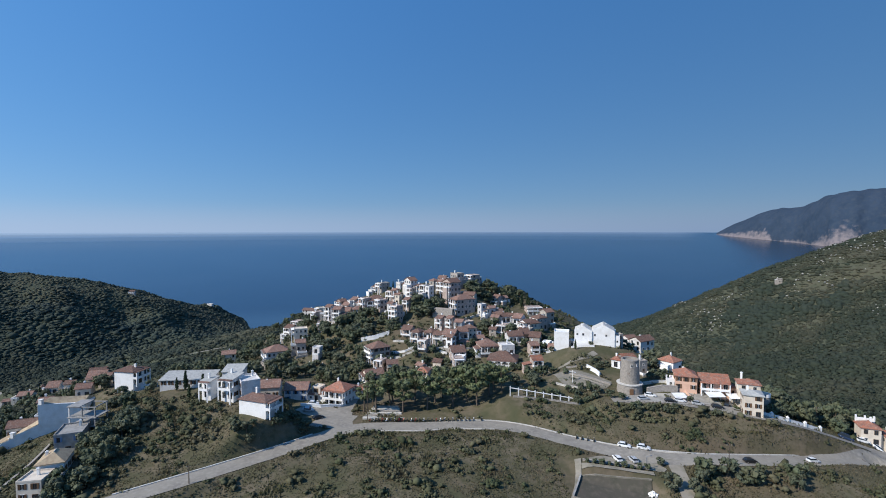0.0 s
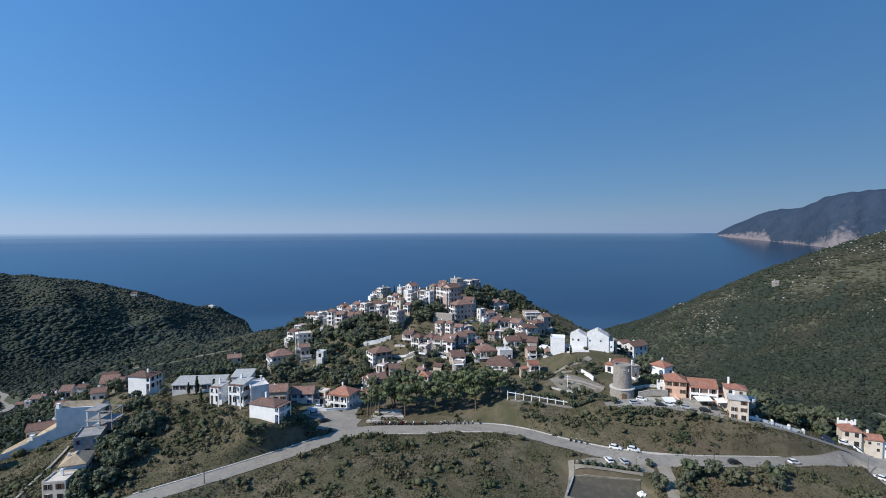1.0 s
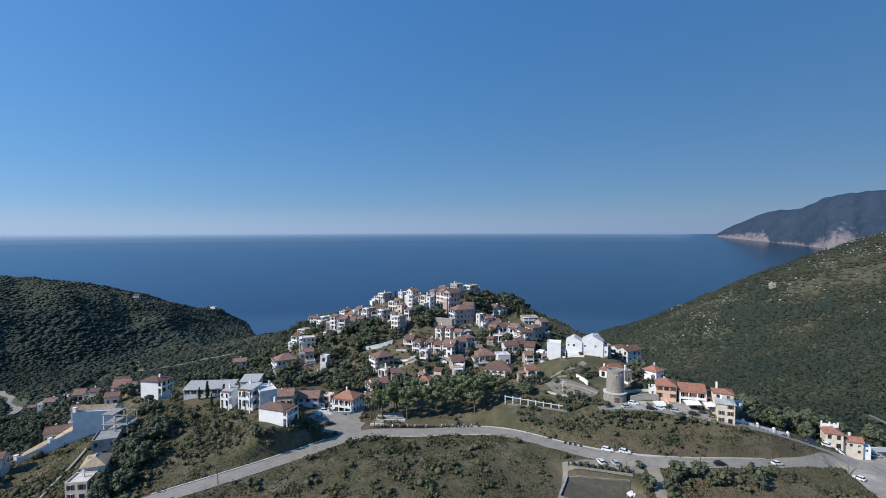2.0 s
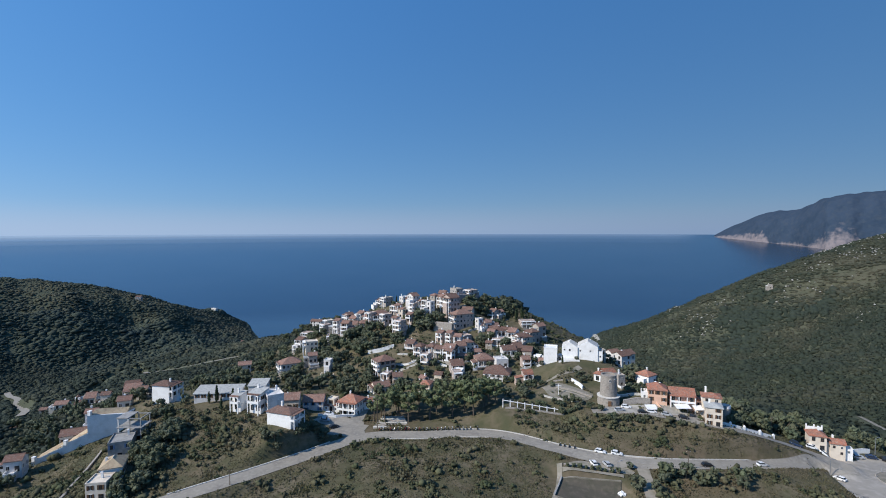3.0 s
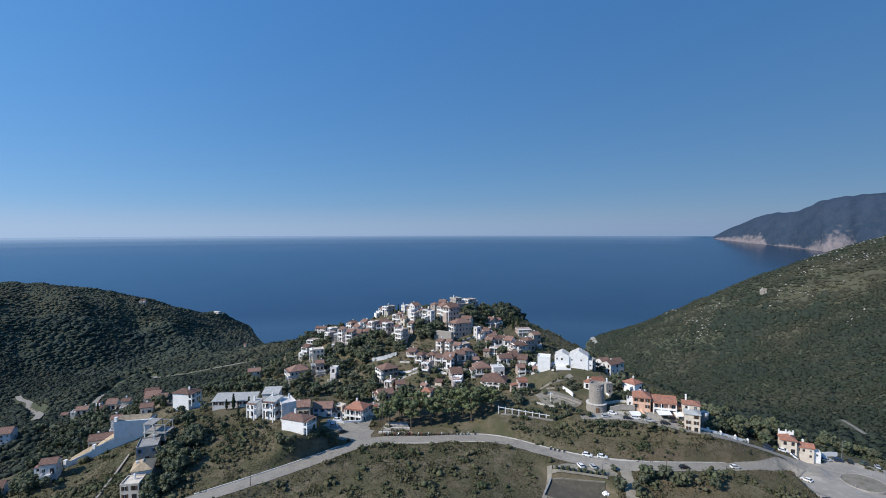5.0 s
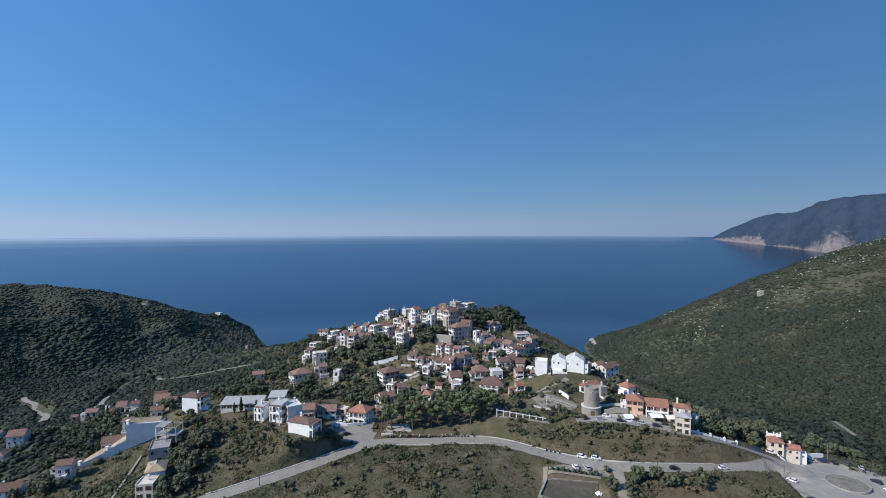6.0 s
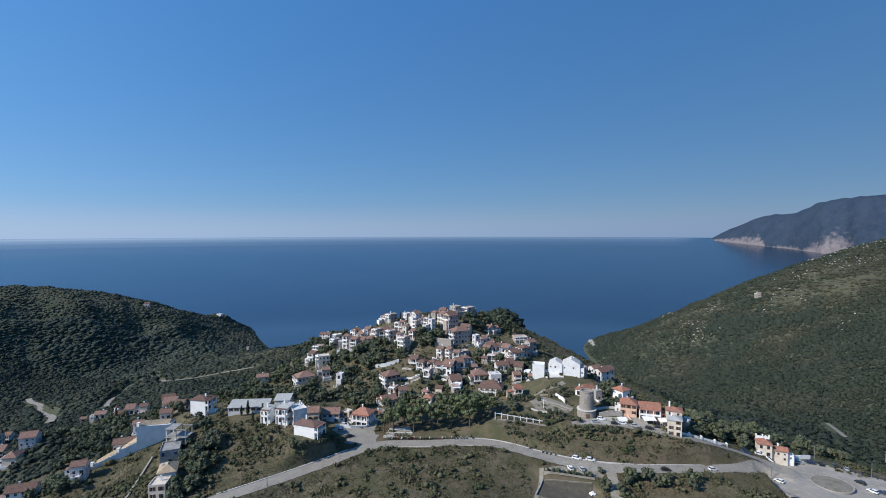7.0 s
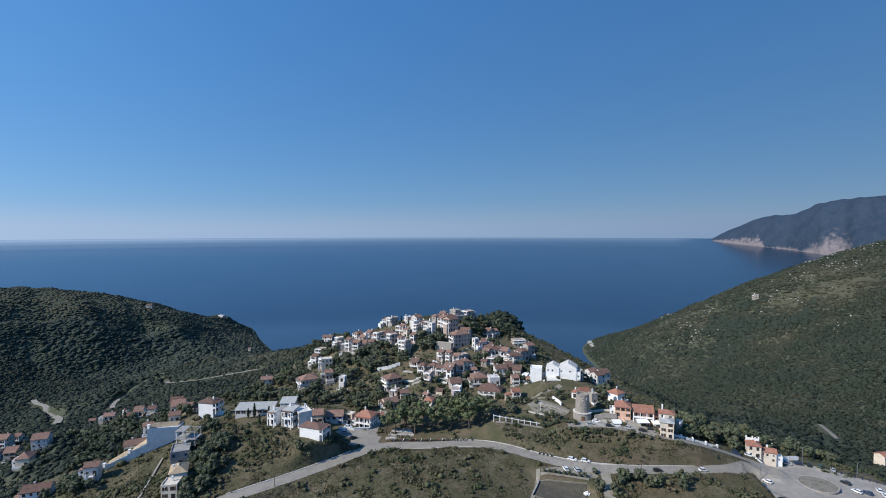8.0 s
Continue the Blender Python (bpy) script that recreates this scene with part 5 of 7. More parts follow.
    # windows, doors and balconies, face by face: front, two sides
    if "w" in extras or w > 0:
        shut = rnd.choice((0, 1, 1, 0, 2))
        sunny = -90 if turn >= 20 else 0
        for face, span in ((0, w), (90, d), (-90, d)):
            way = radians(turn + face - 90)
            if math.cos(way) * -x + math.sin(way) * (-40 - y) < 0:
                continue  # sides turned away from the camera get no windows
            out = d / 2 if face == 0 else w / 2
            count = int(span // (2.1 if "b" in extras and face == sunny else 2.4))
            if "n" in extras and face == 0:
                continue
            if face not in (0, sunny) and "s" not in extras and rnd.random() < 0.25:
                continue
            for s in range(storeys):
                z0 = s * (h / storeys) + (0.95 if h / storeys > 2.3 else 0.6)
                loggia = ("b" in extras and face == sunny) or ("s" in extras and face == 90)
                for k in range(count):
                    a = (k + 0.5) / count * span - span / 2
                    if rnd.random() < (0.6 if twin and face == 0 else 0.12) or (twin and face == 0 and s == 0):
                        continue
                    door = s == 0 and face == 0 and k == count // 2
                    key = "small" if twin else "french" if (loggia or door) and h / storeys > 2.5 else "window" if h / storeys > 2.3 else "small"
                    zz = s * (h / storeys) + 0.15 if key == "french" else z0
                    m = pose(0, 0, 0, 0, 0, face) @ Matrix.Translation((a, -out, zz))
                    add_window(root, key, m, dark=door or rnd.random() < 0.3, shutters=shut if key == "window" and y < 262 else 0, name="door" if door else "window")
                if loggia and (s > 0 or storeys == 1):
                    add_loggia(root, face, span, out, s * (h / storeys), h / storeys, (-0.4 if "s" in extras else deep - 1.5) if s == 1 else None, M_WHITE if s < storeys - 1 or kind == "flat" else tiles, arched=seed % 3 != 1)
    return root


number = 0
for quarter in TOWN:
    for row in quarter:
        number += 1
        house(*row, seed=number)

# ---- plants ----
def leaf_cards(rng, centres, radii, count, size, squash=1.0):
    """Corner and face arrays of many small leaf sprays round some centres."""
    n = len(centres) * count
    c = np.repeat(np.asarray(centres, float), count, 0)
    r = np.repeat(np.asarray(radii, float), count)
    d = rng.normal(size=(n, 3))
    d /= np.linalg.norm(d, axis=1)[:, None]
    p = c + d * (r * rng.uniform(0.7, 1.18, n))[:, None] * np.array([1, 1, squash])
    nrm = d + rng.normal(size=(n, 3)) * 0.34
    nrm /= np.linalg.norm(nrm, axis=1)[:, None]
    u = np.cross(nrm, rng.normal(size=(n, 3)))
    u /= np.linalg.norm(u, axis=1)[:, None]
    v = np.cross(nrm, u)
    s = size * rng.uniform(0.6, 1.3, n)[:, None]
    corner = np.stack([p - u * s - v * s * 0.5, p + u * s * 0.2 - v * s * 0.75, p + u * s + v * s * 0.35, p - u * s * 0.3 + v * s * 0.8], 1).reshape(-1, 3)
    return corner, np.arange(4 * n).reshape(-1, 4)


ICO = bmesh.new()
bmesh.ops.create_icosphere(ICO, subdivisions=1, radius=1.0)
ICO_V, ICO_F = np.array([v.co[:] for v in ICO.verts]), np.array([[v.index for v in f.verts] for f in ICO.faces])
ICO.free()
ICO = bmesh.new()
bmesh.ops.create_icosphere(ICO, subdivisions=2, radius=1.0)
ICO2_V, ICO2_F = np.array([v.co[:] for v in ICO.verts]), np.array([[v.index for v in f.verts] for f in ICO.faces])
ICO.free()


def lumps(rng, places, sizes, squash=0.8, rough=0.32, fine=False):
    """Corner and face arrays of many uneven leafy masses."""
    V, F_ = (ICO2_V, ICO2_F) if fine else (ICO_V, ICO_F)
    n, k = len(places), len(V)
    r = 1 + rng.uniform(-rough, rough, (n, k))
    a = rng.uniform(0, 6.28, n)
    rot = np.stack([np.cos(a), -np.sin(a), np.sin(a), np.cos(a)], -1).reshape(n, 2, 2)
    v = V[None] * r[..., None] * np.asarray(sizes)[:, None, None]
    v[..., :2] = np.einsum("nij,nkj->nki", rot, v[..., :2])
    v[..., 2] *= (squash * rng.uniform(0.8, 1.25, n))[:, None]
    v = v + np.asarray(places)[:, None, :]
    f = F_[None] + (np.arange(n) * k)[:, None, None]
    return v.reshape(-1, 3), f.reshape(-1, 3)


def tree_kind(kind, seed):
    """One tree at the origin: an Empty with a trunk, limbs and a crown of many sprays. Returns the thing."""
    rng = np.random.default_rng(seed)
    name, label, mat_ = {
        "oak": ("oak_tree", "broad evergreen oak with a dense dark green crown", M_OAK),
        "pine": ("pine_tree", "tall pine with bare trunk and bright green crown", M_PINE),
        "cypress": ("cypress_tree", "slim dark green columnar cypress", M_CYPRESS),
        "arbutus": ("arbutus_tree", "round bushy evergreen tree with a mid-green crown", M_ARBUTUS),
        "carob": ("carob_tree", "spreading carob tree with a grey-green crown", M_CAROB),
        "olive": ("olive_tree", "low grey-green olive tree with an open crown", M_OLIVE)}[kind]
    root = tagged(new(name), label, "tree", group=kind + " trees")
    bm = bmesh.new()
    centres, radii = [], []
    if kind == "pine":
        bare = 5.0
        lean = rng.normal(size=2) * 0.4
        tube(bm, (0, 0, -0.8), (lean[0] * 0.6, lean[1] * 0.6, 5), 0.26, 0.19, 8)
        tube(bm, (lean[0] * 0.6, lean[1] * 0.6, 5), (lean[0], lean[1], 8.6), 0.19, 0.06, 7)
        for k in range(14):
            z = rng.uniform(bare - 0.6, 9.4)
            reach = 2.9 * math.sqrt(max(0.08, 1 - ((z - 6.8) / 3.2) ** 2)) * rng.uniform(0.5, 1.0)
            a = k * 2.4 + rng.uniform(-0.5, 0.5)
            tip = (lean[0] + math.cos(a) * reach, lean[1] + math.sin(a) * reach, z)
            tube(bm, (lean[0] * z / 9, lean[1] * z / 9, z - 0.7), tip, 0.07, 0.025, 5)
            centres.append(tip)
            radii.append(rng.uniform(0.9, 1.5))
        size, count, squash = 0.36, 30, 0.7
    elif kind in ("oak", "arbutus", "carob"):
        tube(bm, (0, 0, -0.8), (0.1, 0.05, 2.2), 0.28, 0.2, 8)
        for k in range(18):
            z = rng.uniform(1.5, 5.5)
            reach = 2.3 * math.sqrt(max(0.1, 1 - ((z - 3.4) / 2.8) ** 2)) * rng.uniform(0.5, 1.0)
            a = k * 2.4 + rng.uniform(-0.6, 0.6)
            tip = (math.cos(a) * reach, math.sin(a) * reach, z)
            if k % 2 == 0:
                tube(bm, (0.1, 0.05, 1.7 + 0.06 * k), tip, 0.09, 0.03, 5)
            centres.append(tip)
            radii.append(rng.uniform(0.8, 1.4))
        size, count, squash = 0.38, 15, 0.85
    elif kind == "olive":
        tube(bm, (0, 0, -0.6), (0.15, 0.1, 1.3), 0.24, 0.16, 8)
        for k in range(12):
            a = k * 2.4 + rng.uniform(-0.5, 0.5)
            reach = rng.uniform(0.6, 1.7)
            tip = (math.cos(a) * reach, math.sin(a) * reach, rng.uniform(1.6, 3.4))
            tube(bm, (0.15, 0.1, 1.2), tip, 0.07, 0.025, 5)
            centres.append(tip)
            radii.append(rng.uniform(0.5, 0.9))
        size, count, squash = 0.32, 22, 0.85
    else:
        tube(bm, (0, 0, -0.6), (0, 0, 7.2), 0.16, 0.03, 7)
        for k in range(16):
            z = 0.9 + 6.6 * k / 15
            a = k * 2.4
            off = 0.32 * (1 - k / 18)
            centres.append((math.cos(a) * off, math.sin(a) * off, z))
            radii.append(0.75 * math.sin(min(1.0, 0.25 + k / 6) * 1.57) * (1 - (k / 17) ** 2) + 0.16)
        size, count, squash = 0.3, 18, 1.3
    part("trunk", bm, M_BARK, root)
    v, f = leaf_cards(rng, centres, radii, count, size, squash)
    core, _ = lumps(rng, centres, np.array(radii) * 0.74, squash, 0.34)
    # a dim inner mass, so that the crown is not seen through
    cf = np.concatenate([ICO_F + i * len(ICO_V) for i in range(len(centres))])
    me = bpy.data.meshes.new("crown")
    me.from_pydata(np.concatenate([v, core]).tolist(), [], f.tolist() + (cf + len(v)).tolist())
    me.materials.append(mat_)
    crown = new("crown", me)
    crown.parent = root
    return root


def clear(x, y, gap=1.5):
    """Whether a spot keeps clear of houses and roads."""
    for quarter in TOWN:
        for h in quarter:
            if math.hypot(x - h[0], y - h[1]) < 0.5 * max(h[3], h[4]) + gap:
                return False
    for line, width in ROAD_LINES:
        for p in line[::2]:
            if math.hypot(x - p.x, y - p.y) < width / 2 + gap * 0.7 + 0.8:
                return False
    return math.hypot(x - MILL[0], y - MILL[1]) > 7 + gap


PROTOS = {kind: [tree_kind(kind, 10 * i + j) for j in range(4)] for i, kind in enumerate(("oak", "pine", "cypress", "olive", "arbutus", "carob"))}
USED = set()
rnd = random.Random(5)


def plant(kind, x, y, scale):
    proto = rnd.choice(PROTOS[kind])
    m = pose(x, y, ground(x, y), 0, 0, rnd.uniform(0, 360)) @ Matrix.Diagonal((scale * rnd.uniform(0.9, 1.15), scale * rnd.uniform(0.9, 1.15), scale * rnd.uniform(0.9, 1.1), 1))
    if proto.name not in USED:
        USED.add(proto.name)
        proto.matrix_basis = m
        return proto
    made = copy_thing(proto, m)
    made.matrix_basis = m
    return made


# groves: x, y, reach across and along, how many, kind, size
GROVES_TOWN = [
    (-60, 298, 22, 16, 20, "oak", 1.25), (-50, 312, 14, 7, 10, "oak", 1.2), (-78, 285, 18, 14, 14, "oak", 1.1), (-90, 262, 18, 12, 10, "oak", 1.1),
    (-37, 306, 6, 5, 3, "oak", 1.0), (-10, 308, 10, 6, 9, "oak", 1.25), (-20, 313, 5, 4, 4, "oak", 1.1), (24, 334, 9, 5, 9, "oak", 1.2), (36, 350, 10, 6, 9, "oak", 1.2),
    (48, 352, 9, 6, 9, "oak", 1.2), (58, 338, 8, 7, 7, "cypress", 0.95), (66, 325, 9, 7, 7, "cypress", 0.85), (29, 287, 7, 5, 7, "oak", 1.1), (36, 280, 6, 4, 5, "oak", 1.1), (-45, 262, 14, 10, 10, "oak", 1.1)]
GROVES_LOW = [
    (-24, 222, 12, 7, 6, "oak", 0.95), (-60, 232, 22, 14, 16, "oak", 1.1), (-105, 235, 20, 14, 14, "oak", 1.1), (-40, 240, 12, 8, 9, "oak", 1.0), (40, 205, 8, 5, 5, "olive", 1.1),
    (36, 196, 8, 5, 7, "oak", 0.7), (57, 181, 8, 2.2, 9, "oak", 0.5), (70, 171, 7, 1.2, 6, "oak", 0.42), (83, 169.8, 6, 1.0, 5, "oak", 0.4), (95, 166.5, 7, 1.0, 5, "oak", 0.35), (46, 186.5, 6, 1.5, 5, "oak", 0.45), (84, 194, 6, 3, 5, "oak", 0.6), (66, 207, 5, 3, 4, "oak", 0.5), (-15, 268, 16, 8, 9, "oak", 0.7), (20, 248, 16, 8, 10, "oak", 0.7), (20, 222, 18, 7, 10, "oak", 0.75), (50, 262, 10, 10, 8, "oak", 0.7), (-75, 315, 20, 8, 10, "oak", 0.7), (30, 315, 16, 8, 9, "oak", 0.7), (20, 205, 8, 5, 6, "oak", 0.9), (95, 210, 10, 8, 6, "oak", 1.0), (108, 190, 8, 6, 4, "oak", 0.9), (125, 178, 8, 5, 7, "olive", 1.3),
    (140, 182, 9, 6, 9, "oak", 1.15), (135, 195, 14, 9, 14, "oak", 1.2), (160, 190, 12, 8, 12, "oak", 1.25), (178, 192, 14, 7, 12, "oak", 1.25)]
GROVES_EDGE = [
    (-250, 238, 22, 12, 14, "oak", 1.0), (-285, 250, 20, 14, 10, "oak", 1.0), (-215, 240, 14, 10, 8, "oak", 0.9), (-165, 205, 12, 8, 7, "oak", 0.8),
    (-122, 322, 24, 28, 26, "oak", 1.1), (-138, 280, 20, 20, 16, "oak", 1.1), (-98, 356, 18, 20, 14, "oak", 1.0), (-118, 404, 26, 18, 14, "oak", 1.0), (-104, 137, 5, 8, 8, "oak", 0.95), (-108, 150, 5, 8, 7, "oak", 1.0), (-102, 130, 4, 4, 4, "oak", 0.9), (-107, 160, 6, 5, 5, "oak", 0.8), (-75, 300, 14, 10, 8, "oak", 1.2), (-28, 296, 8, 6, 5, "oak", 1.0),
    (155, 212, 20, 12, 14, "oak", 1.2), (200, 190, 14, 8, 10, "oak", 1.2), (-118, 178, 6, 4, 5, "oak", 0.8), (-106, 159, 5, 8, 9, "oak", 1.0), (-104, 148, 7, 7, 9, "oak", 0.95),
    (-10, 245, 12, 7, 6, "oak", 0.6), (12, 262, 12, 8, 7, "oak", 0.65), (32, 262, 10, 8, 6, "oak", 0.65), (-62, 262, 10, 8, 6, "oak", 0.8), (0, 222, 16, 6, 8, "oak", 0.65), (45, 250, 10, 10, 7, "oak", 0.6),
    (-20, 320, 20, 8, 8, "oak", 0.5), (10, 300, 15, 8, 6, "oak", 0.55), (50, 285, 10, 8, 5, "oak", 0.6), (-105, 165, 14, 8, 9, "oak", 0.5), (-85, 165, 14, 7, 8, "olive", 0.6), (-150, 205, 16, 8, 10, "oak", 1.0), (-185, 195, 18, 12, 12, "olive", 1.2), (-200, 220, 20, 14, 14, "oak", 1.0), (-165, 186, 8, 5, 5, "cypress", 0.8), (-63, 154, 4, 3, 7, "oak", 0.5), (-55, 160, 3, 3, 5, "oak", 0.5), (-50, 165, 4, 4, 6, "oak", 0.6), (-46, 169, 3, 2, 3, "oak", 0.5), (-175, 160, 14, 8, 9, "oak", 1.0)]
PINES = [(-25, 181, 1.0), (-20, 188, 1.05), (-15, 182, 0.95), (-11, 192, 1.05), (-6, 184, 1.0), (-3, 191, 1.0), (4, 186, 0.95), (9, 190, 1.1), (13, 185, 1.1), (18, 191, 1.0), (-28, 193, 0.85), (-15, 199, 0.9), (6, 199, 0.95), (21, 197, 0.9), (-20, 196, 1.0), (0, 197, 1.0), (13, 200, 0.9), (23, 190, 0.85), (-30, 184, 0.8)]
SINGLES = [("cypress", -205.5, 247.5, 1.1), ("cypress", -97.5, 184.0, 0.9), ("cypress", -100.5, 183.4, 0.7), ("carob", 117.6, 173.4, 0.75), ("oak", 120.6, 175.2, 0.8), ("oak", -168, 153, 0.9), ("carob", -173, 156, 0.9), ("oak", -162, 155, 0.8), ("carob", -178, 160, 1.0), ("cypress", -112, 171, 0.75), ("cypress", -92, 176, 0.8), ("cypress", -88, 178, 0.95), ("oak", -84, 177, 0.7), ("cypress", -133, 200, 0.8), ("cypress", -150, 196, 0.9), ("oak", 66, 146.5, 0.45), ("oak", 75, 139, 0.75),
           ("oak", 86, 138, 0.7), ("oak", 99, 134, 0.85), ("oak", 70, 134, 0.6), ("cypress", 88, 190, 0.5), ("cypress", 60, 221, 0.6), ("olive", 62, 180.5, 0.8), ("olive", 66, 178.5, 0.7), ("oak", 90, 176, 0.5), ("oak", -112, 186, 0.8), ("oak", -123, 187, 0.8),
           ("carob", 77, 142, 1.0), ("oak", 83.5, 141.5, 0.95), ("carob", 88.5, 137.5, 1.0), ("oak", 64.5, 135.2, 0.85), ("carob", 99, 136.5, 0.9), ("arbutus", 104, 139, 0.7), ("arbutus", 93, 141, 0.55), ("carob", 56.5, 187.6, 0.5), ("oak", 59, 186.2, 0.55), ("arbutus", 53.5, 188.4, 0.45), ("oak", 48.5, 187.6, 0.5), ("arbutus", 50.5, 199.5, 0.45), ("oak", 64.5, 203, 0.5)]
# a hedge between the car park and the walled plot
SINGLES += [("carob", 44 + 2.1 * i, 147.2 - 0.47 * i, 0.24 + 0.05 * (i % 3)) for i in range(9)]
for gx_, gy_, rx, ry, count, kind, scale in GROVES_TOWN + GROVES_LOW + GROVES_EDGE:
    made = tries = 0
    while made < count and tries < count * 8:
        tries += 1
        a, r = rnd.uniform(0, 6.28), math.sqrt(rnd.random())
        x, y = gx_ + rx * r * math.cos(a), gy_ + ry * r * math.sin(a)
        if clear(x, y, 2.0):
            plant(rnd.choice(("oak", "arbutus", "carob")) if kind == "oak" else kind, x, y, scale * rnd.uniform(0.7, 1.15))
            made += 1
for x, y, scale in PINES:
    plant("pine", x, y, scale * 1.3)
for kind, x, y, scale in SINGLES:
    plant(kind, x, y, scale)

# small trees beside the village houses
for quarter in TOWN:
    for h in quarter:
        if h[1] > 212 and h[1] < 420 and rnd.random() < 0.75:
            for k in range(6):
                a, r = rnd.uniform(0, 6.28), 0.5 * max(h[3], h[4]) + rnd.uniform(2.2, 4.5)
                x, y = h[0] + r * math.cos(a), h[1] + r * math.sin(a)
                if clear(x, y, 1.2):
                    plant(rnd.choice(("oak", "arbutus", "carob", "carob", "cypress")), x, y, rnd.uniform(0.4, 0.8))
                    break

# ---- woods and maquis on the hills: too many to count ----
rng = np.random.default_rng(3)
ROAD_PTS = np.array([(p.x, p.y, w) for line, w in ROAD_LINES for p in line[::2]])
HOUSE_PTS = np.array([(h[0], h[1], 0.55 * max(h[3], h[4])) for quarter in TOWN for h in quarter])


def keep_clear(x, y, gap):
    ok = np.ones(len(x), bool)
    for a, b, w in ROAD_PTS:
        ok &= np.hypot(x - a, y - b) > w / 2 + gap
    for a, b, w in HOUSE_PTS:
        ok &= np.hypot(x - a, y - b) > w + gap
    return ok


def wavy(x, y, s, ph=0.0):
    """A smooth field between about -1 and 1, with waves of about s metres."""
    k = 6.28 / s
    return (np.sin(k * x + 1.7 * np.sin(k * 0.6 * y + ph)) * np.cos(k * 0.9 * y + 1.3 * np.sin(k * 0.7 * x + 2 * ph)) + 0.5 * np.sin(2.3 * k * x + ph) * np.sin(2.1 * k * y - ph)) / 1.3


def scatter(y0, y1, step, spread=0.93):
    """Jittered spots in a stretch that widens with the camera's view."""
    ys = np.arange(y0, y1, step)
    pts = [np.stack([np.arange(-(y + 75) * spread, (y + 75) * spread, step), np.full(len(np.arange(-(y + 75) * spread, (y + 75) * spread, step)), y)], 1) for y in ys]
    p = np.concatenate(pts)
    return p + rng.uniform(-0.48, 0.48, p.shape) * step


for name, label, material, side in (("woodland", "dense dark green woods covering the hills and the valley", M_WOODS, -1), ("maquis", "olive-green maquis scrub over the sunny hillside", M_MAQUIS, 1)):
    vs, fs, dryness, density, off = [], [], [], [], 0
    for y0, y1, step in ((150, 430, 3.9), (430, 760, 4.4), (760, 1400, 5.4)):
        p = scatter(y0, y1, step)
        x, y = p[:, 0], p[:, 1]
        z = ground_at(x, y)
        edge = (x + 0.18 * (y - 200)) * side > 0
        near = np.hypot((x - 0) / 165, (y - 260) / 175) < 1.0
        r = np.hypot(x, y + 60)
        away = (ground_at(x + 12 * x / r, y + 12 * (y + 60) / r) - z) / 12  # how the land rises away from the camera; slopes hidden from it are left out
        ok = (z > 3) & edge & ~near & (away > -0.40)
        ok &= ~((y < 185) & (np.abs(x) < 215))
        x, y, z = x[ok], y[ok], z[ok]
        dry = np.clip(patches(x, y, DRY_AND_LIT) * (1.0 + 0.55 * wavy(x, y, 34, 0.6)) + 0.22 * wavy(x, y, 150, 1.2 + side) + 0.12 * wavy(x, y, 52, 3.1), 0, 1)
        stand = np.clip(patches(x, y, STANDS) * 1.25 + 0.5 * wavy(x, y, 120, 4.0 + side) + 0.25 * wavy(x, y, 41, 1.0), 0, 1)
        ok = rng.random(len(x)) < 0.99 - (0.36 if side < 0 else 1.1) * np.clip(dry - 0.35, 0, 0.6)
        ok &= keep_clear(x, y, np.where(x > 250, 5.0, 2.0 + 1.6 * (y > 380)))
        x, y, z, dry, stand = x[ok], y[ok], z[ok], dry[ok], stand[ok]
        near_by = y0 < 400
        size = step * rng.uniform(0.5, 1.2, len(x)) * (0.78 + 0.42 * stand) * np.where(rng.random(len(x)) < 0.1, 1.3, 1.0) * (1 - 0.30 * dry)
        squash = np.where(stand > 0.45, rng.uniform(0.5, 0.9, len(x)) if side > 0 else rng.uniform(0.34, 0.62, len(x)), rng.uniform(0.3, 0.52, len(x))) * (1 - 0.2 * dry)
        if y0 < 700:  # single crowns can be made out
            squash, size = rng.uniform(0.36, 0.78, len(x)) if side < 0 else rng.uniform(0.42, 0.75, len(x)), size * (0.82 if near_by else 0.9 if side < 0 else 1.04)
        centre = np.stack([x, y, z + size * squash * (0.35 if near_by else 0.2)], 1)
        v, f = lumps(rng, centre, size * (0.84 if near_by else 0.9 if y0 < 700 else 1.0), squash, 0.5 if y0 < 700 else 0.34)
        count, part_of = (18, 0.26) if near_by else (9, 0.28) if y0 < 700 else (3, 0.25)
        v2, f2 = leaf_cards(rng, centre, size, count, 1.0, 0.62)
        # sprays grow with their tree
        mid = v2.reshape(-1, 4, 3).mean(1, keepdims=True)
        v2 = (mid + (v2.reshape(-1, 4, 3) - mid) * np.repeat(size, count)[:, None, None] * part_of).reshape(-1, 3)
        f2 = np.concatenate([f2[:, [0, 1, 2]], f2[:, [0, 2, 3]]])
        vs += [v, v2]
        fs += [f + off, f2 + off + len(v)]
        mix_ = np.clip(dry - 0.35 * stand + rng.uniform(-0.12, 0.12, len(x)), 0, 1)
        dryness += [np.repeat(mix_, len(ICO_V)), np.repeat(mix_, 4 * count)]
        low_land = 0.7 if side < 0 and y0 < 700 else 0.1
        deep_ = np.clip(low_land + patches(x, y, DENSE_AND_SHADE) * (1 + 0.5 * wavy(x, y, 60, 2.5)) + 0.42 * np.clip(wavy(x, y + 0.6 * x, 210, 5.0) + 0.5 * wavy(x, y, 64, 2.0), -0.2, 1) * (side > 0) + rng.uniform(-0.1, 0.1, len(x)), 0, 1)
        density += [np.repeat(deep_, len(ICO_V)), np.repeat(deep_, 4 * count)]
        off += len(v) + len(v2)
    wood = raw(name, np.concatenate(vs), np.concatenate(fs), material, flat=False)
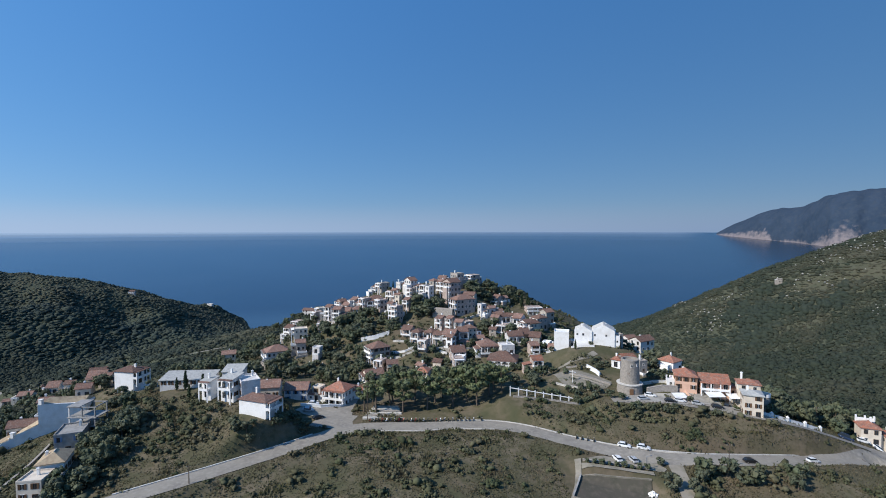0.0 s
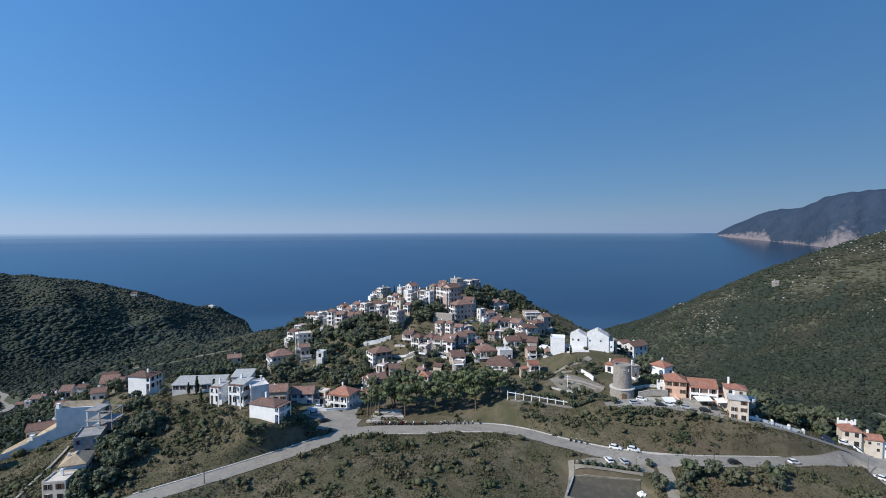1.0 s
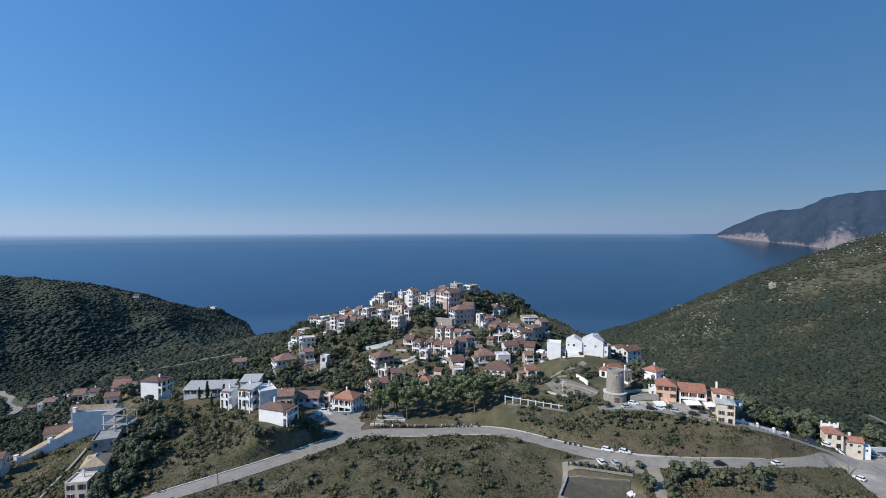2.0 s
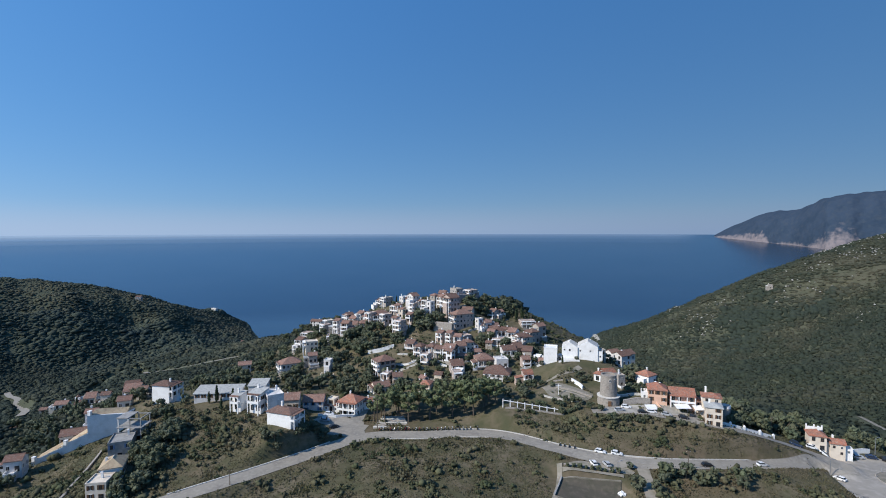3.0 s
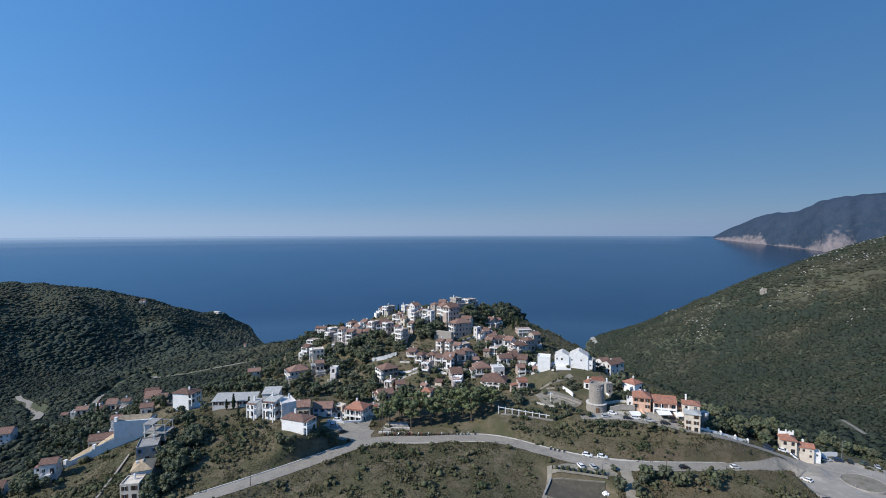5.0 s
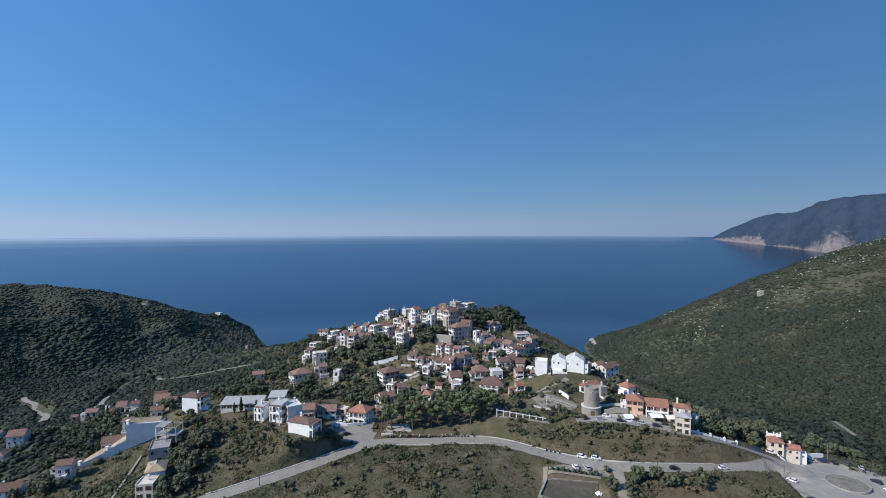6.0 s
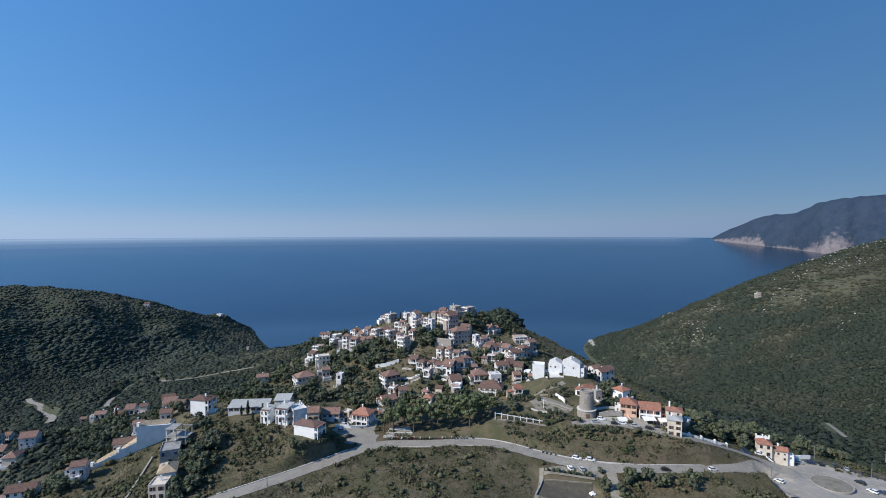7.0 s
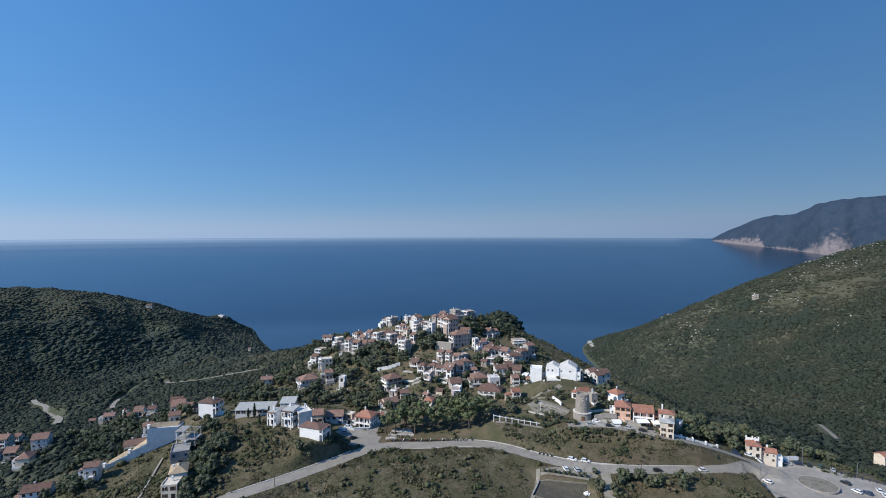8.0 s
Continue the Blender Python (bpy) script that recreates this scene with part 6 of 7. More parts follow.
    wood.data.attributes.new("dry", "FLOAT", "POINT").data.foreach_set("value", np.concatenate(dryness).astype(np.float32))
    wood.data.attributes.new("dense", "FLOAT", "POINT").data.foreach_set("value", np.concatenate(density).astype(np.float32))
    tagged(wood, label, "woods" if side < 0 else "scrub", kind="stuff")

# bushes on the near slopes and among the houses
def in_plot(x, y):
    return (x > 36) & (x < 63) & (y > 126) & (y < 152)


p = np.concatenate([np.stack([rng.uniform(-190, 215, 19000), rng.uniform(112, 182, 19000)], 1), np.stack([rng.uniform(-190, 215, 9000), rng.uniform(182, 420, 9000)], 1)])
x, y = p[:, 0], p[:, 1]
thick = 0.02 + 0.6 * wavy(x, y, 27, 0.7) + 0.35 * wavy(x, y, 9, 2.2)
share = np.where(y < 182, thick, np.where(y > 205, 0.72, 0.45))
share = np.where((x > 12) & (x < 125) & (y > 153) & (y < 182), thick - 0.08, share)
share = np.where((x > 44) & (x < 106) & (np.abs(y - 172.5 + 0.085 * (x - 44)) < 3.2), 0.9, share)
share = np.where((x < -62) & (y > 146) & (y < 190), 0.20 + 0.35 * wavy(x, y, 17, 0.2), share)
share = np.where((x < -100) & (y > 118) & (y < 152), 0.6, share)
share = np.where((x > -92) & (x < -62) & (y > 148) & (y < 158.5), 0.5, share)
share = np.where((np.hypot(x - 5, y - 187) < 26) & (y > 174), 0.02, share)
share = np.where((x > 20) & (x < 75) & (y > 216) & (y < 229), 0.05, share)
share = np.where((x > -165) & (x < -128) & (y > 150) & (y < 180), 0.05, share)
share = np.where((x > -88) & (x < -54) & (np.abs(y - 147 - (x + 72) * 0.86) < 5.5) & (y < 156), 0.03, share)
share = np.where((x > 44) & (x < 68) & (y > 188) & (y < 204), 0.38, share)
ok = (rng.random(len(x)) < share) & keep_clear(x, y, 1.0) & ~in_plot(x, y)
x, y = x[ok], y[ok]
z = ground_at(x, y)
size = rng.uniform(0.6, 1.8, len(x)) * np.clip(1.0 + 0.55 * wavy(x, y, 19, 1.9), 0.6, 1.6)
size = size * np.where(rng.random(len(x)) < 0.06, 1.5, 1.0)
spot = np.stack([x, y, z + size * 0.34], 1)
v1, f1 = leaf_cards(rng, spot, size, 15, 0.30, 0.62)
twice = np.repeat(spot, 2, 0) + rng.uniform(-0.55, 0.55, (2 * len(x), 3)) * np.repeat(size, 2)[:, None] * np.array([1, 1, 0.35])
v2, f2 = lumps(rng, twice, np.repeat(size, 2) * rng.uniform(0.28, 0.58, 2 * len(x)), 0.7, 0.5)
tagged(raw("bushes", v1, f1, M_SCRUB), "olive-green scrub bushes on the dry slopes", "bushes", kind="stuff")
tagged(raw("bush_cores", v2, f2, M_SCRUB, flat=False), "dense inner growth of the scrub bushes", "bushes", kind="stuff")

# dry grass in tufts
p = np.stack([rng.uniform(-165, 150, 150000), rng.uniform(112, 190, 150000)], 1)
x, y = p[:, 0], p[:, 1]
ok = keep_clear(x, y, 0.3) & (wavy(x, y, 14, 3.0) + rng.uniform(-0.8, 0.8, len(x)) > -0.3) & ~in_plot(x, y) & ~((np.hypot(x - 5, y - 187) < 26) & (y > 174))
x, y = x[ok], y[ok]
z = ground_at(x, y)
n = len(x)
tall_ = np.clip(wavy(x, y, 31, 0.9) - 0.15, 0, 1)
a, hgt, wid = rng.uniform(0, 3.14, n), rng.uniform(0.10, 0.42, n) * (1 + 2.2 * tall_), rng.uniform(0.14, 0.36, n) * (1 + 0.4 * tall_)
dx, dy = np.cos(a) * wid, np.sin(a) * wid
lean = rng.normal(size=(n, 2)) * 0.2
verts = np.stack([np.stack([x - dx, y - dy, z - 0.05], 1), np.stack([x + dx, y + dy, z - 0.05], 1), np.stack([x + lean[:, 0], y + lean[:, 1], z + hgt], 1)], 1).reshape(-1, 3)
tagged(raw("dry_grass", verts, np.arange(3 * n).reshape(-1, 3), M_STRAW), "tufts of tall straw-coloured dry grass", "grass", kind="stuff")

# pale rocks at the shore
t = rng.random(110)
x, y = 355 + 14 * t + rng.normal(size=110) * 2.5, 1080 + 86 * t + rng.normal(size=110) * 4
size = rng.uniform(0.8, 3.0, 110)
v, f = lumps(rng, np.stack([x, y, np.maximum(ground_at(x, y), 0) + 1.2 + size * 0.4], 1), size, 0.7, 0.35)
tagged(raw("shore_rocks", v, f, M_ROCK), "pale limestone rocks along the shoreline", "rocks", kind="stuff")

# pale outcrops on the sunny hillside: x, y, reach, how many
OUTCROPS = [(507, 900, 34, 46), (708, 900, 22, 16), (795, 900, 36, 34), (632, 845, 40, 26), (820, 1000, 46, 44), (870, 1020, 30, 26), (480, 876, 20, 12), (530, 1095, 18, 14), (612, 668, 24, 10), (920, 980, 40, 30), (760, 950, 60, 30), (560, 960, 60, 26)]
p = np.concatenate([np.array([a, b]) + rng.normal(size=(n, 2)) * r * np.array([0.6, 0.6]) for a, b, r, n in OUTCROPS])
x, y = p[:, 0], p[:, 1]
size = rng.uniform(0.5, 1.6, len(x)) ** 1.3
v, f = lumps(rng, np.stack([x, y, ground_at(x, y) + 1.7 + size * 0.5], 1), size, 0.7, 0.35)
tagged(raw("rocks", v, f, M_ROCK), "pale limestone outcrops among the scrub", "rocks", kind="stuff")

# ---- the round stone mill tower ----
mill = tagged(new("windmill_tower"), "roofless round grey stone windmill tower on a plinth", "windmill")
mill.location = MILL
PLINTH, TALL = 3.6, 9.2


def turned(profile, n=40, jitter=0.0, seed=0):
    """A round body from (radius, height) pairs."""
    r_ = random.Random(seed)
    bm = bmesh.new()
    rows_ = [[bm.verts.new((math.cos(2 * math.pi * k / n) * (r + r_.uniform(-jitter, jitter)), math.sin(2 * math.pi * k / n) * (r + r_.uniform(-jitter, jitter)), z)) for k in range(n)] for r, z in profile]
    for a, b in zip(rows_, rows_[1:]):
        for k in range(n):
            bm.faces.new((a[k], a[(k + 1) % n], b[(k + 1) % n], b[k]))
    return bm


part("plinth", turned([(5.0, -4), (4.8, 0), (4.5, PLINTH - 0.28), (3.0, PLINTH - 0.28)], 48, 0.05), M_MILL, mill, "battered stone plinth with a projecting rim")
part("rim", turned([(4.45, PLINTH - 0.28), (4.85, PLINTH - 0.26), (4.85, PLINTH + 0.06), (3.4, PLINTH + 0.1)], 48, 0.03), M_KERB, mill, "pale stone rim of the plinth")
part("tower", turned([(3.6, PLINTH - 0.1), (3.55, PLINTH + 3), (3.42, PLINTH + 6), (3.3, PLINTH + TALL - 0.5), (3.38, PLINTH + TALL - 0.5), (3.36, PLINTH + TALL), (2.7, PLINTH + TALL), (2.7, PLINTH + TALL - 0.7), (0.05, PLINTH + TALL - 0.75)], 48, 0.035, 2), M_MILL, mill)
for a, z, key in ((-100, PLINTH + 6.6, "small"), (-62, PLINTH + 6.9, "small"), (-118, PLINTH + 3.4, "small")):
    add_window(mill, key, pose(0, 0, z, 0, 0, a + 90) @ Matrix.Translation((0, -3.45, 0)), dark=a == -118)
bm = bmesh.new()
box(bm, -0.7, -4.92, 0.1, 0.7, -4.3, 2.3)
bm.transform(pose(0, 0, 0, 0, 0, -12))
part("door", bm, M_WOOD, mill, "dark wooden plinth door")

# ---- white frame fence above the bank ----
fence = tagged(new("fence"), "white post-and-beam fence along the top of the bank", "fence")
A, B = Vector((25.6, 185.0, 189.9)), Vector((50.4, 182.0, 186.6))
posts = 9
for k in range(posts):
    p = A.lerp(B, k / (posts - 1))
    z = ground(p.x, p.y)
    bm = bmesh.new()
    box(bm, p.x - 0.17, p.y - 0.17, z - 1.0, p.x + 0.17, p.y + 0.17, p.z)
    part("post", bm, M_WHITE, fence)
    if k:
        q = A.lerp(B, (k - 1) / (posts - 1))
        zq = ground(q.x, q.y)
        for up, r in ((0.55, 0.17),):
            bm = bmesh.new()
            tube(bm, (q.x, q.y, q.z - up), (p.x, p.y, p.z - up), r, r, 4)
            part("rail", bm, M_WHITE, fence)


# ---- low walls ----
def wall_run(name, points, high, thick, material, label, category="wall", caps=False, deep=1.5):
    """A wall along a line on the ground, in straight lengths, with a coping."""
    root = tagged(new(name), label, category)
    pts = [Vector((x, y, 0)) for x, y in points]
    for a, b in zip(pts, pts[1:]):
        n = max(1, round((b - a).length / 4))
        for k in range(n):
            p, q = a.lerp(b, k / n), a.lerp(b, (k + 1) / n)
            zp, zq = ground(p.x, p.y), ground(q.x, q.y)
            d = (q - p).normalized()
            s = Vector((d.y, -d.x, 0)) * thick / 2
            for part_name, lo, hi, wide in (("wall_length", -deep, high, 1.0), ("coping", high, high + 0.08, 1.35)):
                bm = bmesh.new()
                c = [Vector((o.x, o.y, z + e)) + s * w * wide for e in (lo, hi) for o, z, w in ((p, zp, -1), (q, zq, -1), (q, zq, 1), (p, zp, 1))]
                v = [bm.verts.new(x) for x in c]
                for f in ((3, 2, 1, 0), (4, 5, 6, 7), (0, 1, 5, 4), (1, 2, 6, 5), (2, 3, 7, 6), (3, 0, 4, 7)):
                    bm.faces.new([v[i] for i in f])
                bmesh.ops.recalc_face_normals(bm, faces=bm.faces[:])
                part(part_name, bm, material, root)
        if caps:
            z = ground(b.x, b.y)
            bm = bmesh.new()
            box(bm, b.x - 0.4, b.y - 0.4, z - 1, b.x + 0.4, b.y + 0.4, z + high + 0.5)
            v = [bm.verts.new((b.x + i * 0.45, b.y + j * 0.45, z + high + 0.5)) for i, j in ((-1, -1), (1, -1), (1, 1), (-1, 1))]
            top = bm.verts.new((b.x, b.y, z + high + 1.1))
            for i in range(4):
                bm.faces.new((v[i], v[(i + 1) % 4], top))
            part("pier", bm, material, root)
    return root


wall_run("parapet_wall", [(109, 170.2), (115, 169.6), (121, 170.2), (128, 171.2), (134, 172)], 1.1, 0.35, M_WHITE, "white parapet wall with piers along the lane", caps=True)
wall_run("parapet_wall", [(166.5, 175.4), (171, 176), (177.5, 176.6)], 1.9, 0.3, M_WHITE, "white boundary wall at the turning area")
wall_run("garden_wall", [(-134.5, 166), (-133.2, 158), (-130.8, 150), (-128.5, 143), (-126.3, 135), (-127, 126)], 0.8, 0.5, M_STONE, "pale rubble garden wall down the slope")
wall_run("terrace_wall", [(45, 193.5), (49, 191.2), (53, 189.8)], 0.6, 0.4, M_KERB, "low pale terrace wall in the garden")
wall_run("terrace_wall", [(56, 188.6), (60.5, 187)], 0.6, 0.4, M_KERB, "low pale terrace wall in the garden")
wall_run("terrace_wall", [(49.5, 200.5), (54, 197.2), (60, 194.5), (66, 191.5)], 0.8, 0.4, M_STONE, "rough stone terrace wall near the mill")
wall_run("retaining_wall", [(26.5, 183.9), (38, 182.4), (51, 180.4)], 0.5, 0.4, M_STONE, "grey retaining wall below the white fence", deep=2.5)
wall_run("retaining_wall", [(66, 175.2), (76, 174.6), (84, 173.4)], 0.6, 0.4, M_STONE, "grey retaining wall along the mill yard", deep=2)
wall_run("retaining_wall", [(77.5, 184.6), (83, 184.2), (88.5, 183.2)], 2.3, 0.6, M_STONE, "tall grey stone retaining wall behind the mill yard", deep=2)
wall_run("terrace_wall", [(77, 191), (83, 190.4), (89, 189)], 1.0, 0.4, M_KERB, "pale stone terrace wall behind the mill")
wall_run("terrace_wall", [(60, 203), (62.5, 199.5), (63.5, 197)], 1.6, 0.5, M_WHITE, "stepped white garden wall beside the mill")
wall_run("terrace_wall", [(52, 205.5), (57, 204), (60, 203)], 0.7, 0.4, M_STONE, "rough stone terrace wall above the garden")
area("garden", [(45.5, 201.5), (52.5, 202.5), (60, 198), (67, 193.5), (62, 188.6), (55, 190.6), (48, 193)], M_SOIL, 0.22, "bare grey terraced garden beside the mill", "garden", 8)
wall_run("low_wall", [(52, 196.8), (58, 193.6), (63, 191)], 0.45, 0.35, M_STONE, "low rubble wall across the garden", "wall")
wall_run("terrace_wall", [(-47.5, 283), (-40, 282), (-31, 282)], 2.2, 0.6, M_WHITE, "long low white terrace wall among the trees")
wall_run("garden_wall", [(36.5, 134.5), (41, 143.5)], 0.8, 0.35, M_CONCRETE, "low concrete wall round the sunken plot")
wall_run("garden_wall", [(41, 143.5), (60.5, 139.6)], 0.3, 0.35, M_DIRT, "low pale wall round the sunken plot")
wall_run("garden_wall", [(36.5, 134.5), (48, 131), (58, 128)], 0.35, 0.35, M_DIRT, "low pale wall round the sunken plot")
wall_run("garden_wall", [(43, 148.6), (62.3, 144.4)], 0.45, 0.5, M_STONE, "low stone wall between car park and plot")
wall_run("terrace_wall", [(-26, 255), (-16, 252), (-8, 253)], 0.9, 0.5, M_KERB, "pale stone terrace edge below the houses")
wall_run("terrace_wall", [(-28, 262), (-20, 258), (-12, 259)], 0.9, 0.5, M_WHITE, "white terrace edge below the houses")
wall_run("terrace_wall", [(-55, 187.5), (-47, 187), (-40, 189.2), (-38.4, 191.5)], 1.0, 0.4, M_WHITE, "white terrace wall in front of the tavern")
rw = random.Random(21)
for quarter in TOWN:
    for hx, hy, _, hw, hd, _, turn_, *_ in quarter:
        if not (214 < hy < 350 and -95 < hx < 75) or rw.random() < 0.3:
            continue
        reach, long_, f_ = hd / 2 + rw.uniform(2.8, 4.6), hw * rw.uniform(0.45, 0.8), radians(turn_)
        mid_x, mid_y = hx + math.sin(f_) * reach + rw.uniform(-2, 2), hy - math.cos(f_) * reach
        if clear(mid_x, mid_y, 0.4):
            stuff_, word_ = rw.choice(((M_WHITE, "whitewashed"), (M_KERB, "pale stone"), (M_KERB, "pale stone"), (M_STONE, "grey rubble")))
            wall_run("terrace_wall", [(mid_x - math.cos(f_) * long_, mid_y - math.sin(f_) * long_), (mid_x + math.cos(f_) * long_, mid_y + math.sin(f_) * long_ + rw.uniform(-1, 1))], rw.uniform(0.7, 1.4), 0.45, stuff_, f"low {word_} terrace wall below a house")
ribbon("path", [(40, 209.5, ground(40, 209.5)), (47, 210.5, ground(47, 210.5)), (54, 211, ground(54, 211)), (62, 213, ground(62, 213)), (68, 217, ground(68, 217))], 2.6, M_DIRT, lift=0.2, label="pale dirt track below the white houses", category="path")
ribbon("path", [(-27, 301, ground(-27, 301)), (-23.5, 292, ground(-23.5, 292)), (-19, 283, ground(-19, 283)), (-13, 277, ground(-13, 277))], 2.0, M_KERB, lift=0.25, label="pale stepped path beside the tall house", category="path")
# the sunken plot's floor
bm = bmesh.new()
v = [bm.verts.new((x, y, ground(x, y) + 0.25)) for x, y in ((36.8, 134.8), (58, 128.4), (60.3, 139.4), (41.1, 143.2))]
bm.faces.new(v)
bmesh.ops.subdivide_edges(bm, edges=bm.edges[:], cuts=8, use_grid_fill=True)
for q in bm.verts:
    q.co.z = ground(q.co.x, q.co.y) + 0.3
tagged(link("plot", bm, mat("trodden_earth", (0.085, 0.074, 0.058), 0.95, spots=[((0.065, 0.062, 0.045), 4.0, 0.5, 0.5), ((0.115, 0.098, 0.075), 1.6, 0.25, 0.5)], bump=0.05, bump_size=0.5)), "bare dark earth of the walled plot", "yard", kind="structure")

# kerbs along the road
kerb_line(MAIN_ROAD[2:7], -3.75, 0.45, 0.22, M_KERB, "white-painted concrete kerb on the roadside")
kerb_line(MAIN_ROAD[10:19], -3.8, 0.42, 0.22, M_KERB, "white-painted concrete kerb on the roadside")
kerb_line(MAIN_ROAD[8:12], 3.8, 0.3, 0.15, M_KERB, "low concrete kerb at the field's edge")

# ---- roundabout ----
island = tagged(new("traffic_island"), "round gravel traffic island with a pale stone kerb", "traffic island")
C = Vector((170.0, 153.6))
zc = max(ground(C.x + 7.6 * math.cos(k), C.y + 7.6 * math.sin(k)) for k in range(7)) - 0.05
bm = turned([(7.42, -0.5), (7.42, 0.2), (0.05, 0.4)], 48)
bm.transform(Matrix.Translation((C.x, C.y, zc)))
part("bed", bm, M_SOIL, island)
bm = turned([(7.8, -0.5), (7.8, 0.34), (7.42, 0.34), (7.42, 0.1)], 48)
bm.transform(Matrix.Translation((C.x, C.y, zc)))
part("kerb_ring", bm, M_STONE, island)
for a in (-60, -150, 150, 100, 30):
    bm = bmesh.new()
    tube(bm, (C.x + 7.65 * math.cos(radians(a)), C.y + 7.65 * math.sin(radians(a)), zc + 0.5), (C.x + 7.65 * math.cos(radians(a)), C.y + 7.65 * math.sin(radians(a)), zc + 1.7), 0.12, 0.12, 6)
    part("bollard", bm, M_CONCRETE, island)


# ---- cars ----
def loft(bm, sections):
    """Skin closed rings of equal length one after another, and close the ends."""
    rings_ = [[bm.verts.new(p) for p in s] for s in sections]
    n = len(rings_[0])
    for a, b in zip(rings_, rings_[1:]):
        for k in range(n):
            bm.faces.new((a[k], a[(k + 1) % n], b[(k + 1) % n], b[k]))
    bm.faces.new(rings_[0][::-1])
    bm.faces.new(rings_[-1])
    bmesh.ops.recalc_face_normals(bm, faces=bm.faces[:])


PAINTS = {}
for word, colour in (("white", (0.78, 0.78, 0.77)), ("silver", (0.45, 0.46, 0.47)), ("black", (0.02, 0.02, 0.022)), ("dark blue", (0.03, 0.05, 0.10)), ("red", (0.30, 0.03, 0.025)), ("green", (0.07, 0.10, 0.07))):
    PAINTS[word] = mat(word.replace(" ", "_") + "_car_paint", colour, 0.3, metal=0.1, spots=[(tuple(c * 0.85 for c in colour), 0.6, 0.3, 0.5)], spec=0.5)
M_LAMP = mat("headlight_glass", (0.7, 0.7, 0.68), 0.15)
M_RIM = mat("alloy_rim", (0.5, 0.5, 0.52), 0.35, metal=0.8)


def make_car(word, kind="hatchback"):
    """A parked car along x, its nose at +x: body, glasshouse, roof, lamps, bumpers and wheels with rims."""
    root = tagged(new("car"), f"parked {word} {kind} car on the asphalt", "car", group="parked cars")
    L, W = (4.1, 0.85) if kind == "hatchback" else (4.6, 0.92)
    roof = 1.45 if kind == "hatchback" else 1.95
    paint = PAINTS[word]

    def ring(x, w, lo, hi):
        return [(x, -w, lo), (x, -w * 1.03, (lo + hi) / 2), (x, -w * 0.94, hi), (x, w * 0.94, hi), (x, w * 1.03, (lo + hi) / 2), (x, w, lo)]
    bm = bmesh.new()
    nose = 0.72 if kind == "hatchback" else 0.95
    loft(bm, [ring(-L / 2, W * 0.86, 0.38, 0.82), ring(-L / 2 + 0.15, W * 0.97, 0.25, 0.92), ring(-L * 0.2, W, 0.22, 0.95), ring(L * 0.2, W, 0.22, 0.93), ring(L / 2 - 0.45, W * 0.96, 0.24, nose + 0.1), ring(L / 2, W * 0.8, 0.36, nose - 0.12)])
    part("body", bm, paint, root)
    bm = bmesh.new()
    b, f = -L / 2 + (0.2 if kind != "hatchback" else 0.25), L * 0.24
    loft(bm, [[(b, -W * 0.9, 0.92), (b, W * 0.9, 0.92), (b + 0.35, W * 0.74, roof - 0.05), (b + 0.35, -W * 0.74, roof - 0.05)], [(f, -W * 0.9, 0.92), (f, W * 0.9, 0.92), (f - 0.75, W * 0.74, roof - 0.05), (f - 0.75, -W * 0.74, roof - 0.05)]])
    part("glasshouse", bm, M_GLASS, root, "dark car windows")
    bm = bmesh.new()
    loft(bm, [[(b + 0.33, -W * 0.76, roof - 0.06), (b + 0.33, W * 0.76, roof - 0.06), (b + 0.42, W * 0.68, roof + 0.03), (b + 0.42, -W * 0.68, roof + 0.03)], [(f - 0.7, -W * 0.76, roof - 0.06), (f - 0.7, W * 0.76, roof - 0.06), (f - 0.82, W * 0.68, roof + 0.03), (f - 0.82, -W * 0.68, roof + 0.03)]])
    part("roof", bm, paint, root)
    for s in (-1, 1):
        bm = bmesh.new()
        box(bm, L / 2 - 0.16, s * W * 0.62 - 0.16, nose - 0.24, L / 2 - 0.02, s * W * 0.62 + 0.16, nose - 0.08)
        part("headlight", bm, M_LAMP, root)
        for x in (-L * 0.31, L * 0.31):
            bm = bmesh.new()
            tube(bm, (x, s * (W - 0.2), 0.31), (x, s * (W + 0.03), 0.31), 0.31, 0.31, 14)
            wheel = part("wheel", bm, M_TYRE, root)
            bm = bmesh.new()
            tube(bm, (x, s * (W + 0.02), 0.31), (x, s * (W + 0.045), 0.31), 0.19, 0.17, 10)
            part("rim", bm, M_RIM, wheel)
    return root


CARS = [("white", 58.9, 157.0, -28), ("white", 64.5, 155.4, -24), ("white", 53.9, 149.4, 100), ("silver", 58.6, 149.0, 100), ("black", 94.6, 148.6, 3), ("white", 117, 152.6, 10), ("black", -45.8, 177.5, 40), ("white", -50.4, 189.1, 0),
        ("silver", -51.3, 184.3, 10), ("white", 77.6, 181.6, -20), ("white", 86.3, 176.6, -10), ("black", 97.5, 172.2, -15), ("silver", 91.5, 174.4, -15), ("silver", 73.5, 178.0, 10), ("black", 82.5, 176.0, -8), ("black", 102.0, 174.6, 60)]
CARS_PLAZA = [("white", 150.5, 173.2, -20), ("white", 154.5, 171.8, -28), ("green", 160.5, 172.6, -15), ("silver", 169.5, 172.8, -15), ("dark blue", 174.3, 172.2, -12), ("black", 178.8, 171.4, 60), ("green", 183.5, 169.4, 20), ("silver", 188.0, 168.0, 60), ("white", 147.8, 155.2, 118),
              ("black", 142.8, 137.5, 100), ("black", 184.3, 156.0, 120), ("white", 183.5, 148.8, 115), ("dark blue", 187.3, 147.6, 110), ("white", 194.5, 150.0, 70), ("white", 193.5, 146.0, 70)]


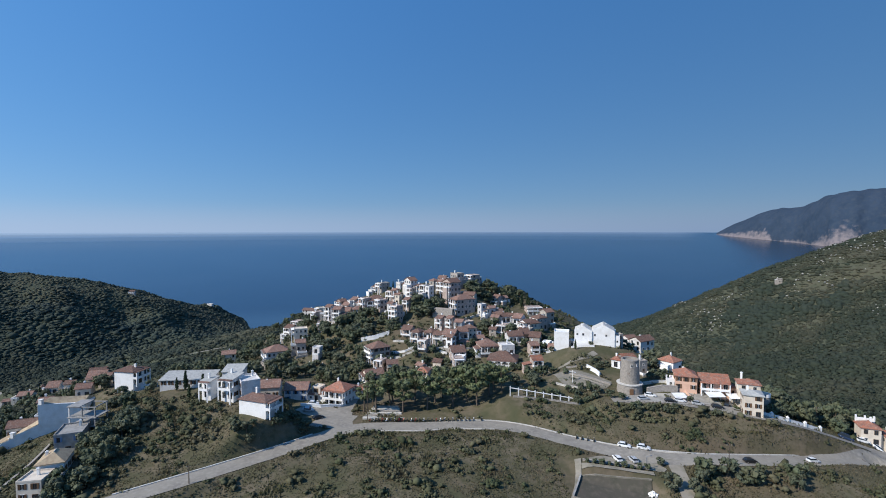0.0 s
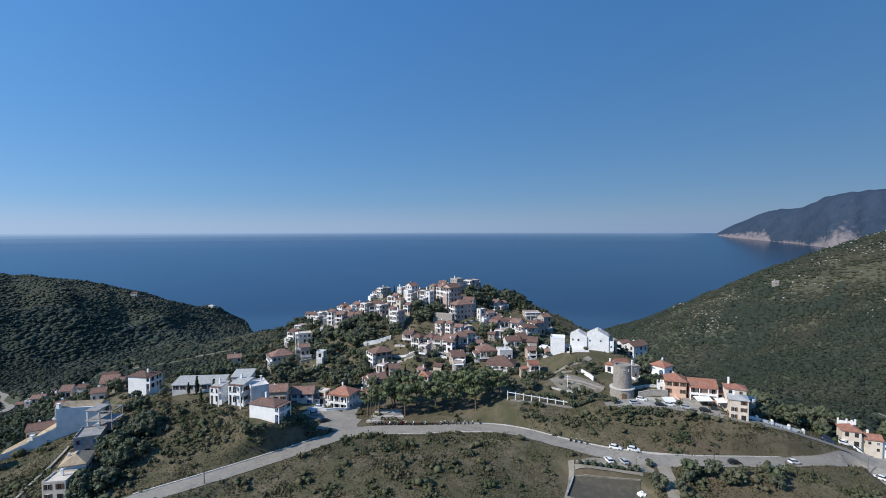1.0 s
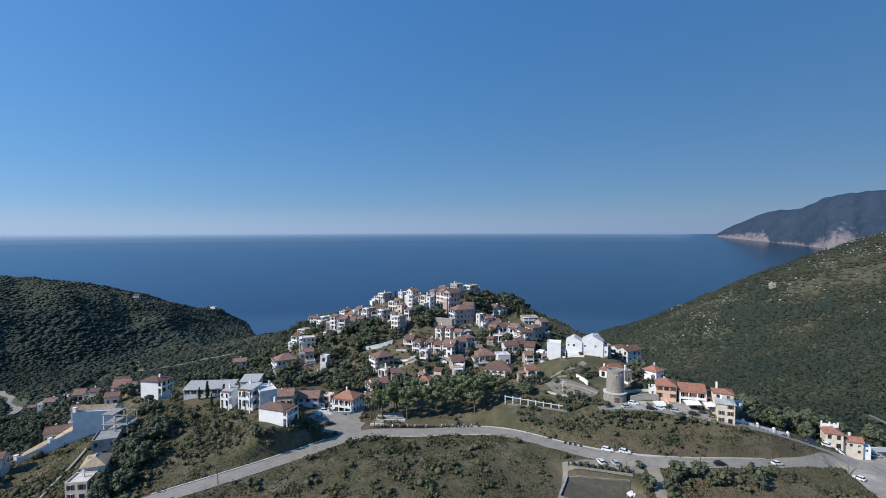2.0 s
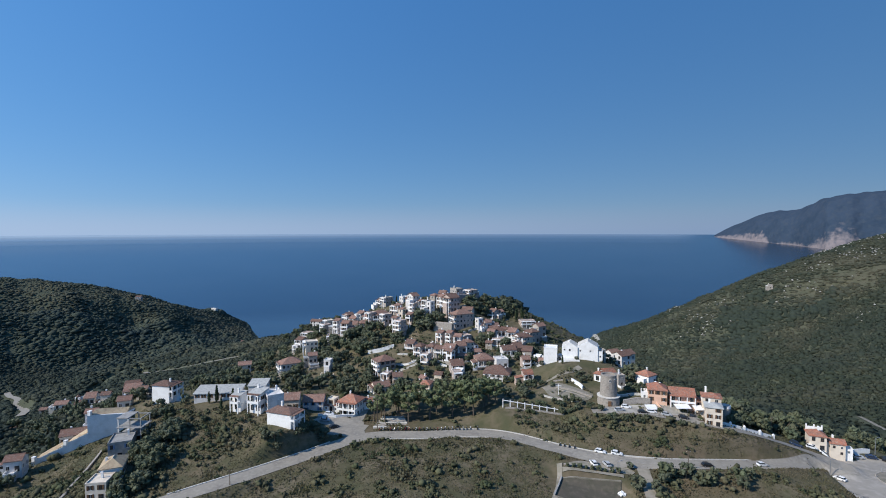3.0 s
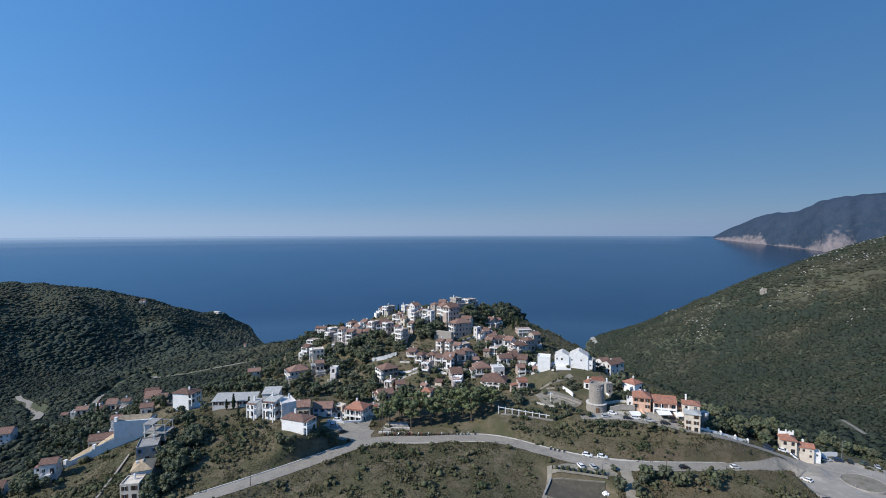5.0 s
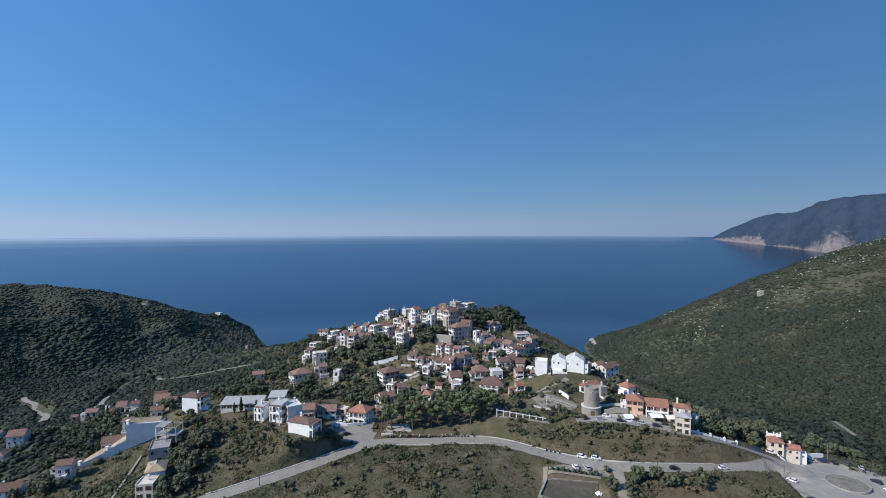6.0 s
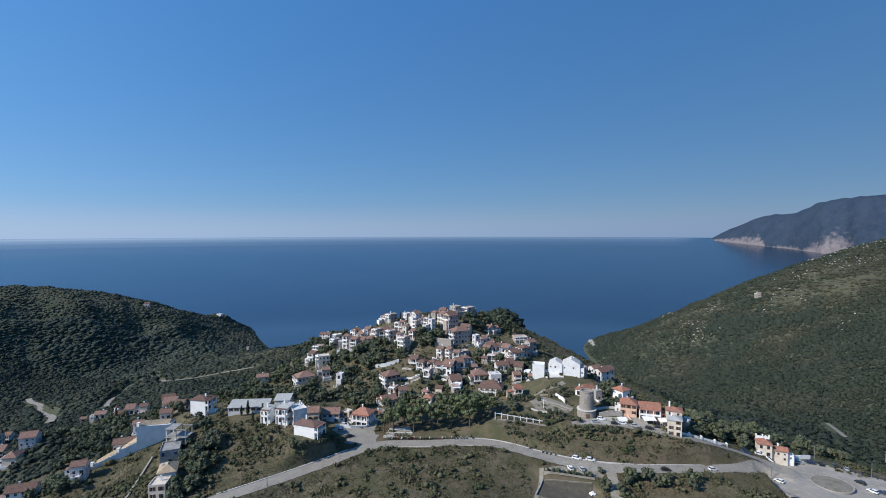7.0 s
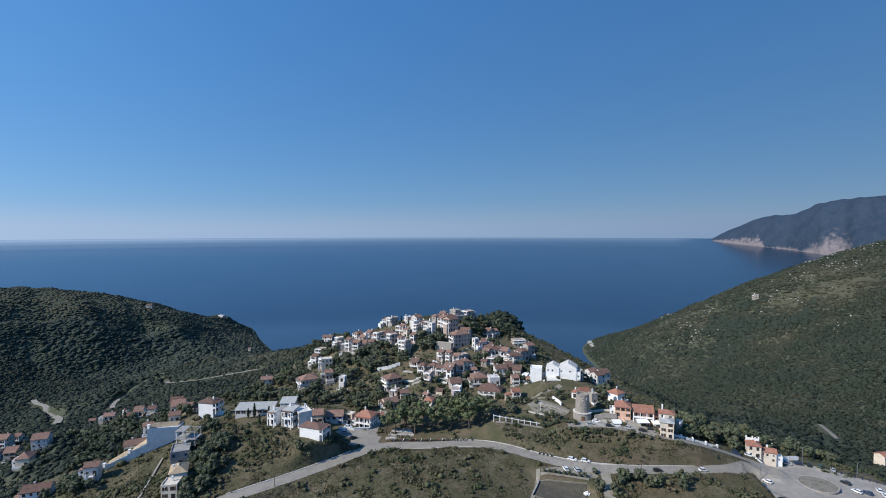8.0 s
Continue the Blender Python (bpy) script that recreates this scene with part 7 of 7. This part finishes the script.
def slope_pose(x, y, turn):
    """Stands a thing on the slope at a spot, its nose turned."""
    e = 1.0
    n = Vector((ground(x - e, y) - ground(x + e, y), ground(x, y - e) - ground(x, y + e), 2 * e)).normalized()
    m = n.to_track_quat("Z", "Y").to_matrix().to_4x4()
    yaw = Vector((math.cos(radians(turn)), math.sin(radians(turn)), 0))
    fwd = (yaw - n * yaw.dot(n)).normalized()
    side = n.cross(fwd)
    m = Matrix((fwd, side, n)).transposed().to_4x4()
    m.translation = (x, y, ground(x, y) + 0.16)
    return m


CAR_KINDS = {}
for word, x, y, turn in CARS + CARS_PLAZA:
    if word not in CAR_KINDS:
        CAR_KINDS[word] = make_car(word)
        CAR_KINDS[word].matrix_world = slope_pose(x, y, turn)
    else:
        copy_thing(CAR_KINDS[word], slope_pose(x, y, turn))
van = make_car("dark blue", "van")
van.matrix_world = slope_pose(142.8, 171.6, -12)


# ---- motorbikes in a row beside the square ----
def make_bike(word):
    root = tagged(new("motorbike"), f"parked {word} moped on its stand at the kerb", "motorbike", group="parked mopeds")
    for x in (-0.6, 0.62):
        bm = bmesh.new()
        tube(bm, (x, -0.06, 0.28), (x, 0.06, 0.28), 0.28, 0.28, 12)
        part("wheel", bm, M_TYRE, root)
    bm = bmesh.new()
    loft(bm, [[(x, -w, lo), (x, w, lo), (x, w * 0.8, hi), (x, -w * 0.8, hi)] for x, w, lo, hi in ((-0.85, 0.1, 0.5, 0.72), (-0.3, 0.17, 0.25, 0.75), (0.1, 0.15, 0.22, 0.42), (0.4, 0.17, 0.25, 0.8), (0.58, 0.1, 0.5, 0.95))])
    part("body", bm, PAINTS[word], root)
    bm = bmesh.new()
    loft(bm, [[(x, -w, lo), (x, w, lo), (x, w * 0.7, hi), (x, -w * 0.7, hi)] for x, w, lo, hi in ((-0.8, 0.12, 0.74, 0.84), (0.0, 0.15, 0.74, 0.82))])
    part("seat", bm, M_TYRE, root)
    bm = bmesh.new()
    tube(bm, (0.5, -0.33, 1.02), (0.5, 0.33, 1.02), 0.025, 0.025, 5)
    tube(bm, (0.5, 0, 1.02), (0.62, 0, 0.3), 0.035, 0.035, 5)
    part("handlebar", bm, M_METAL, root)
    return root


BIKE_KINDS = {}
rnd = random.Random(11)
for k in range(30):
    x = -26.5 + k * 1.5
    y = 175.6 + 0.9 * math.sin(max(0, x + 5) * 0.06) + rnd.uniform(-0.15, 0.15)
    if x > 10 and rnd.random() < 0.45:
        continue
    word = rnd.choice(("black", "black", "white", "silver", "red", "dark blue"))
    m = slope_pose(x, y, 78 + rnd.uniform(-12, 12))
    if word in BIKE_KINDS:
        copy_thing(BIKE_KINDS[word], m)
    else:
        BIKE_KINDS[word] = make_bike(word)
        BIKE_KINDS[word].matrix_world = m
for x, y in ((45.0, 162.8), (46.6, 162.1), (48.3, 161.4), (50.2, 160.6)):
    copy_thing(BIKE_KINDS["black"], slope_pose(x, y, 60))

# ---- stone seating steps at the square's corner ----
steps = tagged(new("stone_steps"), "stepped stone seating rows with pale edges in the square", "steps")
for k in range(6):
    z = ground(-23, 178 + 1.5 * k)
    bm = bmesh.new()
    box(bm, -29.5 + 0.6 * k, 177.6 + 1.35 * k, 179.0, -14.5 - 0.5 * k, 178.7 + 1.35 * k, 180.7 + 0.32 * k)
    part("step", bm, M_KERB if k % 2 == 0 else M_STONE, steps)


# ---- poles and lamps ----
def make_pole(x, y, high, label, lamp=False):
    root = tagged(new("street_lamp" if lamp else "utility_pole"), label, "street lamp" if lamp else "pole")
    z = ground(x, y)
    root.location = (x, y, z)
    bm = bmesh.new()
    tube(bm, (0, 0, -0.6), (0, 0, high), 0.16, 0.10, 8)
    part("pole", bm, M_METAL if lamp else M_BARK, root)
    bm = bmesh.new()
    if lamp:
        tube(bm, (0, 0, high - 0.1), (1.1, 0, high + 0.25), 0.05, 0.04, 6)
        part("arm", bm, M_METAL, root)
        bm = bmesh.new()
        box(bm, 0.9, -0.14, high + 0.18, 1.6, 0.14, high + 0.32)
        part("lamp_head", bm, M_METAL, root)
    else:
        box(bm, -0.75, -0.06, high - 0.5, 0.75, 0.06, high - 0.36)
        part("cross_arm", bm, M_BARK, root)
        for s in (-0.65, 0, 0.65):
            bm = bmesh.new()
            tube(bm, (s, 0, high - 0.36), (s, 0, high - 0.1), 0.05, 0.03, 6)
            part("insulator", bm, M_KERB, root)
    return root


for x, y, high in ((85.9, 145.0, 7.0), (-69.6, 132, 5.2), (-27.6, 176.8, 13.0), (137.5, 178.5, 7.0)):
    make_pole(x, y, high, "weathered wooden utility pole beside the road")
for x, y, high in ((146.0, 157.6, 6.5), (177.5, 174.0, 8.0), (196, 163.5, 7.0), (60.8, 144.0, 4.0)):
    make_pole(x, y, high, "grey metal street lamp with a curved arm", lamp=True)
post = tagged(new("garden_post"), "white cross-shaped post in the terraced garden", "post")
post.location = (51.6, 193.4, ground(51.6, 193.4))
bm = bmesh.new()
tube(bm, (0, 0, -0.5), (0, 0, 5.0), 0.14, 0.12, 6)
part("upright", bm, M_WHITE, post)
bm = bmesh.new()
tube(bm, (-1.3, 0, 4.6), (1.3, 0, 4.2), 0.12, 0.12, 6)
part("crossbar", bm, M_WHITE, post)

# ---- the long white side wall of a stepped row of houses ----
row = tagged(new("row_house"), "stepped row building with a long blank whitewashed side wall", "house")
ends = [(-138.8, 188.0, 182.6, 173.0), (-151.2, 181.0, 184.3, 170.0), (-151.2, 181.0, 176.6, 170.0), (-158.6, 176.9, 173.4, 168.0), (-158.6, 176.9, 172.6, 168.0), (-167.8, 171.8, 168.8, 162.0)]
for k in (0, 2, 4):
    (x0, y0, t0, b0), (x1, y1, t1, b1) = ends[k], ends[k + 1]
    bm = bmesh.new()
    lo = min(b0, b1) - 3
    c = [(x1, y1, lo), (x0, y0, lo), (x0, y0 + 7, lo), (x1, y1 + 7, lo), (x1, y1, t1), (x0, y0, t0), (x0, y0 + 7, t0), (x1, y1 + 7, t1)]
    v = [bm.verts.new(p) for p in c]
    for f in ((3, 2, 1, 0), (4, 5, 6, 7), (0, 1, 5, 4), (1, 2, 6, 5), (2, 3, 7, 6), (3, 0, 4, 7)):
        bm.faces.new([v[i] for i in f])
    part("wall", bm, M_WHITE, row)
    bm = bmesh.new()  # tiled roof behind the wall's top
    c = [(x1 + 0.6, y1 + 0.6, t1 + 0.05), (x0 - 0.6, y0 + 0.6, t0 + 0.05), (x0 - 0.6, y0 + 7.4, t0 + 0.05), (x1 + 0.6, y1 + 7.4, t1 + 0.05), (x1 + 1.2, y1 + 4, t1 + 1.5), (x0 - 1.2, y0 + 4, t0 + 1.5)]
    v = [bm.verts.new(p) for p in c]
    for f in ((0, 1, 5, 4), (2, 3, 4, 5), (1, 2, 5), (3, 0, 4), (3, 2, 1, 0)):
        bm.faces.new([v[i] for i in f])
    part("roof", bm, M_TILE_PALE, row, "ochre-tiled roof")
    bm = bmesh.new()
    box(bm, x1 + 0.1, y1 + 0.05, t1 - 0.2, x1 + 1.3, y1 + 1.2, t1 + 1.6)
    box(bm, x1 + 0.0, y1 - 0.05, t1 + 1.6, x1 + 1.4, y1 + 1.3, t1 + 1.75)
    part("chimney", bm, M_WHITE, row)

# ---- white bell tower among the valley's roofs ----
tower = tagged(new("bell_tower"), "small whitewashed bell tower beside tiled roofs", "bell tower")
tower.location = (-209.5, 254.5, ground(-209.5, 254.5))
bm = bmesh.new()
box(bm, -1.3, -1.3, -2.0, 1.3, 1.3, 6.2)
box(bm, -1.5, -1.5, 6.2, 1.5, 1.5, 6.45)
part("shaft", bm, M_WHITE, tower)
bm = bmesh.new()
for sx in (-1, 1):
    for sy in (-1, 1):
        box(bm, sx * 0.95 - 0.3, sy * 0.95 - 0.3, 6.45, sx * 0.95 + 0.3, sy * 0.95 + 0.3, 8.7)
box(bm, -1.35, -1.35, 8.7, 1.35, 1.35, 9.0)
part("belfry", bm, M_WHITE, tower)
bm = bmesh.new()
tube(bm, (0, 0, 9.0), (0, 0, 10.6), 1.7, 0.05, 4)
part("cap", bm, M_TILE_OLD, tower)
bm = turned([(0.05, 8.3), (0.25, 8.2), (0.35, 7.7), (0.5, 7.4)], 16)
part("bell", bm, M_METAL, tower)

# ---- unfinished concrete frame ----
ruin = tagged(new("concrete_frame"), "unfinished concrete building frame of columns and slabs", "building frame")
R0 = Vector((-128.0, 166.0))
base = 182.0
for i in (0, 1, 2):
    for j in (0, 1):
        bm = bmesh.new()
        x, y = R0.x + i * 4.4, R0.y + j * 6
        box(bm, x - 0.18, y - 0.18, ground(x, y) - 1, x + 0.18, y + 0.18, base + 6.6)
        part("column", bm, M_CONCRETE if i else M_WHITE, ruin)
for z, x1 in ((base + 3.2, 9.4), (base + 0.2, 9.4), (base + 6.95, 4.0)):
    bm = bmesh.new()
    box(bm, R0.x - 0.5, R0.y - 0.6, z, R0.x + x1, R0.y + 6.6, z + 0.25)
    part("slab", bm, M_CONCRETE, ruin)
for y in (R0.y, R0.y + 6):
    bm = bmesh.new()
    box(bm, R0.x - 0.5, y - 0.15, base + 6.6, R0.x + 9.2, y + 0.15, base + 6.95)
    part("beam", bm, M_CONCRETE, ruin)
for i in (0, 2):
    bm = bmesh.new()
    box(bm, R0.x + i * 4.4 - 0.15, R0.y + 0.15, base + 6.6, R0.x + i * 4.4 + 0.15, R0.y + 5.85, base + 6.95)
    part("beam", bm, M_CONCRETE, ruin)

# ---- round terrace with a white parapet beside the tall house ----
terrace = tagged(new("round_terrace"), "round stone terrace with a curved white parapet", "terrace")
T0 = Vector((116.9, 176.8, 189.0))
bm = turned([(2.1, -9), (2.0, 0), (0.05, 0.05)], 32)
bm.transform(Matrix.Translation(T0))
# the darker stone stands in for shade from the house and trees
part("drum", bm, M_MILL, terrace)
bm = bmesh.new()
arc = [radians(-100 + 190 * k / 20) for k in range(21)]
loops = [[bm.verts.new((T0.x + r * math.cos(q), T0.y + r * math.sin(q), T0.z + e)) for r, e in ((1.8, 0), (1.8, 1.0), (2.1, 1.0), (2.1, 0))] for q in arc]
for u, v in zip(loops, loops[1:]):
    for k in range(4):
        bm.faces.new((u[k], u[(k + 1) % 4], v[(k + 1) % 4], v[k]))
bm.faces.new(loops[0])
bm.faces.new(loops[-1][::-1])
bmesh.ops.recalc_face_normals(bm, faces=bm.faces[:])
part("parapet", bm, M_WHITE, terrace)

# ---- white awnings in front of the peach houses ----
for x, y, w, z in ((99.5, 177.5, 6.0, 189.3), (106.5, 176.5, 5.5, 189.0), (87.0, 178.5, 4.5, 188.6)):
    shade = tagged(new("awning"), "white fabric awning on thin posts over a terrace", "awning", group="terrace awnings")
    bm = bmesh.new()
    v = box(bm, x - w / 2, y - 1.8, z, x + w / 2, y + 1.8, z + 0.08)
    for q in v:
        q.co.z += 0.22 * (q.co.y - y)
    part("canopy", bm, M_WHITE, shade)
    for sx in (-1, 1):
        for sy in (-1, 1):
            px, py = x + sx * (w / 2 - 0.2), y + sy * 1.6
            bm = bmesh.new()
            tube(bm, (px, py, ground(px, py) - 0.3), (px, py, z + 0.22 * sy * 1.6), 0.05, 0.05, 6)
            part("post", bm, M_METAL, shade)

# ---- low walls and boundary strips in the yard of the peach houses ----
wall_run("yard_wall", [(88, 174.6), (95, 173.8), (103, 171.8)], 0.7, 0.4, M_STONE, "low stone wall along the yard")
wall_run("yard_wall", [(91, 183.2), (91.6, 178.6)], 1.1, 0.3, M_PEACH, "peach garden wall between the yards")
wall_run("yard_wall", [(105, 180.5), (109, 177), (109.5, 173.5)], 1.4, 0.3, M_CREAM, "cream garden wall beside the tall house")

# ---- small whitewashed sheds among the trees ----
wall_run("terrace_wall", [(182, 222), (186, 224)], 1.6, 0.4, M_WHITE, "low white wall on the wooded slope")
wall_run("terrace_wall", [(188, 218), (190, 214)], 1.2, 0.4, M_WHITE, "low white wall on the wooded slope")

# ---- white sheet over a heap, beside the plot ----
rng = np.random.default_rng(8)
v, f = lumps(rng, np.array([(59.7 + 1.3 * math.cos(2.4 * k) * (k / 12) ** 0.5, 136.7 + 0.8 * math.sin(2.4 * k) * (k / 12) ** 0.5, ground(59.7, 136.7) + 0.65 - 0.05 * k) for k in range(13)]), np.linspace(0.75, 0.35, 13), 0.7, 0.38, fine=True)
tagged(raw("tarpaulin", v, f, M_WHITE), "white tarpaulin bundled over a heap on gravel", "tarpaulin")

# ---- railing at the turning area's edge ----
rail = tagged(new("railing"), "dark metal railing with posts along the turning area", "railing")
A, B = Vector((190, 165.5, 0)), Vector((206, 152.5, 0))
for k in range(9):
    p = A.lerp(B, k / 8)
    z = ground(p.x, p.y)
    bm = bmesh.new()
    box(bm, p.x - 0.15, p.y - 0.15, z - 0.3, p.x + 0.15, p.y + 0.15, z + 1.3)
    part("post", bm, PAINTS["dark blue"], rail)
    if k:
        q = A.lerp(B, (k - 1) / 8)
        bm = bmesh.new()
        tube(bm, (q.x, q.y, ground(q.x, q.y) + 1.1), (p.x, p.y, z + 1.1), 0.05, 0.05, 5)
        part("rail", bm, PAINTS["dark blue"], rail)
